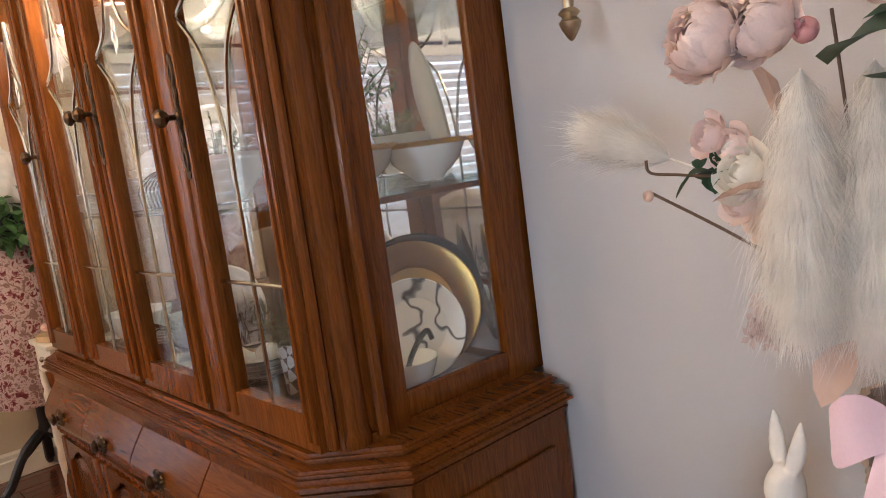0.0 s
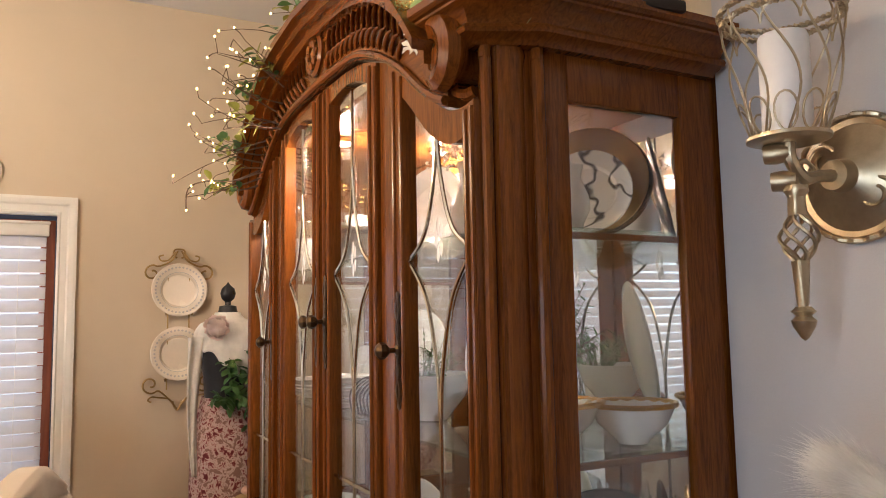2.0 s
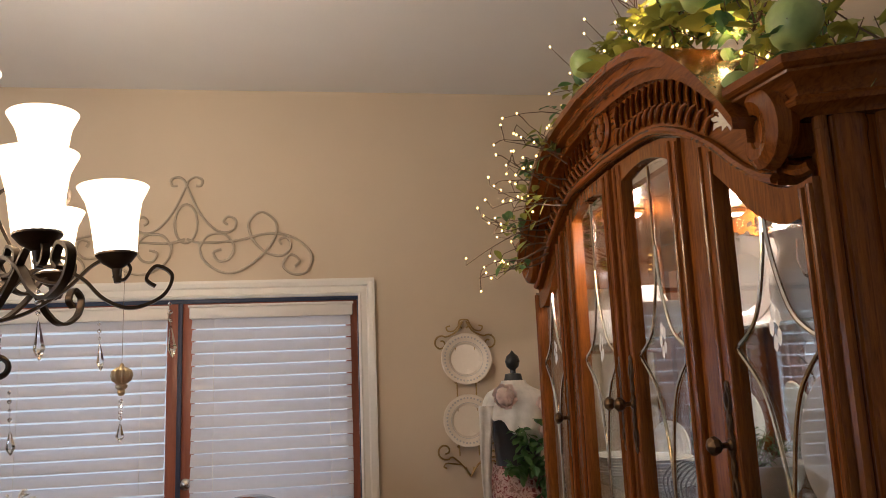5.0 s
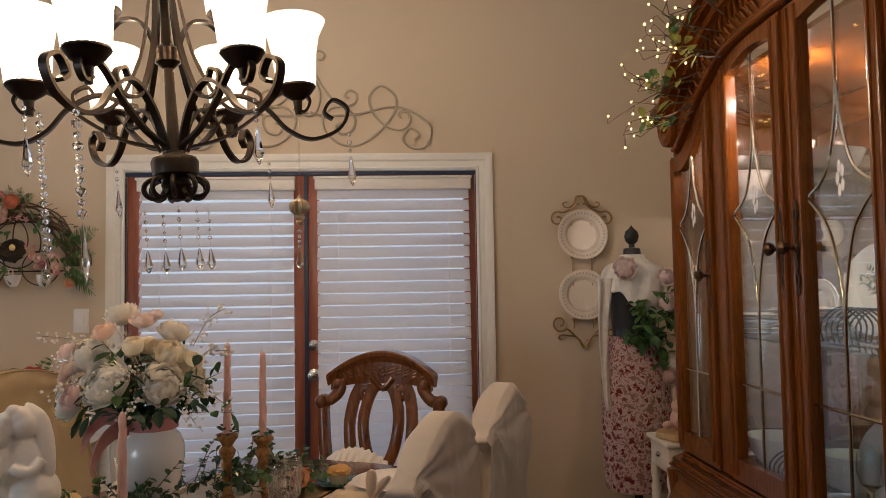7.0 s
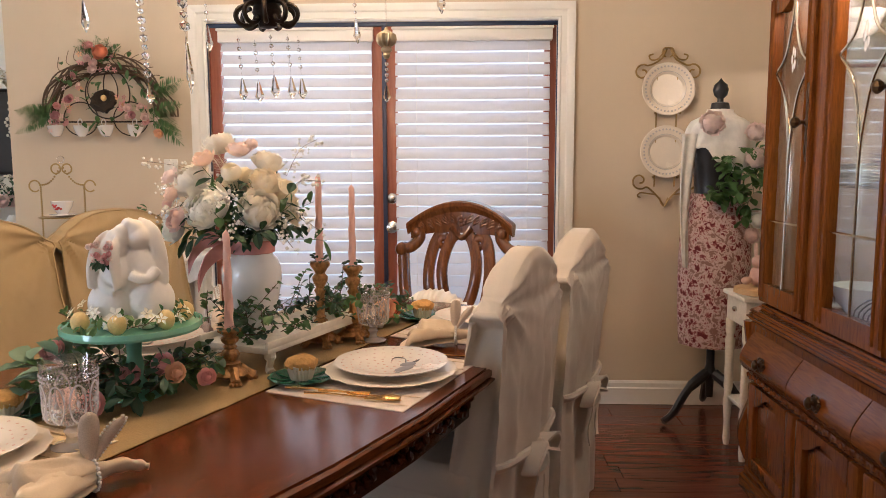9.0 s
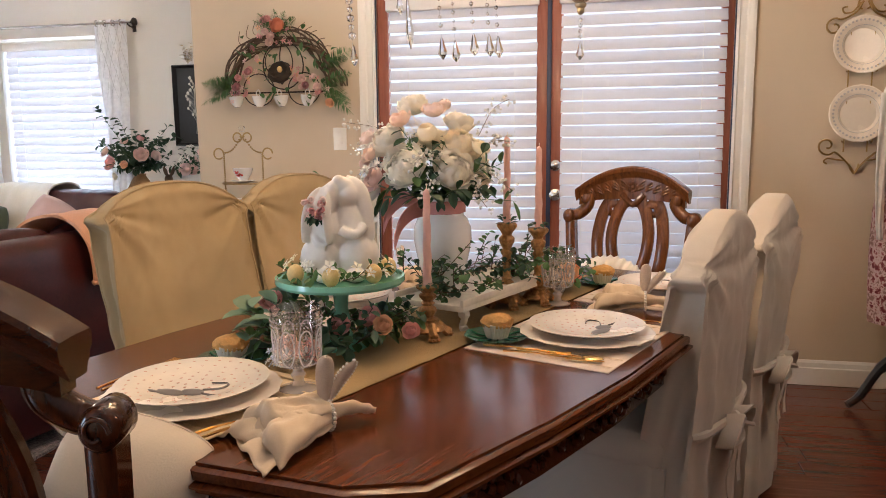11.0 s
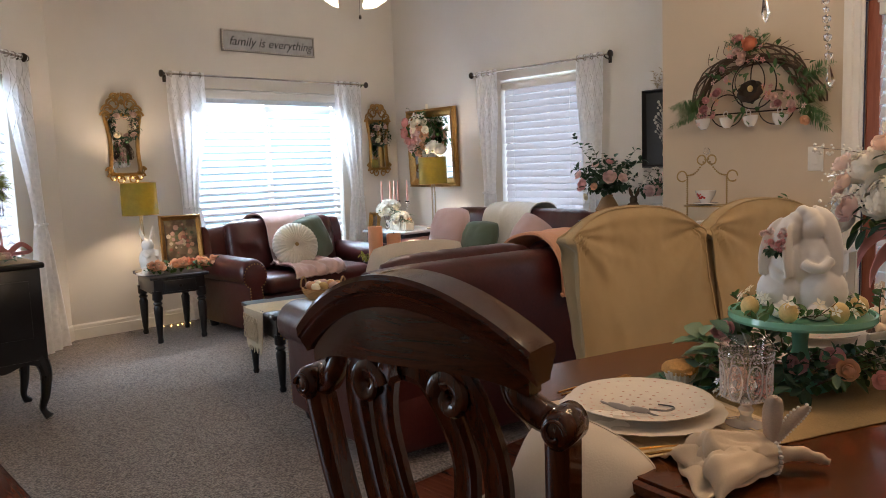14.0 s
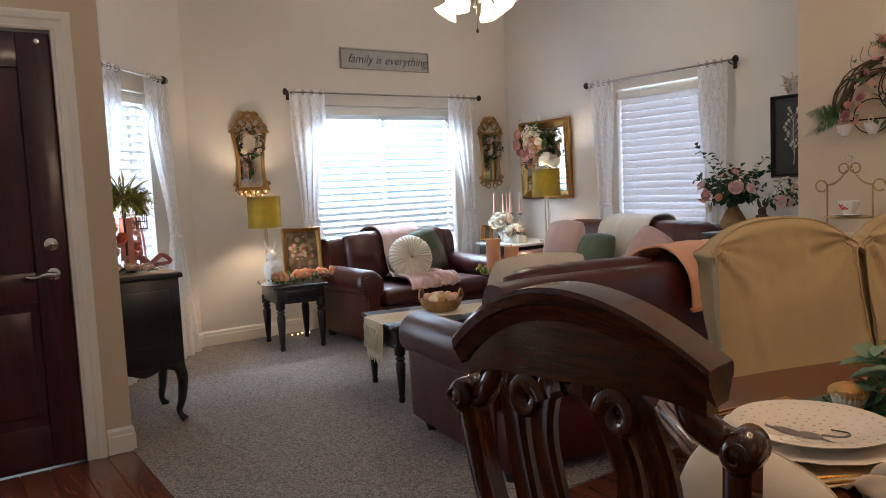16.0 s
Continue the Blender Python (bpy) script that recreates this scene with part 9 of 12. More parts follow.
# ---- wall pieces ----
def gilt_mirror(m, w, h, label, wreath_z, lights):
    """A waisted gilt mirror with a pierced scroll crest; m lays x across, -y out of the wall, z up from its base."""
    t = thing("wall_mirror", m, label, "mirror", "gilt mirrors")
    rnd = random.Random(int(h * 1000))
    z0, z1 = 0.10, h * 0.76

    def half(z):
        s = (z - z0) / (z1 - z0)
        return w * (0.34 - 0.07 * math.sin(math.pi * s) + 0.05 * s)
    zs = span(z0, z1, 14)
    bm = BM()
    slab(bm, [(half(z), z) for z in zs] + [(-half(z), z) for z in zs[::-1]], 0, 0.006, Matrix.Translation((0, -0.004, 0)) @ Matrix.Rotation(radians(90), 4, "X"))
    part("glass", bm, MIRROR, t, smooth=False)
    bm = BM()
    ring = [(half(z), -0.016, z) for z in zs] + [(-half(z), -0.016, z) for z in zs[::-1]]
    tube(bm, ring, 0.014, 8, True)
    tube(bm, [(x * 1.09, -0.012, z) for x, y, z in ring], 0.007, 6, True)
    part("frame", bm, GILT, t)
    bm, foot = BM(), BM()
    for sg in (-1, 1):
        for cx, cz, r, tn in ((0.30, z1 + 0.03, 0.05, 1.4), (0.18, z1 + 0.08, 0.055, 1.5), (0.36, z1 - 0.01, 0.04, 1.2), (0.14, z1 + 0.135, 0.035, 1.3), (0.30, z0 - 0.02, 0.04, 1.3), (0.14, z0 - 0.045, 0.04, 1.3), (0.36, z0 + 0.03, 0.03, 1.2)):
            q = [(sg * (cx * w + r * (1 - 0.6 * k / 17) * math.cos(6.28 * tn * k / 17)), -0.018, cz + r * (1 - 0.6 * k / 17) * math.sin(6.28 * tn * k / 17)) for k in range(18)]
            where = bm if cz > (z0 + z1) / 2 else foot
            tube(where, q, [0.009 - 0.004 * k / 17 for k in range(18)], 6)
            blob(where, q[-1], 0.010, 1)
    part("lower_scrolls", foot, GILT, t)
    for k in range(7):
        a = radians(-75 + 25 * k)
        p = (0.045 * math.sin(a), -0.022, z1 + 0.11 + 0.05 * math.cos(a))
        blob(bm, p, 0.018, 1, (0.6, 0.6, 1.2), 0.3)
    blob(bm, (0, -0.022, z1 + 0.10), 0.024, 1)
    part("crest", bm, GILT, t)
    wr = thing("small_wreath", m @ Matrix.Translation((0, -0.05, wreath_z)), "small wreath of white blossoms on a gilt mirror", "wreath", "mirror wreaths")
    lv, tw = BM(), BM()
    for k in range(34):
        a = 6.283 * k / 34
        c = Vector((0.085 * math.cos(a), rnd.uniform(-0.01, 0.01), 0.085 * math.sin(a) * 1.1))
        spray(lv, tw, c, (math.cos(a + 1.2), rnd.uniform(-0.8, 0.2), math.sin(a + 1.2)), 0.05, rnd, 5, 0.034, 0.018)
        if k % 4 == 1:
            put_bloom(wr, "daisy" if k % 8 == 1 else "rose", BLUSH if k % 3 else IVORY, c * rnd.uniform(0.8, 1.25) + Vector((0, -0.02, 0)), (math.cos(a) * 0.5, -1, math.sin(a) * 0.5), rnd.uniform(0.02, 0.03), rnd)
    part("foliage", lv, LEAF_DARK, wr)
    part("hoop", tw, TWIG, wr)
    if lights:
        for k in range(7):
            c = thing("fairy_light", m @ Matrix.Translation((-0.11 + 0.036 * k, -0.045, 0.06 + 0.018 * math.sin(k * 2.2))), "tiny warm light on a gilt mirror", "fairy light", "mirror lights")
            bm = BM()
            blob(bm, (0, 0, 0), 0.006, 1, (1, 1, 1.5))
            part("lamp", bm, FAIRY, c)
            bm = BM()
            for j in range(5):
                a = 6.28 * j / 5
                leaf(bm, (0, 0, 0), (math.cos(a), -0.5, math.sin(a)), 0.018, 0.01, rnd)
            part("petal_ring", bm, IVORY, c)


EASTWARD = Matrix.Translation((-5.942, 2.615, 1.19)) @ spin(90)
gilt_mirror(EASTWARD, 0.36, 0.76, "gilt waisted mirror with a pierced scroll crest beside the window", 0.49, True)
gilt_mirror(Matrix.Translation((-5.942, 5.215, 1.16)) @ spin(90), 0.35, 0.78, "gilt waisted mirror with a blossom wreath", 0.45, False)


def framed(name, m, w, h, border, frame_mat, face_mat, label, category):
    """A moulded frame round a flat face; m lays x across, z up from its lower edge."""
    t = thing(name, m, label, category)
    bm = BM()
    sec = [(0, 0), (0, -0.03), (0.25, -0.045), (0.5, -0.03), (0.8, -0.022), (1, -0.012), (1, 0)]
    cs = [(-1, 0), (1, 0), (1, 1), (-1, 1)]
    rings = []
    for sx, sz in cs:
        ox, oz = -sx, (1 if sz == 0 else -1)
        rings.append([bm.verts.new((sx * w / 2 + ox * a * border, b, sz * h + oz * a * border)) for a, b in sec])
    for i in range(4):
        a, b = rings[i], rings[(i + 1) % 4]
        for j in range(len(sec)):
            bm.faces.new((a[j], a[(j + 1) % len(sec)], b[(j + 1) % len(sec)], b[j]))
    part("frame", bm, frame_mat, t, smooth=False)
    bm = BM()
    box(bm, (0, -0.006, h / 2), (w - border * 1.9, 0.008, h - border * 1.9))
    part("face", bm, face_mat, t, smooth=False)
    return t


framed("gilt_mirror", Matrix.Translation((-5.35, 5.476, 1.06)) @ Matrix.Rotation(radians(2), 4, "X"), 0.72, 0.78, 0.085, GILT, MIRROR, "large gilt framed mirror above the corner table", "mirror")
SLATE = plain("black_chalkboard", (0.03, 0.032, 0.036), 0.7, vary=0.2, grain=30)
pic = framed("botanical_picture", Matrix.Translation((-2.765, 5.476, 1.19)), 0.33, 0.59, 0.025, BLACK_WOOD, SLATE, "black chalkboard picture of a pale branch", "picture")
bm = BM()
rnd = random.Random(3)
tube(bm, [(0.0, -0.013, 0.09), (0.01, -0.013, 0.2), (-0.005, -0.013, 0.3), (0, -0.013, 0.42)], 0.003, 5)
for k in range(26):
    z = 0.2 + 0.011 * k
    sg = -1 if k % 2 else 1
    p = Vector((sg * rnd.uniform(0.01, 0.08) * (1 - abs(z - 0.34) * 3), -0.0125, z + 0.02))
    tube(bm, [(0, -0.0125, z - 0.03), p], 0.0016, 4)
    blob(bm, p, rnd.uniform(0.008, 0.014), 1, (1, 0.3, 1.1))
part("painted_branch", bm, plain("pale_paint", (0.55, 0.52, 0.45), 0.8), pic)
sp = thing("leaf_spray", (-2.80, 5.45, 1.785), "champagne metal leaf spray above a picture", "ornament")
bm = BM()
for k in range(5):
    a = radians(-25 + 18 * k)
    spray(bm, bm, (0, 0, 0), (math.sin(a), -0.1, math.cos(a)), 0.13 + 0.012 * k, rnd, 7, 0.05, 0.018, "lance", 0.3)
part("metal_leaf", bm, CHAMPAGNE, sp)

sg_ = thing("wall_sign", Matrix.Translation((-5.943, 4.0, 2.345)) @ spin(90), "grey washed wall sign with script and beaded frame", "sign")
bm = BM()
box(bm, (0, -0.010, 0.0925), (0.94, 0.016, 0.165))
part("board", bm, GREY_BOARD, sg_, smooth=False)
bm = BM()
for z in (0.006, 0.179):
    box(bm, (0, -0.016, z), (0.96, 0.03, 0.016), 0.004)
for x in (-0.472, 0.472):
    box(bm, (x, -0.0155, 0.0925), (0.016, 0.029, 0.156), 0.004)
part("frame", bm, SILVER, sg_)
bm = BM()
for k in range(48):
    for z in (0.006, 0.179):
        blob(bm, (-0.46 + 0.92 * k / 47, -0.031, z), 0.006, 1)
for k in range(8):
    for x in (-0.472, 0.472):
        blob(bm, (x, -0.031, 0.02 + 0.145 * k / 7), 0.006, 1)
part("beading", bm, TRIM, sg_)
txt = bpy.data.curves.new("lettering", "FONT")
txt.body, txt.size, txt.shear, txt.align_x, txt.align_y, txt.extrude = "family is everything", 0.112, 0.35, "CENTER", "CENTER", 0.001
txt.materials.append(plain("black_lettering", (0.03, 0.03, 0.03), 0.7))
ob = new("lettering", txt)
ob.parent = sg_
ob.matrix_basis = Matrix.Translation((0.02, -0.0195, 0.088)) @ Matrix.Rotation(radians(90), 4, "X")


# ---- tables and lamps ----
def turned_table(name, m, w, d, h, label, mat_top, drawer=False, leg_r=0.034):
    t = thing(name, m, label, "table")
    bm = BM()
    box(bm, (0, 0, h - 0.013), (w, d, 0.026), 0.007)
    part("top", bm, mat_top, t)
    bm = BM()
    box(bm, (0, 0, h - 0.085), (w - 0.06, d - 0.06, 0.118), 0.003)
    part("apron", bm, BLACK_WOOD, t)
    if drawer:
        bm = BM()
        box(bm, (0, d / 2 - 0.026, h - 0.085), (w - 0.2, 0.016, 0.085), 0.005)
        dr = part("drawer", bm, BLACK_WOOD, t)
        bm = BM()
        blob(bm, (0, d / 2 - 0.006, h - 0.085), 0.013, 2)
        part("knob", bm, IRON, dr)
    leg = None
    k = (h - 0.14) / 0.38
    for x in (-w / 2 + 0.055, w / 2 - 0.055):
        for y in (-d / 2 + 0.055, d / 2 - 0.055):
            a = Matrix.Translation((x, y, 0.006))
            if leg is None:
                bm = BM()
                r = leg_r
                lathe(bm, [(r * 0.55, 0), (r * 0.7, 0.02 * k), (r * 0.5, 0.04 * k), (r * 0.62, 0.06 * k), (r * 0.9, 0.2 * k), (r * 1.0, 0.27 * k), (r * 0.7, 0.29 * k), (r * 1.05, 0.305 * k), (r * 0.7, 0.32 * k), (r * 1.1, 0.335 * k), (r * 1.1, 0.40 * k)], segs=18)
                leg = part("leg", bm, BLACK_WOOD, t, at=a)
            else:
                again("leg", leg, t, a)
    return t


turned_table("end_table", place(-5.47, 2.72, 0, -98), 0.44, 0.56, 0.52, "black painted end table with a drawer and turned legs", BLACK_WOOD, True)
turned_table("coffee_table", place(-3.57, 3.08, 0, 78), 1.22, 0.62, 0.46, "black painted coffee table with turned legs", BLACK_WOOD, False, 0.03)
turned_table("corner_table", place(-5.30, 5.03, 0, 180), 0.64, 0.60, 0.67, "black corner table with a white marble top", MARBLE)


def table_lamp(x, y, z, h, r, label, watts, seed):
    """Drum lamp on twin stems; z its foot, h the height to the shade's top."""
    t = thing("table_lamp", (x, y, z), label, "lamp", "table lamps")
    hs = 0.25
    bm = BM()
    lathe(bm, [(0.075, 0), (0.075, 0.012), (0.03, 0.022), (0.001, 0.024)], segs=24)
    part("foot", bm, CHAMPAGNE, t)
    bm = BM()
    for s in (-1, 1):
        tube(bm, [(s * 0.018, 0, 0.02), (s * 0.022, 0.004, h * 0.4), (s * 0.014, 0, h - hs + 0.05)], 0.007, 8)
    part("stem", bm, CHAMPAGNE, t)
    bm = BM()
    lathe(bm, [(r, h - hs), (r * 0.97, h), (r * 0.965, h), (r * 0.995, h - hs)], segs=40)
    bmesh.ops.delete(bm, geom=[f for f in bm.faces if len(f.verts) > 4], context="FACES_ONLY")
    sh = part("shade", bm, OLIVE_SHADE, t)
    bm = BM()
    tube(bm, [(r * math.cos(a), r * math.sin(a), h - hs) for a in span(0, 6.283, 33)[:-1]], 0.003, 5, True)
    tube(bm, [(r * 0.97 * math.cos(a), r * 0.97 * math.sin(a), h) for a in span(0, 6.283, 33)[:-1]], 0.003, 5, True)
    part("rim", bm, BRASS, sh)
    bm = BM()
    blob(bm, (0, 0, h - hs * 0.5), 0.028, 2, (1, 1, 1.2))
    part("lamp_bulb", bm, LIGHT_SHADE, t)
    bm = BM()
    tube(bm, [(0.05, -0.03, h - hs + 0.03), (0.05, -0.03, h - hs - 0.09)], 0.0015, 4)
    blob(bm, (0.05, -0.03, h - hs - 0.10), 0.006, 1)
    part("pull_chain", bm, CHAMPAGNE, t)
    bulb("table_lamp_light", (x, y, z + h - hs * 0.5), watts, WARM, 0.035)


table_lamp(-5.60, 2.575, 0.52, 0.70, 0.135, "table lamp with olive-gold drum shade on the end table", 20.0, 1)
table_lamp(-5.02, 5.14, 0.67, 0.68, 0.135, "table lamp with olive-gold drum shade on the corner table", 18.0, 2)


def statue_rabbit(m, h, label, mat):
    t = BM()
    s = h / 0.36
    blob(t, (0, 0, 0.10 * s), 0.085 * s, 3, (0.85, 0.95, 1.25), 0.08)
    blob(t, (0.005 * s, 0, 0.215 * s), 0.05 * s, 3, (0.85, 1.05, 1.0), 0.05)
    for sg in (-1, 1):
        tube(t, smooth_path([(sg * 0.018 * s, 0, 0.25 * s), (sg * 0.04 * s, -0.01 * s, 0.30 * s), (sg * 0.05 * s, -0.015 * s, 0.355 * s)], 5), [0.012 * s, 0.016 * s, 0.02 * s, 0.022 * s, 0.022 * s, 0.021 * s, 0.019 * s, 0.016 * s, 0.012 * s, 0.008 * s, 0.004 * s], 8, flat=0.5)
        tube(t, [(sg * 0.045 * s, 0.03 * s, 0.17 * s), (sg * 0.03 * s, 0.075 * s, 0.13 * s)], [0.022 * s, 0.016 * s], 8)
        blob(t, (sg * 0.05 * s, 0.05 * s, 0.03 * s), 0.035 * s, 2, (0.8, 1.5, 0.8))
    lathe(t, [(0.001, 0), (0.10 * s, 0), (0.10 * s, 0.012 * s), (0.001, 0.014 * s)], segs=22)
    for v in t.verts:
        v.co.z = max(0.0, v.co.z)
    ob = fused(part("rabbit_statue", t, mat, None, crisp=0), h / 90)
    ob.matrix_basis = m
    return tagged(ob, label, "statue")


statue_rabbit(place(-5.42, 2.545, 0.521, -90), 0.37, "white plaster rabbit statue on the end table", PLASTER)
PAINT = material("oil_painting", 0.5)
PAINT, nt_, b_ = PAINT
v_ = coords(nt_, (1, 1, 1))
vo = node(nt_, "ShaderNodeTexVoronoi", Scale=17.0)
nz = node(nt_, "ShaderNodeTexNoise", Scale=9.0, Detail=4.0)
nt_.links.new(v_, vo.inputs["Vector"])
nt_.links.new(v_, nz.inputs["Vector"])
nt_.links.new(ramp(nt_, nz.outputs[0], [(0.35, (0.035, 0.03, 0.022)), (0.5, (0.10, 0.06, 0.03)), (0.62, (0.22, 0.18, 0.10))]), b_.inputs["Base Color"])
pt = framed("flower_painting", place(-5.62, 2.90, 0.525, 78) @ Matrix.Rotation(radians(-8), 4, "X"), 0.33, 0.42, 0.04, GILT, PAINT, "gilt framed oil painting of a bouquet on the end table", "picture")
OILS = [plain("oil_paint", c, 0.5, vary=0.3, grain=120) for c in ((0.42, 0.35, 0.25), (0.38, 0.21, 0.13), (0.36, 0.22, 0.18), (0.24, 0.09, 0.06), (0.09, 0.10, 0.05))]
for k in range(34):
    a, r = k * 2.4, 0.012 + 0.0030 * k
    bm = BM()
    lathe(bm, [(0.001, 0.0025), (0.006, 0.002), (0.010 + 0.004 * (k % 4), 0.0)], (r * math.cos(a), -0.011, 0.22 + 1.15 * r * math.sin(a)), 14, Matrix.Rotation(radians(90), 4, "X"), wave=lambda q, z: 1 + 0.10 * math.sin(7 * q + k))
    part("painted_bloom", bm, OILS[k % 5], pt)
bm = BM()
lathe(bm, [(0.03, 0.10), (0.05, 0.13), (0.03, 0.17), (0.035, 0.18)], (0, 0, 0), 18, squash=0.06)
for v in bm.verts:
    v.co.y -= 0.011
part("painted_vase", bm, plain("painted_brown", (0.14, 0.10, 0.06), 0.6), pt)

fg = thing("flower_garland", (-5.40, 2.75, 0.522), "garland of peach and white flowers along the end table", "flowers")
rnd = random.Random(12)
lv, tw = BM(), BM()
for k in range(30):
    s = k / 29
    c = Vector((0.07 - 0.03 * math.sin(s * 5), -0.24 + 0.50 * s, 0.03))
    spray(lv, tw, c, (rnd.uniform(-0.4, 0.8), rnd.uniform(-1, 1), rnd.uniform(0, 0.7)), 0.07, rnd, 6, 0.04, 0.022)
    if k % 2:
        kind, mt = rnd.choice((("rose", PEACH), ("rose", IVORY), ("daisy", WHITE_P), ("rose", CORAL), ("rose", PEACH)))
        put_bloom(fg, kind, mt, c + Vector((0.02, rnd.uniform(-0.02, 0.02), 0.025)), (0.8, rnd.uniform(-0.4, 0.4), 0.6), rnd.uniform(0.03, 0.042), rnd)
part("foliage", lv, LEAF, fg)
part("twig_work", tw, STEM, fg)
fl = thing("fairy_light", (-5.75, 2.86, 0.02), "coil of small warm lights on the carpet", "fairy light", "mirror lights")
for k in range(5):
    bm = BM()
    blob(bm, (rnd.uniform(-0.04, 0.04), 0.05 * k - 0.1, 0.005), 0.007, 1)
    part("lamp", bm, FAIRY, fl)


# ---- coffee table things ----
rn = thing("lace_runner", place(-3.57, 3.08, 0.461, 78), "cream lace runner hanging over the coffee table", "table runner")
bm = BM()


def lace(u, v):
    s = (v - 0.5) * 1.70
    x = (u - 0.5) * 0.30
    if abs(s) < 0.612:
        return Vector((s, x, 0.002))
    o = abs(s) - 0.612
    return Vector((math.copysign(0.616 + 0.012 * math.sin(9 * x + o * 6) + 0.012, s), x * (1 - 0.2 * o), 0.002 - o * (1.0 - 0.1 * math.cos(u * 37))))


sheet(bm, 22, 60, lace)
thicken(bm, 0.003)
part("lace_cloth", bm, LACE, rn, crisp=60)
for sgn in (-1, 1):
    for k in range(15):
        bm = BM()
        cx, cz = -0.11 + 0.055 * (k % 5), -0.06 - 0.05 * (k // 5)
        tube(bm, [(sgn * 0.648, cx + 0.021 * math.cos(a) * (1 + 0.2 * math.cos(6 * a)), cz + 0.021 * math.sin(a) * (1 + 0.2 * math.cos(6 * a))) for a in span(0, 6.283, 25)[:-1]], 0.004, 5, True)
        part("lace_flower", bm, LACE, rn)


def woven_basket(name, m, r, h, label, handle, mat=WICKER):
    t = thing(name, m, label, "basket")
    bm = BM()
    n = 9
    for i in range(n):
        z = 0.006 + (h - 0.012) * i / (n - 1)
        rr = r * (0.72 + 0.28 * math.sin(1.4 * i / (n - 1)))
        tube(bm, [((rr + 0.004 * (1 if (k + i) % 2 else -1)) * math.cos(6.283 * k / 36), (rr + 0.004 * (1 if (k + i) % 2 else -1)) * math.sin(6.283 * k / 36), z) for k in range(36)], h / n * 0.55, 6, True)
    lathe(bm, [(0.001, 0.0), (r * 0.72, 0.0), (r * 0.72, 0.008), (0.001, 0.008)], segs=24)
    part("weave", bm, mat, t)
    if handle:
        for a0 in (0.3, 3.44):
            bm = BM()
            c = Vector((r * math.cos(a0), r * math.sin(a0), h))
            tn = Vector((-math.sin(a0), math.cos(a0), 0))
            tube(bm, [c + tn * 0.05 * math.cos(q) + Vector((0, 0, 0.06 * math.sin(q))) for q in span(0, math.pi, 11)], 0.006, 6)
            part("handle", bm, mat, t)
    return t


woven_basket("egg_basket", place(-3.64, 2.93, 0.466, 20), 0.13, 0.075, "wicker basket of pale eggs on the coffee table", True)
for k in range(13):
    a, r = k * 2.4, 0.028 * math.sqrt(k)
    bm = BM()
    blob(bm, (0, 0, 0), 0.026, 2, (1, 1, 1.3))
    e = part("egg", bm, (BLUSH, EGG, IVORY, PEACH)[k % 4], None)
    e.matrix_basis = Matrix.Translation((-3.64 + r * math.cos(a), 2.93 + r * math.sin(a), 0.545 + 0.016 * (1 - r / 0.1))) @ Euler((k * 1.3, 1.2, k)).to_matrix().to_4x4()
    tagged(e, "pale decorative egg lying in a basket", "egg", "eggs in the basket")


def pillar(x, y, z, r, h, label, mat=PEACH_WAX):
    t = thing("pillar_candle", (x, y, z), label, "candle", "pillar candles")
    bm = BM()
    lathe(bm, [(r * 0.97, 0), (r, 0.006), (r, h - 0.006), (r * 0.96, h), (r * 0.8, h - 0.002), (0.001, h - 0.008)], segs=28)
    part("wax", bm, mat, t)
    bm = BM()
    tube(bm, [(0, 0, h - 0.01), (0.002, 0, h + 0.012)], 0.0015, 5)
    part("wick", bm, BLACK_WOOD, t)


cs_ = thing("candle_riser", (-3.325, 3.18, 0.4665), "round dark pedestal tray on the coffee table", "tray")
bm = BM()
lathe(bm, [(0.08, 0), (0.085, 0.012), (0.03, 0.03), (0.022, 0.12), (0.035, 0.19), (0.02, 0.215)], segs=24)
part("pedestal", bm, BLACK_WOOD, cs_)
bm = BM()
lathe(bm, [(0.001, 0.215), (0.12, 0.215), (0.132, 0.222), (0.132, 0.232), (0.001, 0.232)], segs=36)
part("tray", bm, BLACK_WOOD, cs_)
pillar(-3.355, 3.139, 0.70, 0.044, 0.208, "peach pillar candle on a pedestal tray")
pillar(-3.285, 3.225, 0.70, 0.044, 0.16, "short peach pillar candle on a pedestal tray")
wc = thing("candle_ring", (-3.345, 3.15, 0.701), "small ring of dried greenery round a candle", "wreath")
lv, tw = BM(), BM()
for k in range(30):
    a = 6.283 * k / 30
    spray(lv, tw, (0.075 * math.cos(a), 0.075 * math.sin(a), 0.014), (math.cos(a + 1), math.sin(a + 1), 0.4), 0.06, rnd, 6, 0.026, 0.012)
part("foliage", lv, LEAF_YELLOW, wc)
part("twig_work", tw, TWIG, wc)

# ---- corner table things ----
cb = thing("candelabra", (-5.46, 5.02, 0.671), "crystal candelabra with five pink tapers", "candelabra")
bm = BM()
lathe(bm, [(0.06, 0), (0.062, 0.012), (0.02, 0.03), (0.014, 0.06), (0.026, 0.085), (0.012, 0.11), (0.02, 0.16), (0.01, 0.2), (0.018, 0.27)], segs=16)
for k in range(4):
    a = 0.6 + 1.571 * k
    d = Vector((math.cos(a), math.sin(a), 0))
    tube(bm, smooth_path([(0, 0, 0.17), d * 0.06 + Vector((0, 0, 0.14)), d * 0.12 + Vector((0, 0, 0.19)), d * 0.13 + Vector((0, 0, 0.25))], 5), 0.006, 8)
    for j in range(5):
        crystal_drop(bm, d * (0.13) + Vector((0.018 * math.cos(1.26 * j), 0.018 * math.sin(1.26 * j), 0.235)), 0.04, 0.006)
part("crystal_body", bm, CRYSTAL, cb)
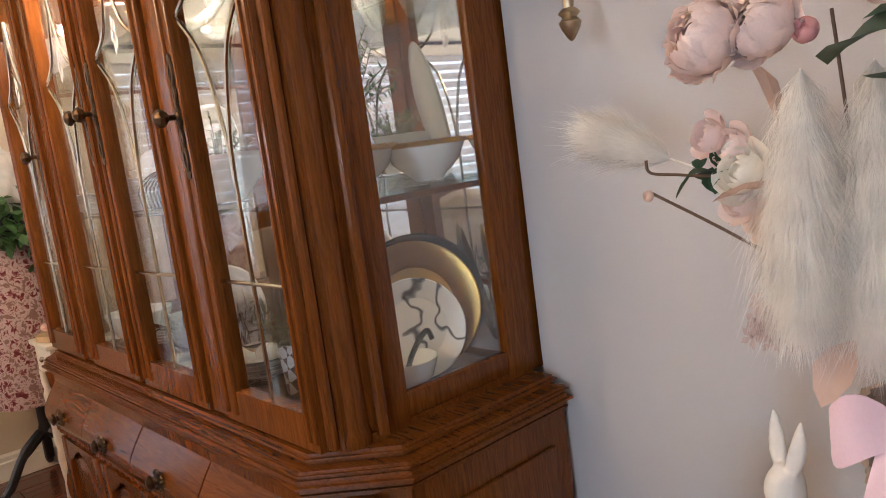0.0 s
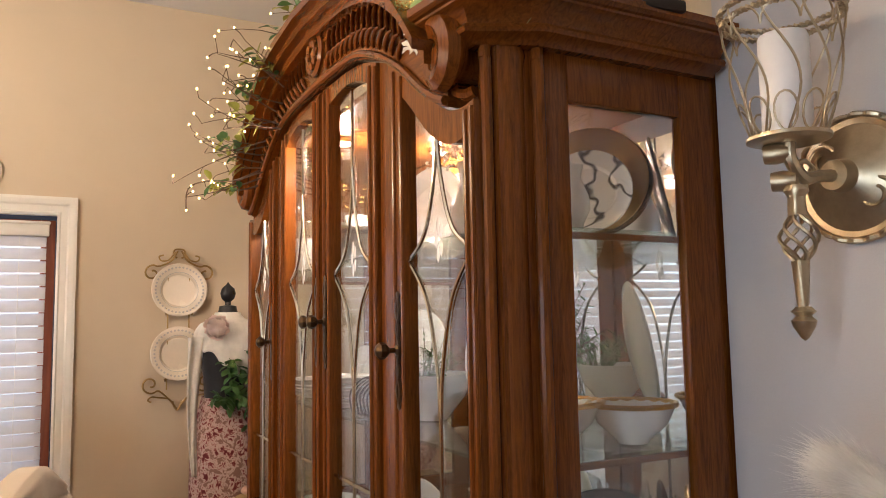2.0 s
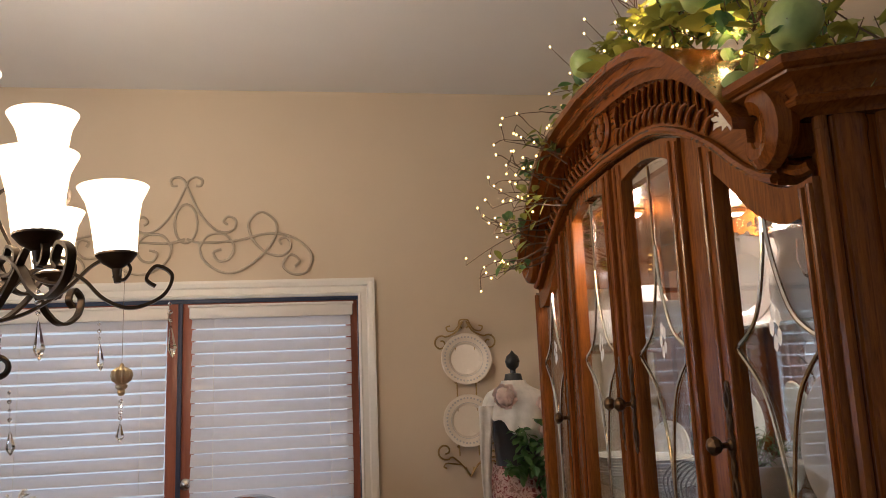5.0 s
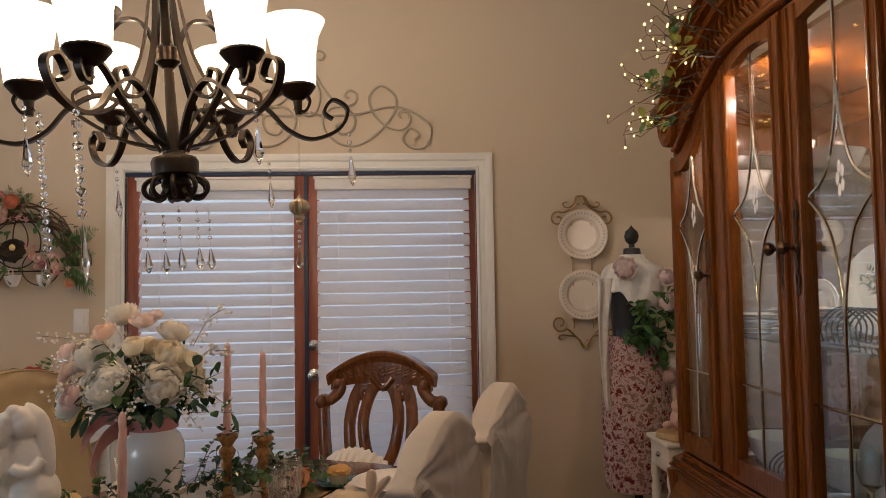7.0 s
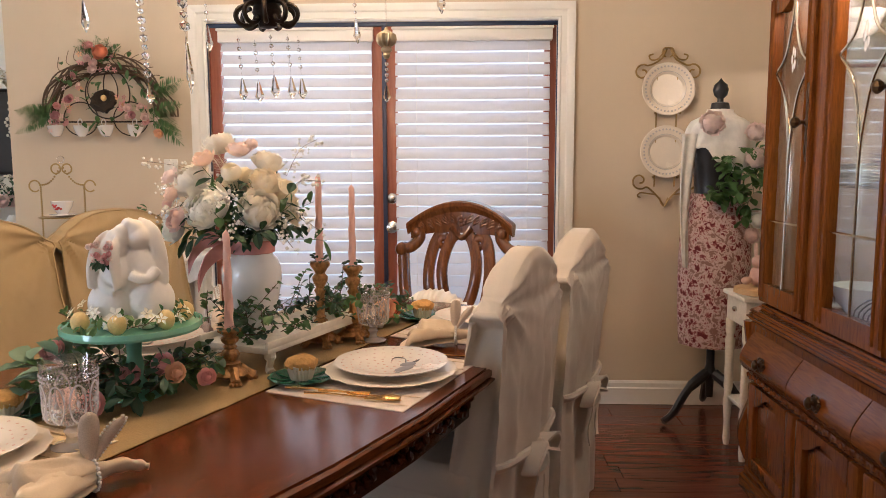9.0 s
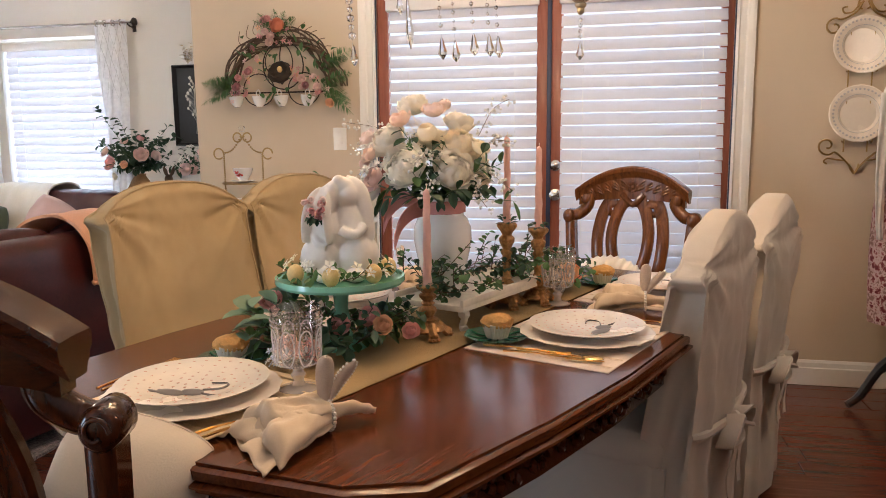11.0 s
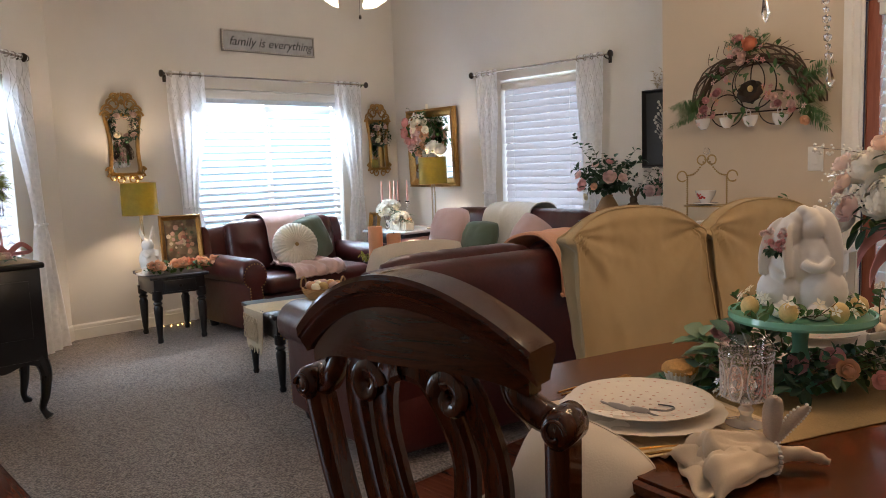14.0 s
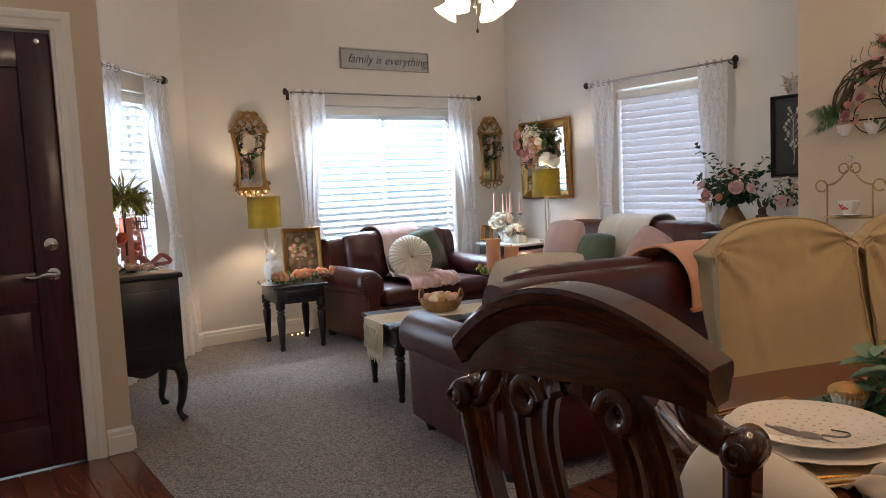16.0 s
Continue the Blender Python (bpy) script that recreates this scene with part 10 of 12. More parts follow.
for k in range(5):
    d = Vector((0, 0, 0)) if k == 4 else Vector((math.cos(0.6 + 1.571 * k), math.sin(0.6 + 1.571 * k), 0)) * 0.13
    bm = BM()
    lathe(bm, [(0.008, 0.25), (0.022, 0.255), (0.024, 0.262), (0.012, 0.262)], (d.x, d.y, 0), 14)
    part("candle_cup", bm, IRON, cb)
    bm = BM()
    lathe(bm, [(0.011, 0.262), (0.012, 0.30), (0.009, 0.40), (0.006, 0.46), (0.001, 0.468)], (d.x, d.y, 0), 12, wave=lambda a, z: 1 + 0.12 * math.sin(4 * a + z * 60))
    part("taper", bm, PINK_WAX, cb)
pb = thing("planter_box", place(-5.17, 4.86, 0.671, 0), "white picket planter of white flowers", "planter")
for k in range(9):
    for y in (-0.045, 0.045):
        bm = BM()
        slab(bm, [(-0.011, 0), (0.011, 0), (0.011, 0.075), (0, 0.088), (-0.011, 0.075)], 0, 0.006, Matrix.Translation((-0.11 + 0.0275 * k, y, 0)) @ Matrix.Rotation(radians(90), 4, "X"))
        part("picket", bm, PAINTED, pb, smooth=False)
bm = BM()
box(bm, (0, -0.003, 0.035), (0.235, 0.078, 0.066), 0.003)
part("box", bm, PAINTED, pb)
bouquet(pb, (0, 0, 0.08), 0.075, (("rose", WHITE_P, 0.032, 7), ("rose", IVORY, 0.03, 5), ("rose", PEACH, 0.026, 3), ("daisy", WHITE_P, 0.026, 6)), 12, rnd, LEAF_GREY, 0.05, 0.035)
wf = thing("flower_vase", (-5.38, 4.87, 0.671), "glass vase of white roses on the corner table", "flowers")
bm = BM()
lathe(bm, [(0.035, 0), (0.04, 0.01), (0.03, 0.06), (0.045, 0.13), (0.042, 0.13), (0.027, 0.06), (0.001, 0.012)], segs=22)
part("vase", bm, CRYSTAL, wf)
bouquet(wf, (0, 0, 0.17), 0.085, (("rose", WHITE_P, 0.045, 7), ("rose", IVORY, 0.04, 4), ("daisy", WHITE_P, 0.026, 5)), 12, rnd, LEAF_GREY, -0.1, 0.04)
pf = framed("photo_frame", place(-5.56, 4.84, 0.672, 12) @ Matrix.Rotation(radians(-10), 4, "X"), 0.12, 0.16, 0.03, GILT, PAINT, "small ornate gilt frame on the corner table", "picture frame")

# bouquet hung before the large mirror
mb = thing("hanging_bouquet", (-5.42, 5.40, 1.60), "lush bouquet of pink and ivory flowers before a mirror", "flowers")
rnd = random.Random(77)
lv, tw = BM(), BM()
for k in range(46):
    a = rnd.uniform(0, 6.283)
    d = Vector((math.cos(a), rnd.uniform(-0.7, 0), math.sin(a) * 1.1))
    spray(lv, tw, d * 0.05, d, rnd.uniform(0.12, 0.22), rnd, 8, 0.05, 0.025)
for k in range(26):
    a, r = k * 2.4, 0.035 * math.sqrt(k)
    kind, mt = (("rose", BLUSH), ("rose", IVORY), ("peony", PINK), ("rose", PEACH), ("daisy", WHITE_P))[k % 5]
    put_bloom(mb, kind, mt, Vector((r * math.cos(a) - 0.02, -0.07 + rnd.uniform(-0.02, 0.02), r * math.sin(a) * 1.15)), (0.4 * math.cos(a), -1, 0.4 * math.sin(a)), rnd.uniform(0.032, 0.05), rnd)
part("foliage", lv, LEAF, mb)
part("twig_work", tw, TWIG, mb)
bm = BM()
box(bm, (0, 0.055, 0.17), (0.03, 0.004, 0.24))
part("hanging_ribbon", bm, IVORY, mb, smooth=False)
# a lit white flower standing over the lamp shade
lf = thing("white_lily", (-4.98, 5.16, 1.352), "white silk flowers lit by the lamp below", "flowers")
for k in range(4):
    put_bloom(lf, "peony", WHITE_P, (0.05 * math.cos(k * 1.57), 0.04 * math.sin(k * 1.57), 0.05 + 0.012 * k), (math.cos(k * 1.57) * 0.6, -0.6, 0.7), 0.055, rnd)
bm = BM()
for k in range(6):
    leaf(bm, (0, 0, 0.04), (math.cos(k), math.sin(k), 0.4), 0.13, 0.035, rnd)
tube(bm, [(0.0, 0.0, 0.005), (0.005, 0, 0.05)], 0.004, 6)
part("foliage", bm, LEAF_YELLOW, lf)

# ---- flowers behind the sofa ----
st = turned_table("plant_table", place(-2.78, 5.12, 0), 0.72, 0.46, 0.82, "black narrow table behind the sofa", BLACK_WOOD)
ev = thing("flower_vase", (-3.0, 5.08, 0.822), "wicker vase of pink roses and eucalyptus", "flowers")
bm = BM()
lathe(bm, [(0.06, 0), (0.085, 0.03), (0.09, 0.07), (0.06, 0.13), (0.035, 0.17), (0.04, 0.18), (0.03, 0.17), (0.001, 0.05)], segs=28, wave=lambda a, z: 1 + 0.03 * math.sin(14 * a + 160 * z))
part("vase", bm, WICKER, ev)
rnd = random.Random(5)
lv, tw = BM(), BM()
for k in range(44):
    d = directions(44, rnd, -0.2)[k]
    spray(lv, tw, Vector((0, 0, 0.24)) + d * 0.03, d, rnd.uniform(0.14, 0.24), rnd, 9, 0.05, 0.034)
for d, l in (((-0.65, -0.1, 0.75), 0.46), ((-0.8, 0, 0.35), 0.36), ((0.85, 0, 0.5), 0.40), ((0.6, -0.1, 0.55), 0.40), ((-0.5, 0.1, 0.9), 0.36)):
    spray(lv, tw, (0, 0, 0.26), d, l, rnd, 17, 0.05, 0.042, "oval", 0.25)
part("foliage", lv, LEAF_DARK, ev)
part("twig_work", tw, STEM, ev)
for p, mt, s in (((-0.10, -0.16, 0.26), PINK, 0.044), ((-0.17, -0.12, 0.33), BLUSH, 0.032), ((0.12, -0.15, 0.31), BLUSH, 0.042), ((0.02, -0.19, 0.25), PEACH, 0.024), ((0.18, -0.08, 0.30), BLUSH, 0.030), ((-0.02, -0.12, 0.40), BLUSH, 0.026), ((-0.12, -0.1, 0.17), IVORY, 0.026), ((0.06, -0.05, 0.42), PINK, 0.028)):
    put_bloom(ev, "rose", mt, p, (p[0], p[1] * 1.2, p[2] - 0.2), s, rnd)
statue_rabbit(place(-2.76, 5.06, 0.822, 200), 0.24, "small brown rabbit figure beside a vase", TWIG)
sw = thing("flower_spray", (-2.58, 5.08, 0.822), "jar of white and pink blossoms", "flowers")
bm = BM()
lathe(bm, [(0.04, 0), (0.05, 0.03), (0.045, 0.09), (0.03, 0.12), (0.028, 0.12), (0.04, 0.09), (0.001, 0.01)], segs=20)
part("jar", bm, WHITE_CERAMIC, sw)
bouquet(sw, (0, 0, 0.22), 0.11, (("daisy", WHITE_P, 0.032, 12), ("rose", BLUSH, 0.035, 5)), 14, rnd, LEAF_DARK, -0.2, 0.04, 1.4)


# ---- ceiling fan ----
def ceiling_fan():
    X, Y = -3.90, 3.50
    t = thing("ceiling_fan", (X, Y, 0.07), "dark bronze ceiling fan with lit frosted bell shades", "ceiling fan")
    bm = BM()
    lathe(bm, [(0.07, 3.006), (0.065, 2.96), (0.02, 2.94), (0.014, 2.93), (0.014, 2.74), (0.05, 2.72), (0.11, 2.69), (0.115, 2.62), (0.08, 2.58), (0.045, 2.55), (0.06, 2.52), (0.05, 2.46), (0.02, 2.42), (0.012, 2.38), (0.001, 2.37)], segs=28)
    part("motor", bm, IRON, t)
    for k in range(5):
        m = spin(72 * k + 20)
        bm = BM()
        slab(bm, [(0.16, -0.05), (0.24, -0.065), (0.50, -0.075), (0.58, -0.06), (0.60, 0), (0.58, 0.06), (0.50, 0.075), (0.24, 0.065), (0.16, 0.05)], 2.615, 2.622, m @ Matrix.Rotation(radians(9), 4, "X"))
        bl = part("blade", bm, CHAIR_WOOD, t, smooth=False)
        bm = BM()
        tube(bm, [m @ Vector((0.10, 0, 2.63)), m @ Vector((0.17, 0, 2.628)), m @ Vector((0.24, 0, 2.632))], 0.012, 6, flat=0.5)
        part("blade_iron", bm, IRON, bl)
    for k in range(4):
        a = radians(24 + 90 * k)
        d = Vector((math.cos(a), math.sin(a), 0))
        bm = BM()
        tube(bm, smooth_path([(0, 0, 2.47), d * 0.07 + Vector((0, 0, 2.44)), d * 0.13 + Vector((0, 0, 2.47)), d * 0.15 + Vector((0, 0, 2.46))], 5), 0.007, 8)
        arm = part("lamp_arm", bm, IRON, t)
        q = aim(d * 0.15 + Vector((0, 0, 2.46)), d * 0.75 + Vector((0, 0, -0.9)))
        bm = BM()
        lathe(bm, [(0.022, 0.0), (0.032, 0.02), (0.045, 0.06), (0.062, 0.10), (0.088, 0.135), (0.084, 0.135), (0.058, 0.10), (0.04, 0.06), (0.02, 0.01)], segs=30, wave=lambda b, z: 1 + (0.05 * math.cos(6 * b) * max(0, (z - 0.06) / 0.075)))
        for v in bm.verts:
            v.co = q @ v.co
        sh = part("shade", bm, FAN_SHADE, arm, crisp=70)
        bm = BM()
        crystal_drop(bm, d * 0.09 + Vector((0, 0, 2.40)), 0.075, 0.013)
        part("crystal_drop", bm, CRYSTAL, arm)
    bulb("fan_light", (X, Y, 2.43), 26.0, (1.0, 0.80, 0.56), 0.08)
    bm = BM()
    tube(bm, [(0.02, 0, 2.40), (0.02, 0, 2.23)], 0.0015, 4)
    lathe(bm, [(0.003, 2.23), (0.010, 2.215), (0.008, 2.20), (0.001, 2.198)], (0.02, 0, 0), 12)
    part("pull_chain", bm, IRON, t)


FAN_SHADE = lit_glass("lit_fan_glass", (1.0, 0.88, 0.68), 3.2, 0.4)
ceiling_fan()


# ---- console in the corner ----
def console():
    t = thing("console_cabinet", place(-4.21, 1.205, 0), "black painted console on cabriole legs beside the entry", "cabinet")
    bm = BM()
    box(bm, (0, 0, 0.565), (0.46, 0.43, 0.50), 0.006)
    part("body", bm, BLACK_WOOD, t)
    bm = BM()
    box(bm, (0, 0, 0.826), (0.50, 0.47, 0.028), 0.009, 3)
    part("top", bm, BLACK_WOOD, t)
    bm = BM()
    box(bm, (0.231, 0, 0.60), (0.008, 0.31, 0.30), 0.003)
    part("side_panel", bm, BLACK_WOOD, t)
    bm = BM()
    ys = span(-0.21, 0.21, 15)
    low = [(y, 0.285 - 0.03 * math.cos(y * 15) ** 2 + 0.03) for y in ys]
    slab(bm, low + [(0.21, 0.33), (-0.21, 0.33)], 0, 0.016, Matrix(((0, 0, 1, 0.217), (1, 0, 0, 0), (0, 1, 0, 0), (0, 0, 0, 1))))
    part("apron", bm, BLACK_WOOD, t, smooth=False)
    for sx in (-1, 1):
        for sy in (-1, 1):
            bm = BM()
            x, y = sx * 0.195, sy * 0.18
            pts = smooth_path([(x, y, 0.34), (x + sx * 0.02, y + sy * 0.02, 0.26), (x + sx * 0.012, y + sy * 0.012, 0.14), (x - sx * 0.004, y - sy * 0.004, 0.06), (x + sx * 0.02, y + sy * 0.02, 0.012)], 5)
            n = len(pts)
            tube(bm, pts, [0.038 - 0.022 * min(1, i / (n * 0.75)) + 0.012 * max(0, i / n - 0.8) * 5 for i in range(n)], 10)
            part("leg", bm, BLACK_WOOD, t)
    # topiary lamp with ribbons on it
    rnd = random.Random(8)
    top = 0.841
    cl = thing("table_cloth", (-4.21, 1.205, top), "small cream cloth on the console", "cloth")
    bm = BM()
    sheet(bm, 14, 14, lambda u, v: Vector(((u - 0.5) * 0.46, (v - 0.5) * 0.43, 0.003 + 0.006 * abs(noise.noise(Vector((u * 5, v * 5, 2)))))))
    thicken(bm, 0.003)
    part("cloth", bm, LACE, cl)
    g = thing("topiary_tree", (-4.14, 1.20, top + 0.01), "little tree of yellow-green sprigs tied with pink ribbons", "artificial plant")
    bm = BM()
    lathe(bm, [(0.05, 0), (0.05, 0.02), (0.02, 0.03)], segs=18)
    tube(bm, [(0, 0, 0.02), (0.012, 0, 0.2), (-0.01, 0, 0.38)], 0.009, 8)
    part("trunk", bm, TWIG, g)
    lv, tw = BM(), BM()
    for d in directions(80, rnd, -0.3):
        fern(lv, Vector((0, 0, 0.40)) + d * 0.02, d + Vector((0, 0, -0.25)), rnd.uniform(0.13, 0.20), rnd, 0.22)
        spray(lv, tw, Vector((0, 0, 0.40)) + d * 0.06, d + Vector((0, 0, -0.9)), rnd.uniform(0.08, 0.13), rnd, 11, 0.028, 0.007, "lance", 0.7)
    part("sprig_work", lv, LEAF_YELLOW, g)
    part("twig_work", tw, TWIG, g)
    for k in range(6):
        bm = BM()
        a = k * 1.05
        x, y = 0.075 * math.cos(a), 0.075 * math.sin(a)
        z0 = 0.30
        ln = 0.24 + 0.03 * (k % 3)
        ribbon(bm, smooth_path([(x, y, z0), (x * 1.25 + 0.01, y * 1.2, z0 - ln * 0.5), (x * 1.15, y * 1.3, z0 - ln)], 6), [(-0.015, -0.001), (0.015, -0.001), (0.015, 0.001), (-0.015, 0.001)], up=(math.cos(a), math.sin(a), 0.1))
        part("ribbon", bm, RIBBON, g)
    for k in range(9):
        put_bloom(g, "rose", CORAL if k % 2 else BLUSH, (0.05 * math.cos(k * 2.4), 0.05 * math.sin(k * 2.4), 0.06 + 0.026 * k), (math.cos(k * 2.4), math.sin(k * 2.4), 0.3), 0.028, rnd)
    bm = BM()
    blob(bm, (-0.06, -0.05, 0.33), 0.02, 2)
    part("lamp", bm, FAIRY, g)
    bulb("console_light", (-4.20, 1.15, top + 0.33), 5.0, WARM, 0.02)
    ln = thing("wire_lantern", (-4.02, 1.26, top + 0.25), "small black wire lantern hung from sprigs", "lantern")
    bm = BM()
    for k in range(8):
        a = 6.283 * k / 8
        tube(bm, [(0.028 * math.cos(a), 0.028 * math.sin(a), 0), (0.03 * math.cos(a), 0.03 * math.sin(a), 0.08), (0.0, 0.0, 0.115)], 0.0016, 4)
    for z in (0, 0.04, 0.08):
        tube(bm, [(0.029 * math.cos(a), 0.029 * math.sin(a), z) for a in span(0, 6.283, 17)[:-1]], 0.002, 4, True)
    tube(bm, [(0, 0, 0.115), (-0.06, -0.03, 0.15)], 0.0016, 4)
    part("wire", bm, IRON, ln)
    rg = thing("ribbon_bow", (-4.08, 1.30, top + 0.006), "pink ribbon bow lying on the console", "ribbon")
    for sg2 in (-1, 1):
        bm = BM()
        tube(bm, smooth_path([(0, 0, 0.04), (0.02, sg2 * 0.06, 0.09), (0.03, sg2 * 0.10, 0.05), (0, 0, 0.04)], 7), 0.02, 8, flat=0.2)
        part("loop", bm, RIBBON, rg)
    fo = thing("flower_garland", (-4.12, 1.22, top + 0.008), "pale leaves and blossoms scattered on the console", "flowers")
    lv = BM()
    for k in range(40):
        a = rnd.uniform(0, 6.28)
        leaf(lv, (0.13 * rnd.uniform(-1, 1), 0.15 * rnd.uniform(-1, 1), 0.012), (math.cos(a), math.sin(a), 0.35), 0.06, 0.025, rnd, 0.4)
    part("foliage", lv, LEAF_GREY, fo)
    for k in range(8):
        put_bloom(fo, "rose", (IVORY, BLUSH)[k % 2], (0.12 * rnd.uniform(-1, 1), 0.15 * rnd.uniform(-1, 1), 0.03), (0.4, 0.2, 1), 0.026, rnd)


console()


# ---- china in the cabinet ----
COPPER_GOLD = plain("antique_gold_rim", (0.55, 0.33, 0.10), 0.3, 1.0, vary=0.15, grain=40)
BLACK_GLAZE = plain("black_glaze", (0.012, 0.012, 0.014), 0.12, vary=0.1, coat=0.5)
MARBLED, nt_, b_ = material("marbled_china", 0.2)
v_ = coords(nt_, (1, 1, 1))
nz = node(nt_, "ShaderNodeTexNoise", Scale=4.0, Detail=2.0)
nt_.links.new(v_, nz.inputs["Vector"])
wv = node(nt_, "ShaderNodeTexWave", Scale=3.2, Distortion=26.0, Detail=3.0, Detail_Scale=1.6)
nt_.links.new(v_, wv.inputs["Vector"])
nt_.links.new(ramp(nt_, wv.outputs["Fac"], [(0.0, (0.04, 0.04, 0.05)), (0.05, (0.35, 0.36, 0.38)), (0.14, (0.80, 0.79, 0.77))]), b_.inputs["Base Color"])
DIAMOND, nt_, b_ = material("brown_white_check", 0.3)
ck = node(nt_, "ShaderNodeTexChecker", Scale=42.0)
ck.inputs["Color1"].default_value, ck.inputs["Color2"].default_value = (0.10, 0.05, 0.03, 1), (0.75, 0.72, 0.68, 1)
mp_ = nt_.nodes.new("ShaderNodeMapping")
mp_.inputs["Rotation"].default_value = (0.3, 0.6, 0.78)
tc_ = nt_.nodes.new("ShaderNodeTexCoord")
nt_.links.new(tc_.outputs["Object"], mp_.inputs["Vector"])
nt_.links.new(mp_.outputs["Vector"], ck.inputs["Vector"])
nt_.links.new(ck.outputs[0], b_.inputs["Base Color"])


def upright_plate(name, x, y, z, r, deg, mat, label, lean=12, squash=1.0, rim=None):
    """A dish standing on edge, facing deg (0 = towards -y)."""
    t = thing(name, place(x, y, z, deg) @ Matrix.Rotation(radians(-lean), 4, "X"), label, "plate", "china in the cabinet")
    rx = Matrix.Translation((0, 0, r * squash)) @ Matrix.Diagonal((1, 1, squash, 1)) @ Matrix.Rotation(radians(90), 4, "X")
    bm = BM()
    lathe(bm, [(0.001, 0.0), (r * 0.6, 0.0), (r * 0.66, 0.008), (r * 0.98, 0.018), (r, 0.016), (r * 0.97, 0.010), (r * 0.6, -0.006), (0.001, -0.006)], segs=48, m=rx)
    part("dish", bm, mat, t)
    if rim is not None:
        bm = BM()
        tube(bm, [rx @ Vector((r * math.cos(a), r * math.sin(a), 0.017)) for a in span(0, 6.283, 49)[:-1]], 0.004, 6, True)
        part("rim", bm, rim, t)
    return t


def bowl(x, y, z, r, h, label, mat=WHITE_CERAMIC, rim=None, name="bowl"):
    t = thing(name, (x, y, z), label, "bowl", "china in the cabinet")
    bm = BM()
    lathe(bm, [(r * 0.35, 0), (r * 0.4, 0.008), (r * 0.8, h * 0.5), (r, h), (r * 0.96, h), (r * 0.74, h * 0.5), (0.001, 0.014)], segs=36)
    part("body", bm, mat, t)
    if rim is not None:
        bm = BM()
        tube(bm, [(r * (1 + 0.02 * math.sin(18 * a)) * math.cos(a), r * (1 + 0.02 * math.sin(18 * a)) * math.sin(a), h) for a in span(0, 6.283, 73)[:-1]], 0.006, 6, True)
        part("rim", bm, rim, t)


def pitcher(x, y, z, h, label, name="pitcher"):
    t = thing(name, place(x, y, z, 40), label, "pitcher", "china in the cabinet")
    r = h * 0.30
    bm = BM()
    lathe(bm, [(r * 0.6, 0), (r * 0.65, 0.01), (r, h * 0.3), (r * 0.95, h * 0.5), (r * 0.55, h * 0.8), (r * 0.7, h), (r * 0.66, h), (r * 0.5, h * 0.8), (0.001, h * 0.3)], segs=32)
    part("body", bm, WHITE_CERAMIC, t)
    bm = BM()
    tube(bm, smooth_path([(r * 0.6, 0, h * 0.9), (r * 1.5, 0, h * 0.85), (r * 1.6, 0, h * 0.55), (r * 0.95, 0, h * 0.35)], 6), 0.009, 8)
    part("handle", bm, WHITE_CERAMIC, t)
    return t


def stemware(x, y, z, h, r):
    t = thing("wine_glass", (x, y, z), "clear stemmed wine glass on a cabinet shelf", "glass", "glasses in the cabinet")
    bm = BM()
    lathe(bm, [(r * 0.9, 0), (r * 0.85, 0.004), (0.005, 0.012), (0.005, h * 0.45), (r * 0.7, h * 0.55), (r, h * 0.75), (r * 0.92, h), (r * 0.89, h), (r * 0.96, h * 0.75), (r * 0.64, h * 0.565), (0.001, h * 0.5)], segs=20)
    part("glass", bm, CRYSTAL, t)


S1, S2, S3 = 0.757, 1.197, 1.637
for z, s in ((S3, 0.86), (S1, 1.02)):
    upright_plate("charger_plate", 1.895, 1.70, z, 0.155 * s, -45, BLACK_GLAZE, "black glazed charger standing in the cabinet")
    upright_plate("charger_plate", 1.85, 1.66, z, 0.150 * s, -45, COPPER_GOLD, "antique gold charger standing in the cabinet")
    upright_plate("dinner_plate", 1.82, 1.63, z, 0.112 * s, -45, MARBLED, "white and grey marbled plate standing in the cabinet")
pitcher(1.72, 1.56, S3, 0.13, "grey-white china jug before a marbled plate", "jug")
bowl(1.74, 1.575, S1, 0.07, 0.08, "white china bowl with a black ladle")
bowl(1.73, 1.67, S2, 0.11, 0.085, "white china bowl with a hammered gold rim", WHITE_CERAMIC, COPPER_GOLD)
bowl(1.88, 1.585, S2, 0.09, 0.08, "pale china bowl with a hammered gold rim", WHITE_CERAMIC, COPPER_GOLD)
bm = BM()
tube(bm, smooth_path([(1.735, 1.575, S1 + 0.04), (1.755, 1.565, S1 + 0.09), (1.785, 1.55, S1 + 0.13), (1.795, 1.545, S1 + 0.11)], 5), 0.006, 7)
tagged(part("ladle", bm, BLACK_GLAZE), "black curved ladle resting in a bowl", "ladle")


def herb_pot(x, y, z, r, h, pot, label, seed, height, n, stripes=False):
    t = thing("potted_plant", (x, y, z), label, "potted plant")
    bm = BM()
    lathe(bm, [(r * 0.8, 0), (r * 0.85, 0.006), (r, h), (r * 1.04, h), (r * 0.9, h - 0.004), (0.001, h - 0.012)], segs=28)
    part("pot", bm, pot, t)
    rnd = random.Random(seed)
    lv, tw = BM(), BM()
    for d in directions(n, rnd, 0.1):
        spray(lv, tw, Vector((d.x * r * 0.4, d.y * r * 0.4, h - 0.01)), d + Vector((0, 0, 0.5)), height * rnd.uniform(0.6, 1.1), rnd, 22, 0.020, 0.006, "lance", 0.4)
    part("sprig_work", lv, LEAF, t)
    part("twig_work", tw, TWIG, t)


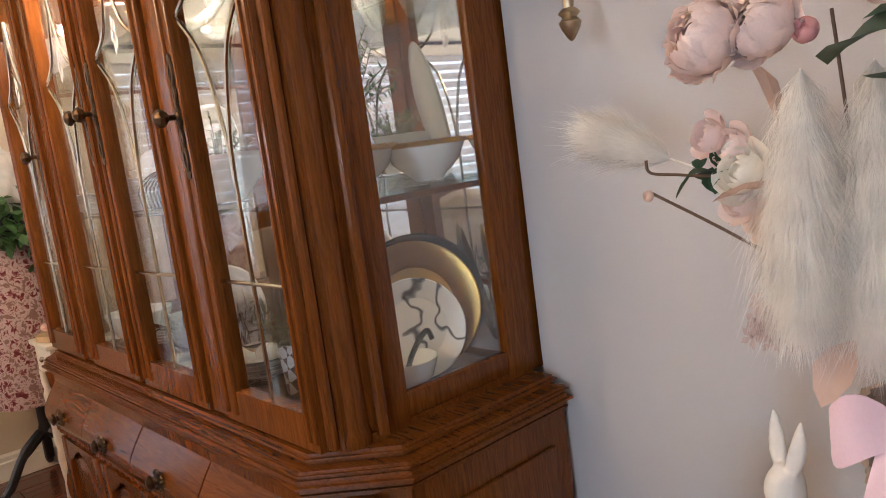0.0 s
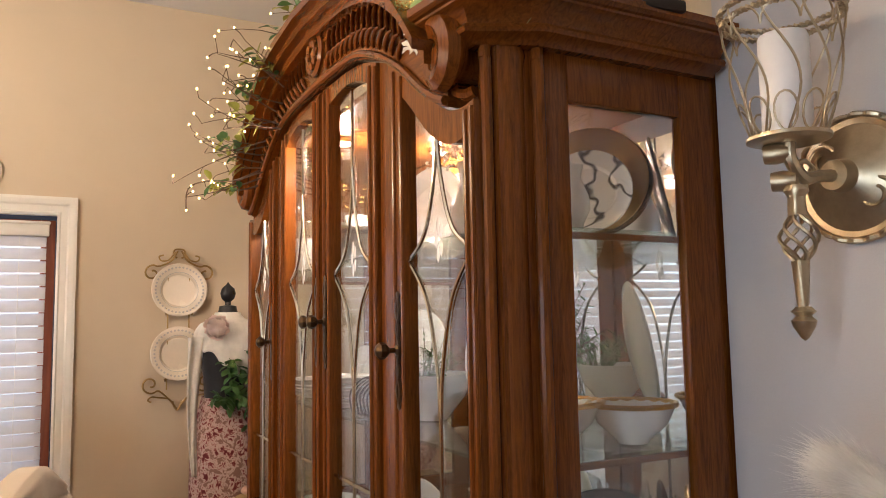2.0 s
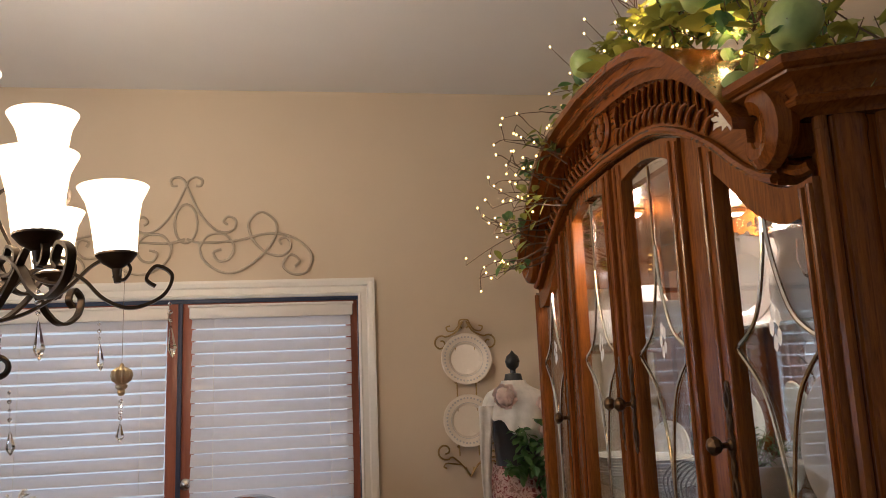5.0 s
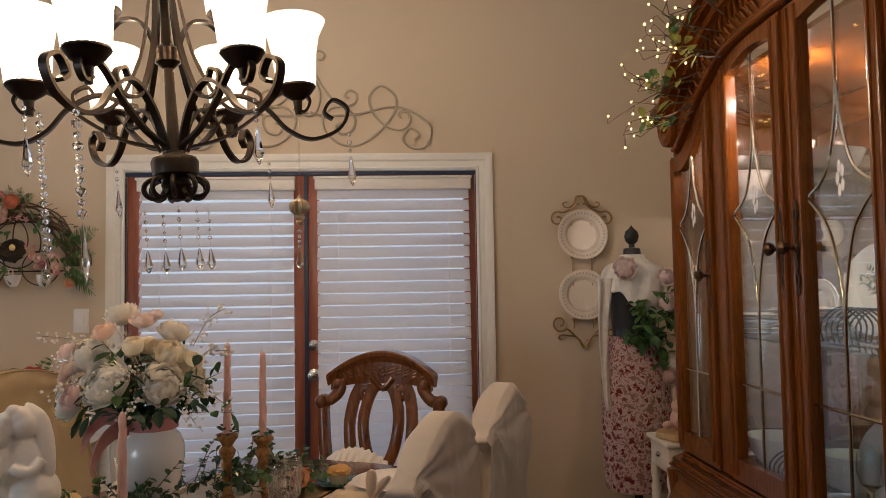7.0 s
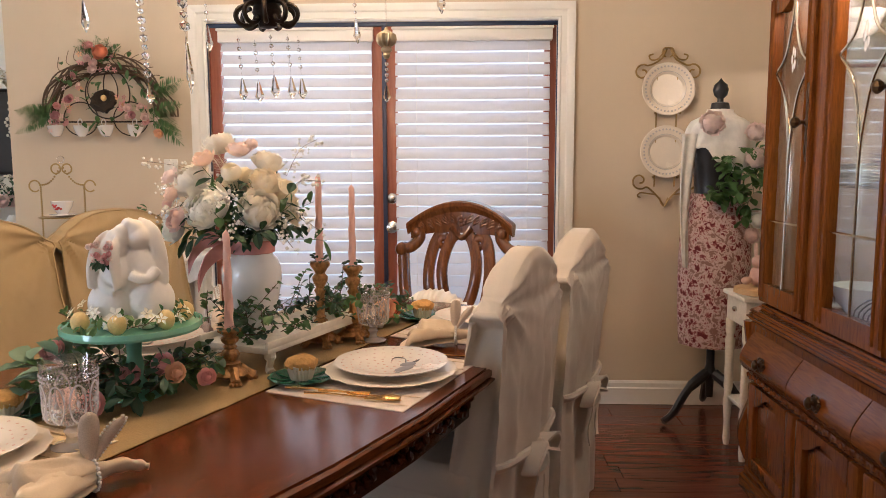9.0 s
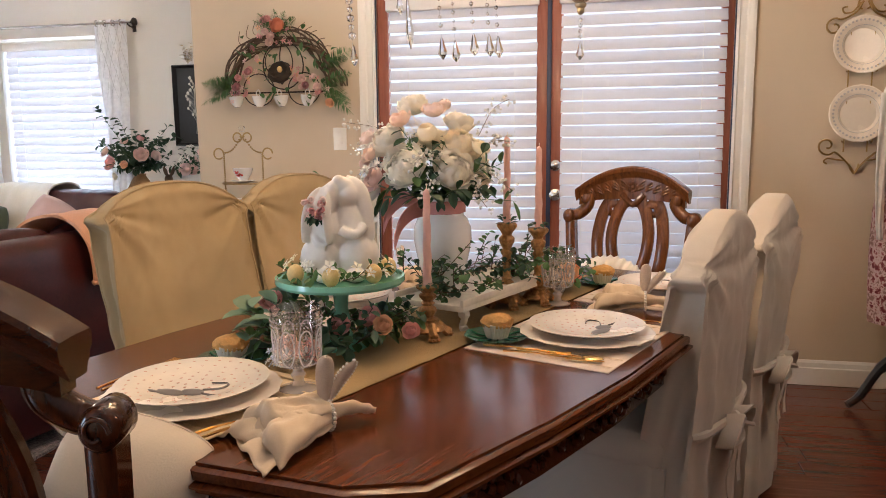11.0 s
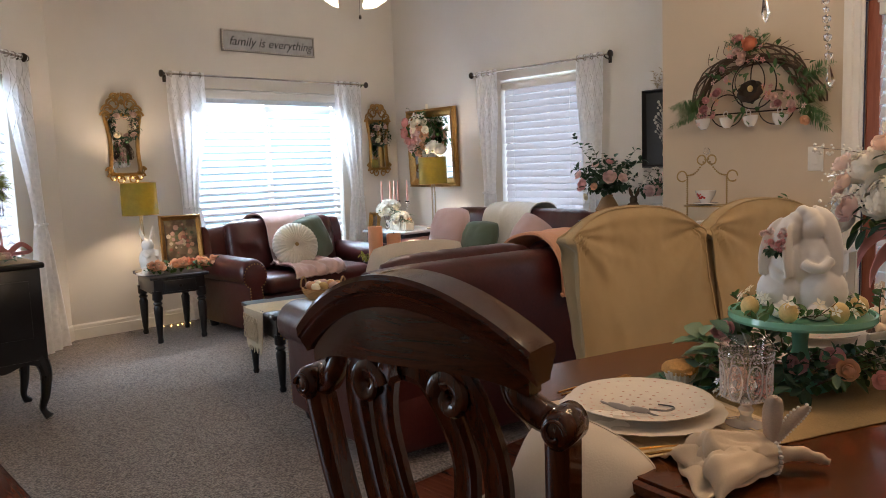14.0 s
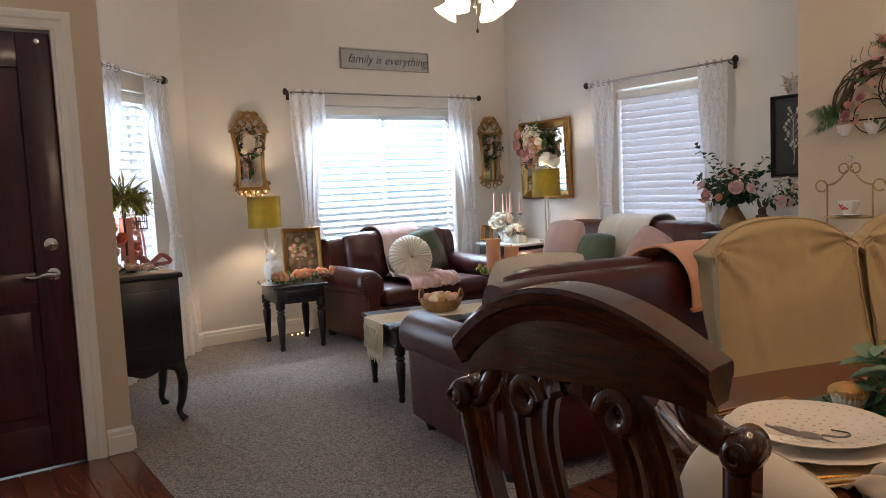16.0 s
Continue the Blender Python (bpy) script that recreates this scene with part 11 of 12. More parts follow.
herb_pot(1.72, 1.66, S2 + 0.088, 0.055, 0.075, WHITE_CERAMIC, "rosemary in a white ribbed pot", 3, 0.17, 34)
herb_pot(1.64, 1.83, S1, 0.05, 0.12, DIAMOND, "green herb in a brown and white checked pot", 4, 0.12, 30)
pt_ = pitcher(1.74, 1.98, S3, 0.22, "white china pitcher of pale blossoms")
rnd = random.Random(15)
for k in range(16):
    d = directions(16, rnd, 0.1)[k]
    put_bloom(pt_, "daisy", IVORY, Vector((0, 0, 0.24)) + d * 0.06, d, 0.022, rnd)
stemware(1.66, 1.80, S3, 0.17, 0.035)
upright_plate("platter", 1.78, 1.92, S2, 0.125, -62, WHITE_CERAMIC, "white oval platter standing in the cabinet", 10, 1.45)
upright_plate("platter", 1.86, 2.34, S3, 0.14, -75, WHITE_CERAMIC, "white china platter leaning in the cabinet", 12)
upright_plate("platter", 1.86, 2.62, S2, 0.15, -75, WHITE_CERAMIC, "white china platter leaning in the cabinet", 12)
bowl(1.70, 2.16, S2, 0.11, 0.12, "white square-shouldered bowl on a glass shelf")
pitcher(1.70, 2.72, S3, 0.18, "white china teapot on a top shelf", "teapot")
for k in range(6):
    upright_plate("dinner_plate", 1.76, 2.86 - 0.02 * k, S3 if k < 3 else S2, 0.09, -80, WHITE_CERAMIC, "white china plate standing in a row", 6)
for k in range(12):
    stemware(1.60 + 0.11 * (k % 3), 1.98 + 0.10 * (k // 3), S1, 0.19 - 0.02 * (k % 2), 0.036)
for k in range(5):
    bowl(1.70, 2.52, S1 + 0.016 * k, 0.085, 0.05, "white china bowl in a nested stack", name="stacked_bowl")
for k in range(6):
    t = thing("stacked_plate", (1.72, 2.76, S1 + 0.009 * k), "white china plate in a stack", "plate", "china in the cabinet")
    bm = BM()
    lathe(bm, [(0.06, 0), (0.065, 0.003), (0.115, 0.015), (0.113, 0.017), (0.06, 0.006), (0.001, 0.006)], segs=32)
    part("dish", bm, WHITE_CERAMIC, t)



def plate_stack(x, y, z, r, n, label):
    """A pile of plates, each a thing of its own."""
    me = None
    for k in range(n):
        t = thing("stacked_plate", place(x + 0.002 * math.sin(k * 2.1), y + 0.002 * math.cos(k * 1.7), z + 0.0095 * k, 17 * k), label, "plate", "china in the cabinet")
        if me is None:
            bm = BM()
            lathe(bm, [(r * 0.55, 0), (r * 0.58, 0.003), (r, 0.016), (r * 0.985, 0.018), (r * 0.55, 0.007), (0.001, 0.007)], segs=36)
            me = part("dish", bm, WHITE_CERAMIC, t)
        else:
            again("dish", me, t, Matrix.Identity(4))


def wire_rack(x, y, z, w, h, label):
    t = thing("wire_rack", place(x, y, z, 90), label, "rack", "china in the cabinet")
    bm = BM()
    for k in range(7):
        px = -w / 2 + w * k / 6
        tube(bm, smooth_path([(px, -0.05, 0.004), (px, -0.055, h * 0.6), (px, 0.0, h), (px, 0.055, h * 0.6), (px, 0.05, 0.004)], 4), 0.0028, 5)
    for py in (-0.05, 0.05):
        tube(bm, [(-w / 2, py, 0.004), (w / 2, py, 0.004)], 0.0034, 5)
    part("wire", bm, IRON, t)


def cloche(x, y, z, r, h):
    t = thing("glass_dome", (x, y, z), "clear glass dome over a china dish in the cabinet", "glass dome", "glasses in the cabinet")
    bm = BM()
    lathe(bm, [(r * 1.15, 0), (r * 1.2, 0.006), (r * 0.4, 0.014), (0.001, 0.014)], segs=32)
    part("dish", bm, WHITE_CERAMIC, t)
    bm = BM()
    lathe(bm, [(r, 0.016), (r, h * 0.6), (r * 0.8, h * 0.86), (r * 0.3, h * 0.97), (0.010, h), (0.016, h * 1.08), (0.001, h * 1.12)], segs=32)
    part("dome", bm, SHELF_GLASS, t)


plate_stack(1.63, 2.60, S2, 0.105, 9, "white china plate in a tall stack on a glass shelf")
plate_stack(1.64, 2.95, S2, 0.100, 6, "white china plate in a stack on a glass shelf")
plate_stack(1.66, 2.06, S1, 0.095, 5, "white china plate in a stack beside a herb pot")
bowl(1.63, 2.80, S1, 0.105, 0.115, "large white china bowl on the cabinet floor")
bowl(1.62, 2.48, S3, 0.115, 0.10, "wide white china bowl on a top shelf")
bowl(1.63, 3.00, S3, 0.10, 0.12, "white china bowl on a top shelf")
upright_plate("platter", 1.72, 2.22, S3, 0.13, -70, WHITE_CERAMIC, "white china platter standing on a top shelf", 10)
upright_plate("platter", 1.70, 2.30, S1, 0.13, -66, WHITE_CERAMIC, "white china platter standing on the cabinet floor", 10)
wire_rack(1.62, 2.34, S2, 0.16, 0.10, "dark wire plate rack on a glass shelf")
wire_rack(1.60, 2.62, S1, 0.16, 0.09, "dark wire plate rack on the cabinet floor")
cloche(1.63, 2.42, S1, 0.075, 0.19)
cloche(1.62, 3.08, S1, 0.06, 0.15)
herb_pot(1.70, 2.22, S2, 0.055, 0.10, WHITE_CERAMIC, "trailing green herb in a white pot on a glass shelf", 12, 0.15, 30)
sp_ = thing("pearl_spray", (1.74, 1.98, S3 + 0.20), "spray of pearl beads in a white pitcher", "ornament")
bm, tw = BM(), BM()
rnd = random.Random(51)
for d in directions(18, rnd, 0.15):
    tip = d * rnd.uniform(0.09, 0.15)
    tube(tw, [(0, 0, 0), tip * 0.6, tip], 0.001, 4)
    for q in range(7):
        blob(bm, tip * rnd.uniform(0.45, 1.0) + Vector((rnd.uniform(-0.012, 0.012), rnd.uniform(-0.012, 0.012), rnd.uniform(-0.012, 0.012))), rnd.uniform(0.004, 0.0065), 1)
part("pearl_beads", bm, PEARL, sp_)
part("wire_work", tw, STEEL, sp_)

# ---- garland on the cabinet ----
APPLE = plain("green_apple_skin", (0.26, 0.33, 0.095), 0.5, vary=0.22, grain=30, patch=14, coat=0.2)
DARK_LEAF = LEAF_DARK


def apple(p, r, turn):
    t = thing("apple", Matrix.Translation(p) @ Euler((0.3 * math.sin(turn), 0.3 * math.cos(turn), turn)).to_matrix().to_4x4(), "green artificial apple in the garland", "apple", "apples in the garland")
    bm = BM()
    lathe(bm, [(0.001, -0.72 * r), (0.25 * r, -0.86 * r), (0.62 * r, -0.70 * r), (0.93 * r, -0.15 * r), (1.0 * r, 0.25 * r), (0.85 * r, 0.68 * r), (0.5 * r, 0.90 * r), (0.2 * r, 0.82 * r), (0.001, 0.62 * r)], segs=24, wave=lambda a, z: 1 + 0.02 * math.cos(5 * a))
    part("fruit", bm, APPLE, t, crisp=0)
    bm = BM()
    tube(bm, [(0, 0, 0.6 * r), (0.08 * r, 0, 1.0 * r), (0.2 * r, 0, 1.2 * r)], 0.002, 5)
    part("stalk", bm, TWIG, t)


def cabinet_garland():
    rnd = random.Random(23)
    t = thing("fruit_garland", (1.56, 2.385, 2.3), "twig garland with green leaves, blossoms and warm lights on the cabinet", "garland")
    base = Vector((1.56, 2.385, 2.3))
    lv, lv2, tw, tn = BM(), BM(), BM(), BM()
    tips = []
    for k in range(250):
        s = rnd.uniform(-0.95, 0.84)
        y = 2.385 + s
        z = ARCH_TOP(min(0.82, abs(s))) + 0.02 if abs(s) < 0.82 else 1.98
        c = Vector((rnd.uniform(1.50, 1.66), y, z + rnd.uniform(0, 0.08))) - base
        d = Vector((rnd.uniform(-0.8, 0.3), rnd.uniform(-0.8, 0.8) + 0.35 * s, rnd.uniform(0.0, 1.0)))
        dense = 1.3 if s < 0.25 else 1.15
        if rnd.random() < 0.5 * dense:
            spray(lv if k % 3 else lv2, tw, c, d, rnd.uniform(0.07, 0.15), rnd, 8, 0.052, 0.028)
        else:
            bend = Vector((rnd.uniform(-1, 1), rnd.uniform(-1, 1), rnd.uniform(-0.5, 1))) * 0.3
            ln = rnd.uniform(0.14, 0.28)
            pts = [c + (d.normalized() + bend * q * q) * ln * q for q in span(0, 1, 6)]
            tube(tw, pts, [0.0028 - 0.0004 * i for i in range(6)], 5)
            tips.append(pts[-1])
    # sprays of twigs reaching out at the far end
    for k in range(24):
        f = (k % 13) / 12
        root = Vector((1.52 - 0.10 * f, 2.97 + 0.05 * math.sin(k) - (0.22 if k > 12 else 0.0), 2.24 - 0.30 * f + (0.10 if k > 12 else 0.0))) - base
        d = Vector((-1.0, rnd.uniform(-0.5, 0.15), rnd.uniform(-0.35, 0.75) - 0.3 * f))
        ln = rnd.uniform(0.16, 0.34)
        bend = Vector((rnd.uniform(-0.2, 0.2), rnd.uniform(-0.2, 0.2), rnd.uniform(-0.7, 0.5)))
        pts = [root + d.normalized() * ln * q + bend * ln * q * q * 0.6 for q in span(0, 1, 8)]
        tube(tw, pts, [0.0032 - 0.0003 * i for i in range(8)], 5)
        for q in (5, 7):
            side = Vector((rnd.uniform(-0.6, 0.3), rnd.uniform(-0.6, 0.6), rnd.uniform(-0.6, 0.9))).normalized()
            e = pts[q] + side * rnd.uniform(0.02, 0.06)
            tube(tw, [pts[q], (pts[q] + e) / 2 + Vector((0, 0, 0.004)), e], 0.0016, 4)
            tips.append(e)
        if k % 3 != 1:
            spray(lv if k % 2 else lv2, tw, pts[2], d + Vector((0, 0, 0.6)), 0.10, rnd, 6, 0.05, 0.028)
    root = Vector((1.42, 2.92, 1.99)) - base
    pts = smooth_path([root, root + Vector((-0.10, -0.03, -0.05)), root + Vector((-0.19, -0.05, -0.06)), root + Vector((-0.245, -0.05, -0.09)), root + Vector((-0.25, -0.05, -0.16))], 4)
    tube(tw, pts, 0.0026, 5)
    tips += [pts[-1], pts[7], pts[11]]
    part("green_foliage", lv, LEAF_YELLOW, t)
    part("dark_foliage", lv2, LEAF, t)
    part("twig_work", tw, TWIG, t)
    me = None
    for k in range(70):
        s = rnd.uniform(-0.8, 0.3)
        tips.append(Vector((rnd.uniform(1.44, 1.60), 2.385 + s, ARCH_TOP(abs(s)) + rnd.uniform(0.0, 0.10))) - base)
    for p in tips[:230]:
        if me is None:
            bm = BM()
            blob(bm, (0, 0, 0), 0.0036, 1, (1, 1, 1.3))
            me = part("fairy_bulb", bm, FAIRY, t, at=Matrix.Translation(p))
        else:
            again("fairy_bulb", me, t, Matrix.Translation(p))
    for p, n in (((1.455, 1.72, 2.05), 6), ((1.50, 2.62, 2.42), 5), ((1.50, 2.0, 2.40), 3)):
        for k in range(n):
            put_bloom(t, "daisy", IVORY, Vector(p) - base + Vector((rnd.uniform(-0.02, 0.02), rnd.uniform(-0.03, 0.03), rnd.uniform(-0.04, 0.03))), (-1, -0.5, 0.3), 0.026, rnd)
    # big veined leaves among the fruit
    for k in range(16):
        bm = BM()
        s = rnd.uniform(-0.75, 0.2)
        p = Vector((1.50, 2.385 + s, ARCH_TOP(abs(s)) + 0.06)) - base
        leaf(bm, p, (rnd.uniform(-1, 0), rnd.uniform(-1, 0.4), rnd.uniform(-0.2, 0.6)), 0.12, 0.06, rnd)
        part("broad_leaf", bm, LEAF_YELLOW, t)


cabinet_garland()
for y, z in ((1.75, 2.24), (2.1, 2.44), (2.95, 2.14)):
    bulb("garland_light", (1.50, y, z), 2.4, (1.0, 0.62, 0.2), 0.03)
for k, (p, r) in enumerate((((1.44, 2.46, 2.47), 0.045), ((1.46, 1.79, 2.34), 0.046), ((1.47, 1.51, 2.13), 0.048), ((1.445, 1.66, 2.075), 0.032), ((1.46, 1.89, 2.395), 0.044), ((1.50, 2.72, 2.40), 0.034), ((1.58, 2.15, 2.45), 0.038), ((1.56, 2.86, 2.19), 0.034))):
    apple(p, r, k * 1.3)


def lantern():
    t = thing("glass_lantern", place(1.785, 1.485, 2.046, -7), "tapered bronze lantern with glass sides and berry sprigs", "lantern")
    a, b, h = 0.095, 0.05, 0.30
    bm = BM()
    box(bm, (0, 0, 0.012), (2 * a + 0.012, 2 * a + 0.012, 0.024), 0.004)
    part("base", bm, IRON, t)
    cs = [(-1, -1), (1, -1), (1, 1), (-1, 1)]
    for i, (x, y) in enumerate(cs):
        bm = BM()
        tube(bm, [(x * a, y * a, 0.02), (x * b, y * b, h)], 0.006, 6)
        part("post", bm, BRASS, t)
        x2, y2 = cs[(i + 1) % 4]
        bm = BM()
        vs = [bm.verts.new(q) for q in ((x * a, y * a, 0.024), (x2 * a, y2 * a, 0.024), (x2 * b, y2 * b, h), (x * b, y * b, h))]
        bm.faces.new(vs)
        p = part("pane", bm, PANE, t, smooth=False)
        p.visible_shadow = False
    bm = BM()
    for s0, z0, s1, z1 in ((b + 0.014, h, b + 0.008, h + 0.02), (b + 0.008, h + 0.02, 0.015, h + 0.09)):
        lo = [bm.verts.new((x * s0, y * s0, z0)) for x, y in cs]
        up = [bm.verts.new((x * s1, y * s1, z1)) for x, y in cs]
        for i in range(4):
            bm.faces.new((lo[i], lo[(i + 1) % 4], up[(i + 1) % 4], up[i]))
    tube(bm, [(0.028 * math.cos(q), 0, h + 0.115 + 0.028 * math.sin(q)) for q in span(0, 6.283, 17)[:-1]], 0.004, 6, True)
    part("roof", bm, IRON, t)
    rnd = random.Random(2)
    sp = thing("berry_spray", place(1.785, 1.485, 2.074), "dried berry sprig standing in the lantern", "artificial plant")
    tw, br, lv = BM(), BM(), BM()
    for k in range(7):
        d = Vector((rnd.uniform(-0.35, 0.35), rnd.uniform(-0.35, 0.35), 1))
        end = spray(lv, tw, (0, 0, 0), d, 0.16, rnd, 4, 0.03, 0.014)
        for j in range(22):
            blob(br, Vector((0, 0, 0.05)).lerp(end, rnd.uniform(0.2, 1)) + Vector((rnd.uniform(-1, 1), rnd.uniform(-1, 1), rnd.uniform(-1, 1))) * 0.016, 0.0042, 1)
    part("berry_cluster", br, TWIG, sp)
    part("twig_work", tw, TWIG, sp)
    part("foliage", lv, LEAF, sp)
    for k in range(9):
        f = thing("fairy_light", (1.66 + 0.02 * k, 1.40 + 0.003 * (k % 3), 2.05 + 0.008 * (k % 2)) if k < 3 else (1.785 + rnd.uniform(-0.06, 0.06), 1.485 + rnd.uniform(-0.06, 0.06), 2.09 + rnd.uniform(0, 0.12)), "tiny warm light on the cabinet top", "fairy light", "cabinet lights")
        bm = BM()
        blob(bm, (0, 0, 0), 0.006, 1)
        part("lamp", bm, FAIRY, f)


lantern()


# ---- wall sconce ----
def sconce():
    t = thing("wall_sconce", (1.87, 1.165, 1.745), "champagne metal wire sconce with a white pillar candle", "sconce")
    g = CHAMPAGNE
    bm = BM()
    lathe(bm, [(0.115, 0), (0.115, 0.006), (0.105, 0.012), (0.095, 0.010), (0.06, 0.028), (0.03, 0.045), (0.026, 0.07), (0.001, 0.075)], (0.178, 0.0, -0.05), 40, Matrix.Rotation(radians(-90), 4, "Y"))
    part("backplate", bm, g, t)
    bm = BM()
    n = 120
    tube(bm, [(0.168 - 0.004 * math.sin(24 * 6.283 * i / n), 0.112 * math.cos(6.283 * i / n), -0.05 + 0.112 * math.sin(6.283 * i / n)) for i in range(n)], 0.005, 6, True)
    part("rope_edge", bm, g, t)
    for sg in (-1, 1):
        bm = BM()
        pts = [(0.150, sg * (0.045 + 0.032 * (1 - 0.6 * k / 17) * math.cos(7.5 * k / 17)), -0.05 + 0.06 * (1 if sg > 0 else -1) * 0.6 + 0.032 * (1 - 0.6 * k / 17) * math.sin(7.5 * k / 17)) for k in range(18)]
        tube(bm, pts, 0.0035, 6)
        part("scroll", bm, g, t)
    bm = BM()
    tube(bm, smooth_path([(0.12, 0, -0.05), (0.07, 0, -0.055), (0.03, 0, -0.06), (0.0, 0, -0.03), (0.0, 0, 0.0)], 5), 0.011, 8)
    for z, x in ((-0.02, -0.02), (-0.065, -0.005)):
        lathe(bm, [(0.001, 0), (0.016, 0.001), (0.018, 0.02), (0.014, 0.04), (0.001, 0.042)], (x, 0.035, z), 14, Matrix.Rotation(radians(90), 4, "X") @ Matrix.Rotation(radians(30), 4, "Y"))
    part("arm", bm, g, t)
    bm = BM()
    tube(bm, [(0.0 + 0.034 * (1 - k / 30) * math.cos(7 * k / 24) + 0.03, 0.0, -0.06 + 0.034 * (1 - k / 30) * math.sin(7 * k / 24)) for k in range(25)], 0.004, 6)
    part("scroll", bm, g, t)
    # tail: twisted stem, open knot, twisted stem, finial
    bm = BM()
    lathe(bm, [(0.016, -0.075), (0.02, -0.085), (0.013, -0.095), (0.014, -0.125)], (0.01, 0, 0), 18, wave=lambda a, z: 1 + 0.1 * math.sin(4 * a + z * 260))
    for k in range(6):
        a0 = 6.283 * k / 6
        tube(bm, [(0.01 + (0.009 + 0.021 * math.sin(math.pi * q)) * math.cos(a0 + 2.6 * q), (0.009 + 0.021 * math.sin(math.pi * q)) * math.sin(a0 + 2.6 * q), -0.125 - 0.075 * q) for q in span(0, 1, 10)], 0.0035, 5)
    lathe(bm, [(0.013, -0.20), (0.011, -0.23), (0.009, -0.27), (0.008, -0.275)], (0.01, 0, 0), 18, wave=lambda a, z: 1 + 0.12 * math.sin(4 * a + z * 220))
    lathe(bm, [(0.012, -0.275), (0.02, -0.283), (0.012, -0.29), (0.02, -0.298), (0.017, -0.308), (0.006, -0.326), (0.001, -0.33)], (0.01, 0, 0), 16)
    part("tail", bm, g, t)
    # wire cup
    def cup(a, z):
        s = z / 0.225
        r = 0.055 + 0.036 * math.sin(min(1, s * 1.6) * 1.35) + 0.020 * max(0, s - 0.6)
        return Vector((r * math.cos(a), r * math.sin(a), z))
    bm = BM()
    lathe(bm, [(0.001, -0.004), (0.055, -0.004), (0.066, 0.0), (0.066, 0.006), (0.001, 0.006)], segs=30)
    part("dish", bm, g, t)
    for k in range(10):
        a0 = 6.283 * k / 10
        bm = BM()
        tube(bm, [cup(a0 + 0.31 * math.sin(math.pi * q * 1.5), 0.225 * q) for q in span(0, 1, 16)], 0.0022, 5)
        tube(bm, [cup(a0 + 0.26 * math.cos(q), 0.035 + 0.03 * math.sin(q)) for q in span(0, 6.283, 17)[:-1]], 0.0020, 5, True)
        tube(bm, [cup(a0 + 0.314 * math.cos(q), 0.175 + 0.035 * math.sin(q)) for q in span(0, math.pi, 9)], 0.0019, 5)
        part("wire_loop", bm, g, t)
    bm = BM()
    R = cup(0, 0.225).x
    for rr, zz in ((R, 0.225), (R - 0.004, 0.207)):
        tube(bm, [((rr + 0.0022 * math.sin(60 * a)) * math.cos(a), (rr + 0.0022 * math.sin(60 * a)) * math.sin(a), zz + 0.002 * math.cos(60 * a)) for a in span(0, 6.283, 181)[:-1]], 0.0048, 5, True)
    part("rim", bm, g, t)
    c = thing("pillar_candle", (1.87, 1.165, 1.752), "white pillar candle in the wall sconce", "candle")
    bm = BM()
    lathe(bm, [(0.039, 0), (0.040, 0.004), (0.040, 0.166), (0.038, 0.172), (0.031, 0.168), (0.001, 0.163)], segs=32)
    part("wax", bm, plain("white_candle_wax", (0.80, 0.78, 0.76), 0.4, vary=0.04), c)
    bm = BM()
    tube(bm, [(0, 0, 0.160), (0.002, 0, 0.180)], 0.0015, 5)
    part("wick", bm, BLACK_WOOD, c)


sconce()


# ---- pampas arrangement by the sconce wall ----
PLUME = sheer("pampas_plume", (0.93, 0.90, 0.85), 0.5, 0.95)
PALE_BLUSH = petal_mat("pale_blush_petal", (0.90, 0.74, 0.70))
MAUVE = petal_mat("dusty_mauve_petal", (0.50, 0.39, 0.36))
ROSE_LEAF = sheer("dusty_rose_leaf", (0.70, 0.52, 0.44), 0.45, 0.6)


def plume(t, root, tip, spread, rnd, n=700):
    """A pampas head: fine hairs along a bowed stem."""
    root, tip = Vector(root), Vector(tip)
    d = tip - root
    ln = d.length
    d.normalize()
    bm = BM()
    tube(bm, [root, root.lerp(tip, 0.5), tip], 0.0016, 4)
    for k in range(n):
        s = rnd.random() ** 0.8
        p = root.lerp(tip, s)
        side = d.orthogonal().normalized()
        side.rotate(Matrix.Rotation(rnd.uniform(0, 6.283), 3, d))
        l = spread * rnd.uniform(0.5, 1.2) * (0.45 + 0.9 * math.sin(math.pi * min(1, s * 0.8 + 0.15)))
        wild = Vector((rnd.uniform(-1, 1), rnd.uniform(-1, 1), rnd.uniform(-1, 1))) * 0.16 * l
        m1 = p + side * l * 0.34 * rnd.uniform(0.5, 1.1) + d * l * 0.28
        q = m1 + side * l * 0.16 + d * l * 0.42 + wild
        e = q + d * l * 0.34 + wild * 1.5 + Vector((0, 0, -0.10 * l))
        w = side.cross(d) * 0.00042
        a = [bm.verts.new(p - w), bm.verts.new(p + w), bm.verts.new(m1 + w), bm.verts.new(m1 - w), bm.verts.new(q + w * 0.7), bm.verts.new(q - w * 0.7)]
        bm.faces.new(a[:4])
        bm.faces.new((a[3], a[2], a[4], a[5]))
        bm.faces.new((a[5], a[4], bm.verts.new(e)))
    part("pampas_head", bm, PLUME, t)


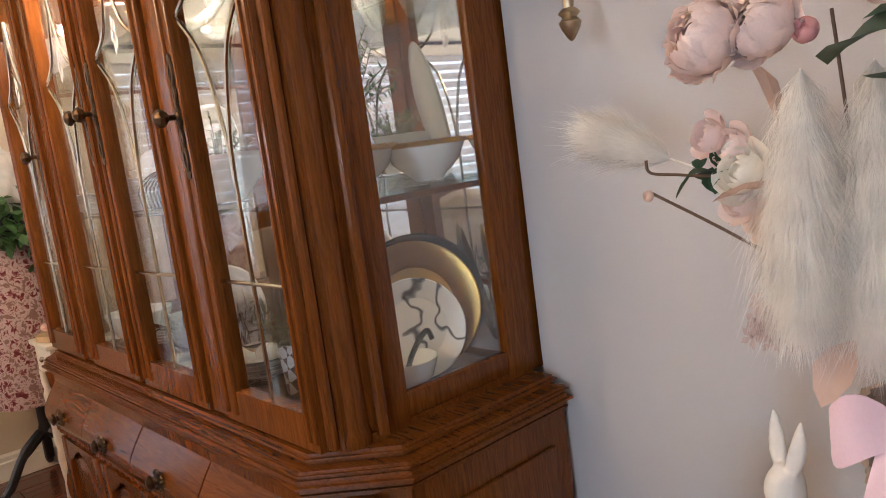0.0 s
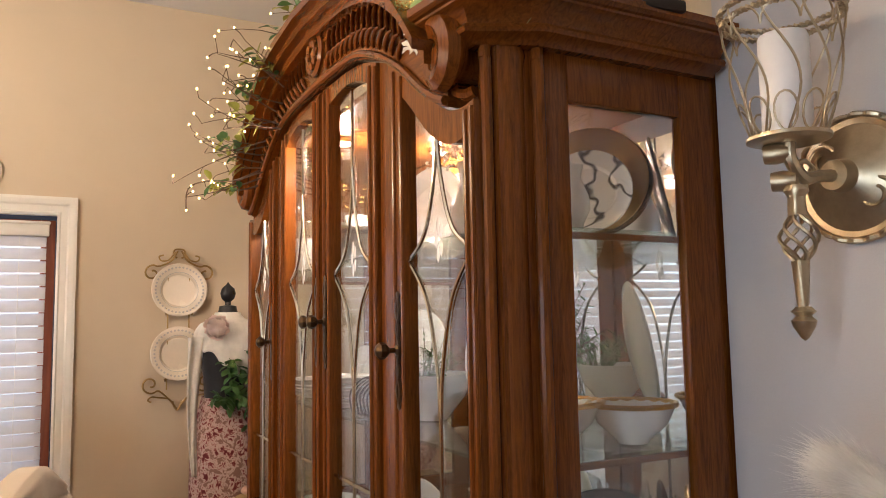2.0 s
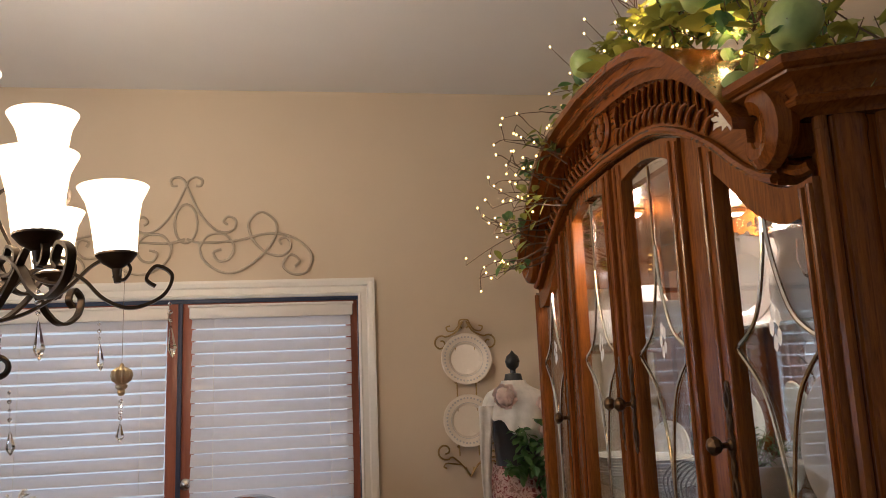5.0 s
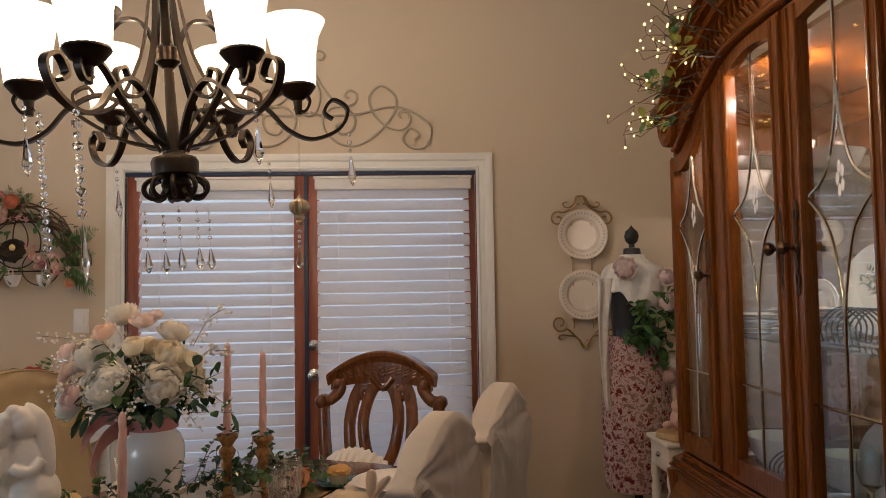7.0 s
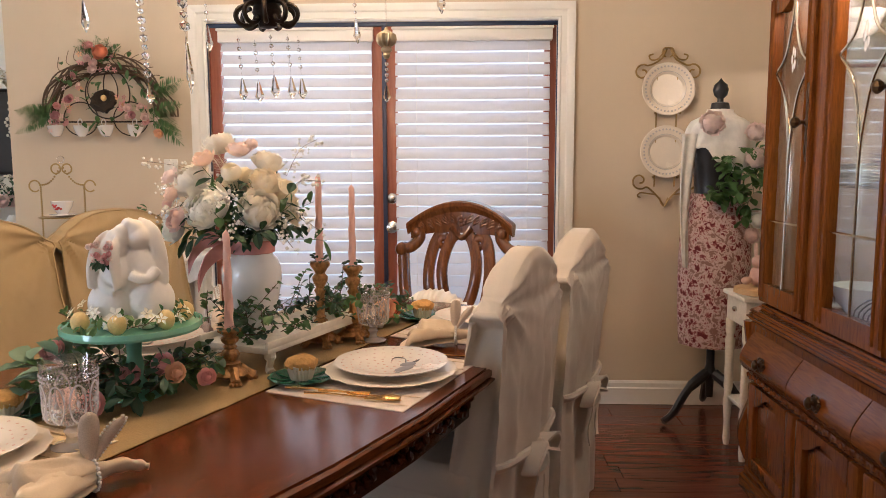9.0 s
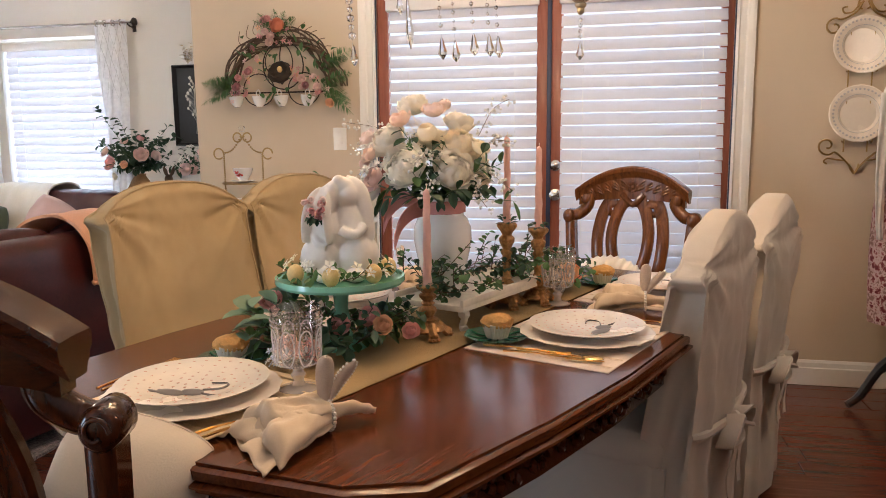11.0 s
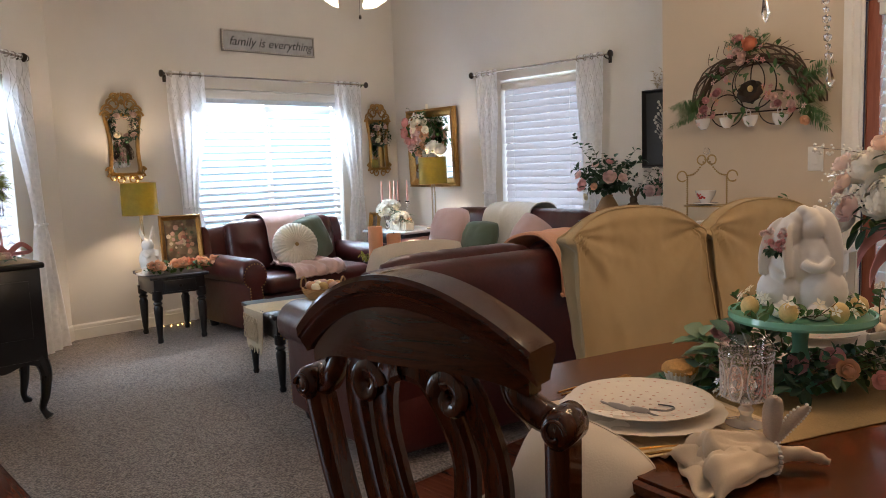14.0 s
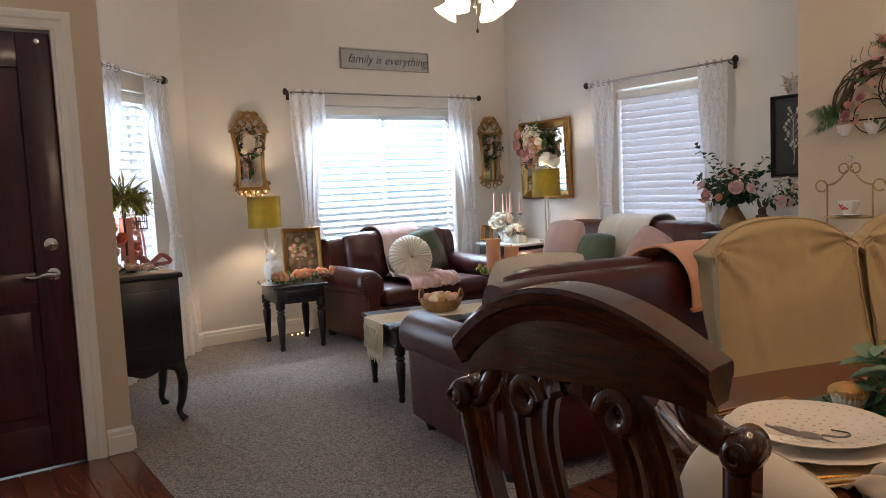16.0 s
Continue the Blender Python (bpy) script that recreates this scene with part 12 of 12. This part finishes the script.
def arrangement():
    rnd = random.Random(9)
    st = thing("side_chest", place(1.78, 0.56, 0), "reddish wooden chest against the pale wall", "chest")
    bm = BM()
    box(bm, (0, 0, 0.285), (0.46, 0.52, 0.57), 0.006)
    part("body", bm, CHERRY, st)
    bm = BM()
    box(bm, (0, 0, 0.583), (0.50, 0.58, 0.026), 0.008, 3)
    part("top", bm, CHERRY_X, st)
    for z in (0.15, 0.42):
        bm = BM()
        box(bm, (-0.236, 0, z), (0.014, 0.44, 0.26), 0.004)
        dr = part("drawer", bm, CHERRY_X, st)
        bm = BM()
        blob(bm, (-0.255, 0, z), 0.014, 2)
        part("knob", bm, BRASS, dr)
    z0 = 0.597
    v = thing("wicker_vase", (1.81, 0.63, z0), "tall wicker vase with pampas, blush flowers and a pink bow", "flowers")
    bm = BM()
    for i in range(15):
        r = 0.055 + 0.02 * i / 14
        tube(bm, [((r + 0.0025 * (1 if (k + i) % 2 else -1)) * math.cos(6.283 * k / 30), (r + 0.0025 * (1 if (k + i) % 2 else -1)) * math.sin(6.283 * k / 30), 0.006 + 0.0195 * i) for k in range(30)], 0.0095, 5, True)
    lathe(bm, [(0.001, 0), (0.055, 0), (0.072, 0.278), (0.066, 0.278), (0.001, 0.02)], segs=24)
    part("basket", bm, plain("grey_wicker", (0.42, 0.33, 0.27), 0.8, vary=0.3, grain=90, relief=0.002), v)
    bow = plain("pink_bow_cloth", (0.84, 0.60, 0.65), 0.8, vary=0.06, grain=200, sheen=0.3)
    for sg, ln in ((-1, 0.0), (1, 0.0)):
        bm = BM()
        sheet(bm, 12, 7, lambda u, w, sg=sg: Vector((-0.075 - 0.03 * math.sin(math.pi * u), sg * (0.005 + 0.085 * math.sin(math.pi * u * 0.5)), 0.27 + (w - 0.5) * (0.03 + 0.06 * math.sin(math.pi * u)) + 0.01 * math.sin(6 * u))))
        thicken(bm, 0.002)
        part("bow_loop", bm, bow, v)
        bm = BM()
        sheet(bm, 12, 6, lambda u, w, sg=sg: Vector((-0.08 - 0.02 * math.sin(3 * u), sg * (0.01 + 0.035 * u) + (w - 0.5) * 0.045, 0.265 - 0.165 * u + 0.004 * math.sin(9 * w))))
        thicken(bm, 0.002)
        part("bow_tail", bm, bow, v)
    c = Vector((0, 0, 0.27))
    wp = lambda x, y, z: Vector((x - 1.81, y - 0.63, z - z0))
    plume(v, wp(1.72, 0.90, 1.21), wp(1.71, 1.01, 1.255), 0.055, rnd, 5000)
    tube_stem = BM()
    tube(tube_stem, smooth_path([c, wp(1.78, 0.66, 1.05), wp(1.74, 0.80, 1.16), wp(1.72, 0.90, 1.21)], 6), 0.0016, 5)
    part("pampas_stem", tube_stem, PLUME, v)
    plume(v, wp(1.66, 0.70, 1.30), wp(1.65, 0.71, 1.03), 0.07, rnd, 11000)
    plume(v, wp(1.70, 0.64, 1.30), wp(1.68, 0.64, 1.00), 0.07, rnd, 9000)
    for tip in (wp(1.80, 0.52, 1.42), wp(1.62, 0.45, 1.15)):
        plume(v, c, tip, 0.08, rnd, 3500)
    for p, mt, s, kd in (((1.70, 0.815, 1.348), SHELL_PINK, 0.048, "peony"), ((1.71, 0.752, 1.352), SHELL_PINK, 0.042, "peony"), ((1.70, 0.702, 1.338), PINK, 0.022, "bud"), ((1.66, 0.58, 1.40), PALE_BLUSH, 0.06, "peony"), ((1.72, 0.835, 1.232), PALE_BLUSH, 0.026, "rose"), ((1.71, 0.80, 1.215), SHELL_PINK, 0.028, "rose"),
                         ((1.69, 0.778, 1.185), WHITE_P, 0.034, "rose"), ((1.70, 0.79, 1.150), SHELL_PINK, 0.026, "rose"), ((1.69, 0.755, 1.125), PALE_PEACH, 0.024, "rose"), ((1.70, 0.735, 1.09), SHELL_PINK, 0.026, "bud"), ((1.66, 0.56, 0.98), PINK, 0.05, "rose"), ((1.75, 0.50, 1.30), IVORY, 0.06, "peony"), ((1.70, 0.55, 1.18), CORAL, 0.045, "rose"), ((1.70, 0.922, 1.162), PALE_PEACH, 0.012, "bud")):
        put_bloom(v, kd, mt, wp(*p), (-0.8, (p[1] - 0.6) * 1.5, 0.3), s, rnd)
    for k in range(18):
        put_bloom(v, "daisy", MAUVE, wp(1.70 + rnd.uniform(-0.015, 0.015), 0.765 + rnd.uniform(-0.03, 0.03), 1.009 + rnd.uniform(-0.03, 0.03)), (-1, rnd.uniform(-0.4, 0.6), rnd.uniform(-0.3, 0.5)), 0.017, rnd)
    bm = BM()
    for p, d, l, w in (((1.72, 0.755, 1.235), (0, 0.25, 0.9), 0.12, 0.10), ((1.70, 0.74, 1.14), (-0.2, 0.3, -0.6), 0.06, 0.045), ((1.69, 0.72, 1.17), (-0.3, 0.7, 0.1), 0.10, 0.07), ((1.66, 0.66, 1.0), (-0.4, 0.3, -0.6), 0.07, 0.05)):
        leaf(bm, wp(*p), d, l, w, rnd)
    part("rose_foliage", bm, ROSE_LEAF, v)
    lv, lv2, tw = BM(), BM(), BM()
    for p, d, l in (((1.68, 0.68, 1.30), (-0.4, -0.5, 0.3), 0.13), ((1.66, 0.62, 1.28), (-0.5, -0.4, 0.1), 0.14), ((1.67, 0.64, 1.34), (0, -0.9, 0.2), 0.13)):
        leaf(lv, wp(*p), d, l, 0.085, rnd)
    for k in range(7):
        a = rnd.uniform(3.6, 5.8)
        spray(lv2, tw, wp(1.74, 0.66, 0.95 + 0.05 * k), (math.cos(a), math.sin(a), 0.3), 0.12, rnd, 6, 0.04, 0.022)
    spray(lv, tw, wp(1.70, 0.79, 1.19), (0, 1, 0.05), 0.07, rnd, 10, 0.034, 0.024)
    tube(tw, smooth_path([wp(1.70, 0.74, 1.07), wp(1.70, 0.83, 1.12), wp(1.70, 0.927, 1.169)], 6), 0.0022, 5)
    tube(tw, smooth_path([wp(1.70, 0.83, 1.185), wp(1.70, 0.88, 1.19), wp(1.70, 0.922, 1.195), wp(1.70, 0.927, 1.212)], 6), 0.0022, 5)
    tube(tw, smooth_path([c, wp(1.72, 0.66, 1.1), wp(1.70, 0.68, 1.36)], 6), 0.002, 6)
    part("dark_foliage", lv, LEAF_DARK, v)
    part("green_foliage", lv2, LEAF_YELLOW, v)
    part("stem_work", tw, TWIG, v)
    statue_rabbit(place(1.74, 0.785, z0 + 0.0, 60) @ Matrix.Diagonal((0.7, 0.7, 0.95, 1)), 0.28, "small white rabbit figure beside a wicker vase", PLASTER)
    f = thing("flower_posy", (1.66, 0.82, z0), "posy of blush flowers beside a rabbit figure", "flowers")
    bouquet(f, (0, 0, 0.03), 0.045, (("rose", BLUSH, 0.022, 8), ("daisy", IVORY, 0.018, 6)), 10, rnd, LEAF, -0.1, 0.03)


arrangement()


# ---- floor planks ----
rnd = random.Random(41)
PL = {}
for row in range(50):
    y = -1.94 + row * 0.125
    if y > 4.26:
        break
    x = -3.70 - rnd.uniform(0, 0.9)
    while x < 2.2:
        ln = (0.9, 1.2, 1.5)[rnd.randrange(3)]
        x0, x1 = max(x, -3.70), min(x + ln, 2.2)
        if y > 1.0:
            x0 = max(x0, -1.945)
        if x1 - x0 > 0.05:
            key = round(x1 - x0, 2)
            mtx = Matrix.Translation(((x0 + x1) / 2, y + 0.0625, -0.009))
            if key not in PL:
                bm = BM()
                box(bm, (0, 0, 0), (x1 - x0 - 0.002, 0.123, 0.018), 0.002, 1)
                PL[key] = part("plank", bm, FLOOR_WOOD, FLOOR, smooth=False, at=mtx)
            else:
                again("plank", PL[key], FLOOR, mtx)
        x += ln
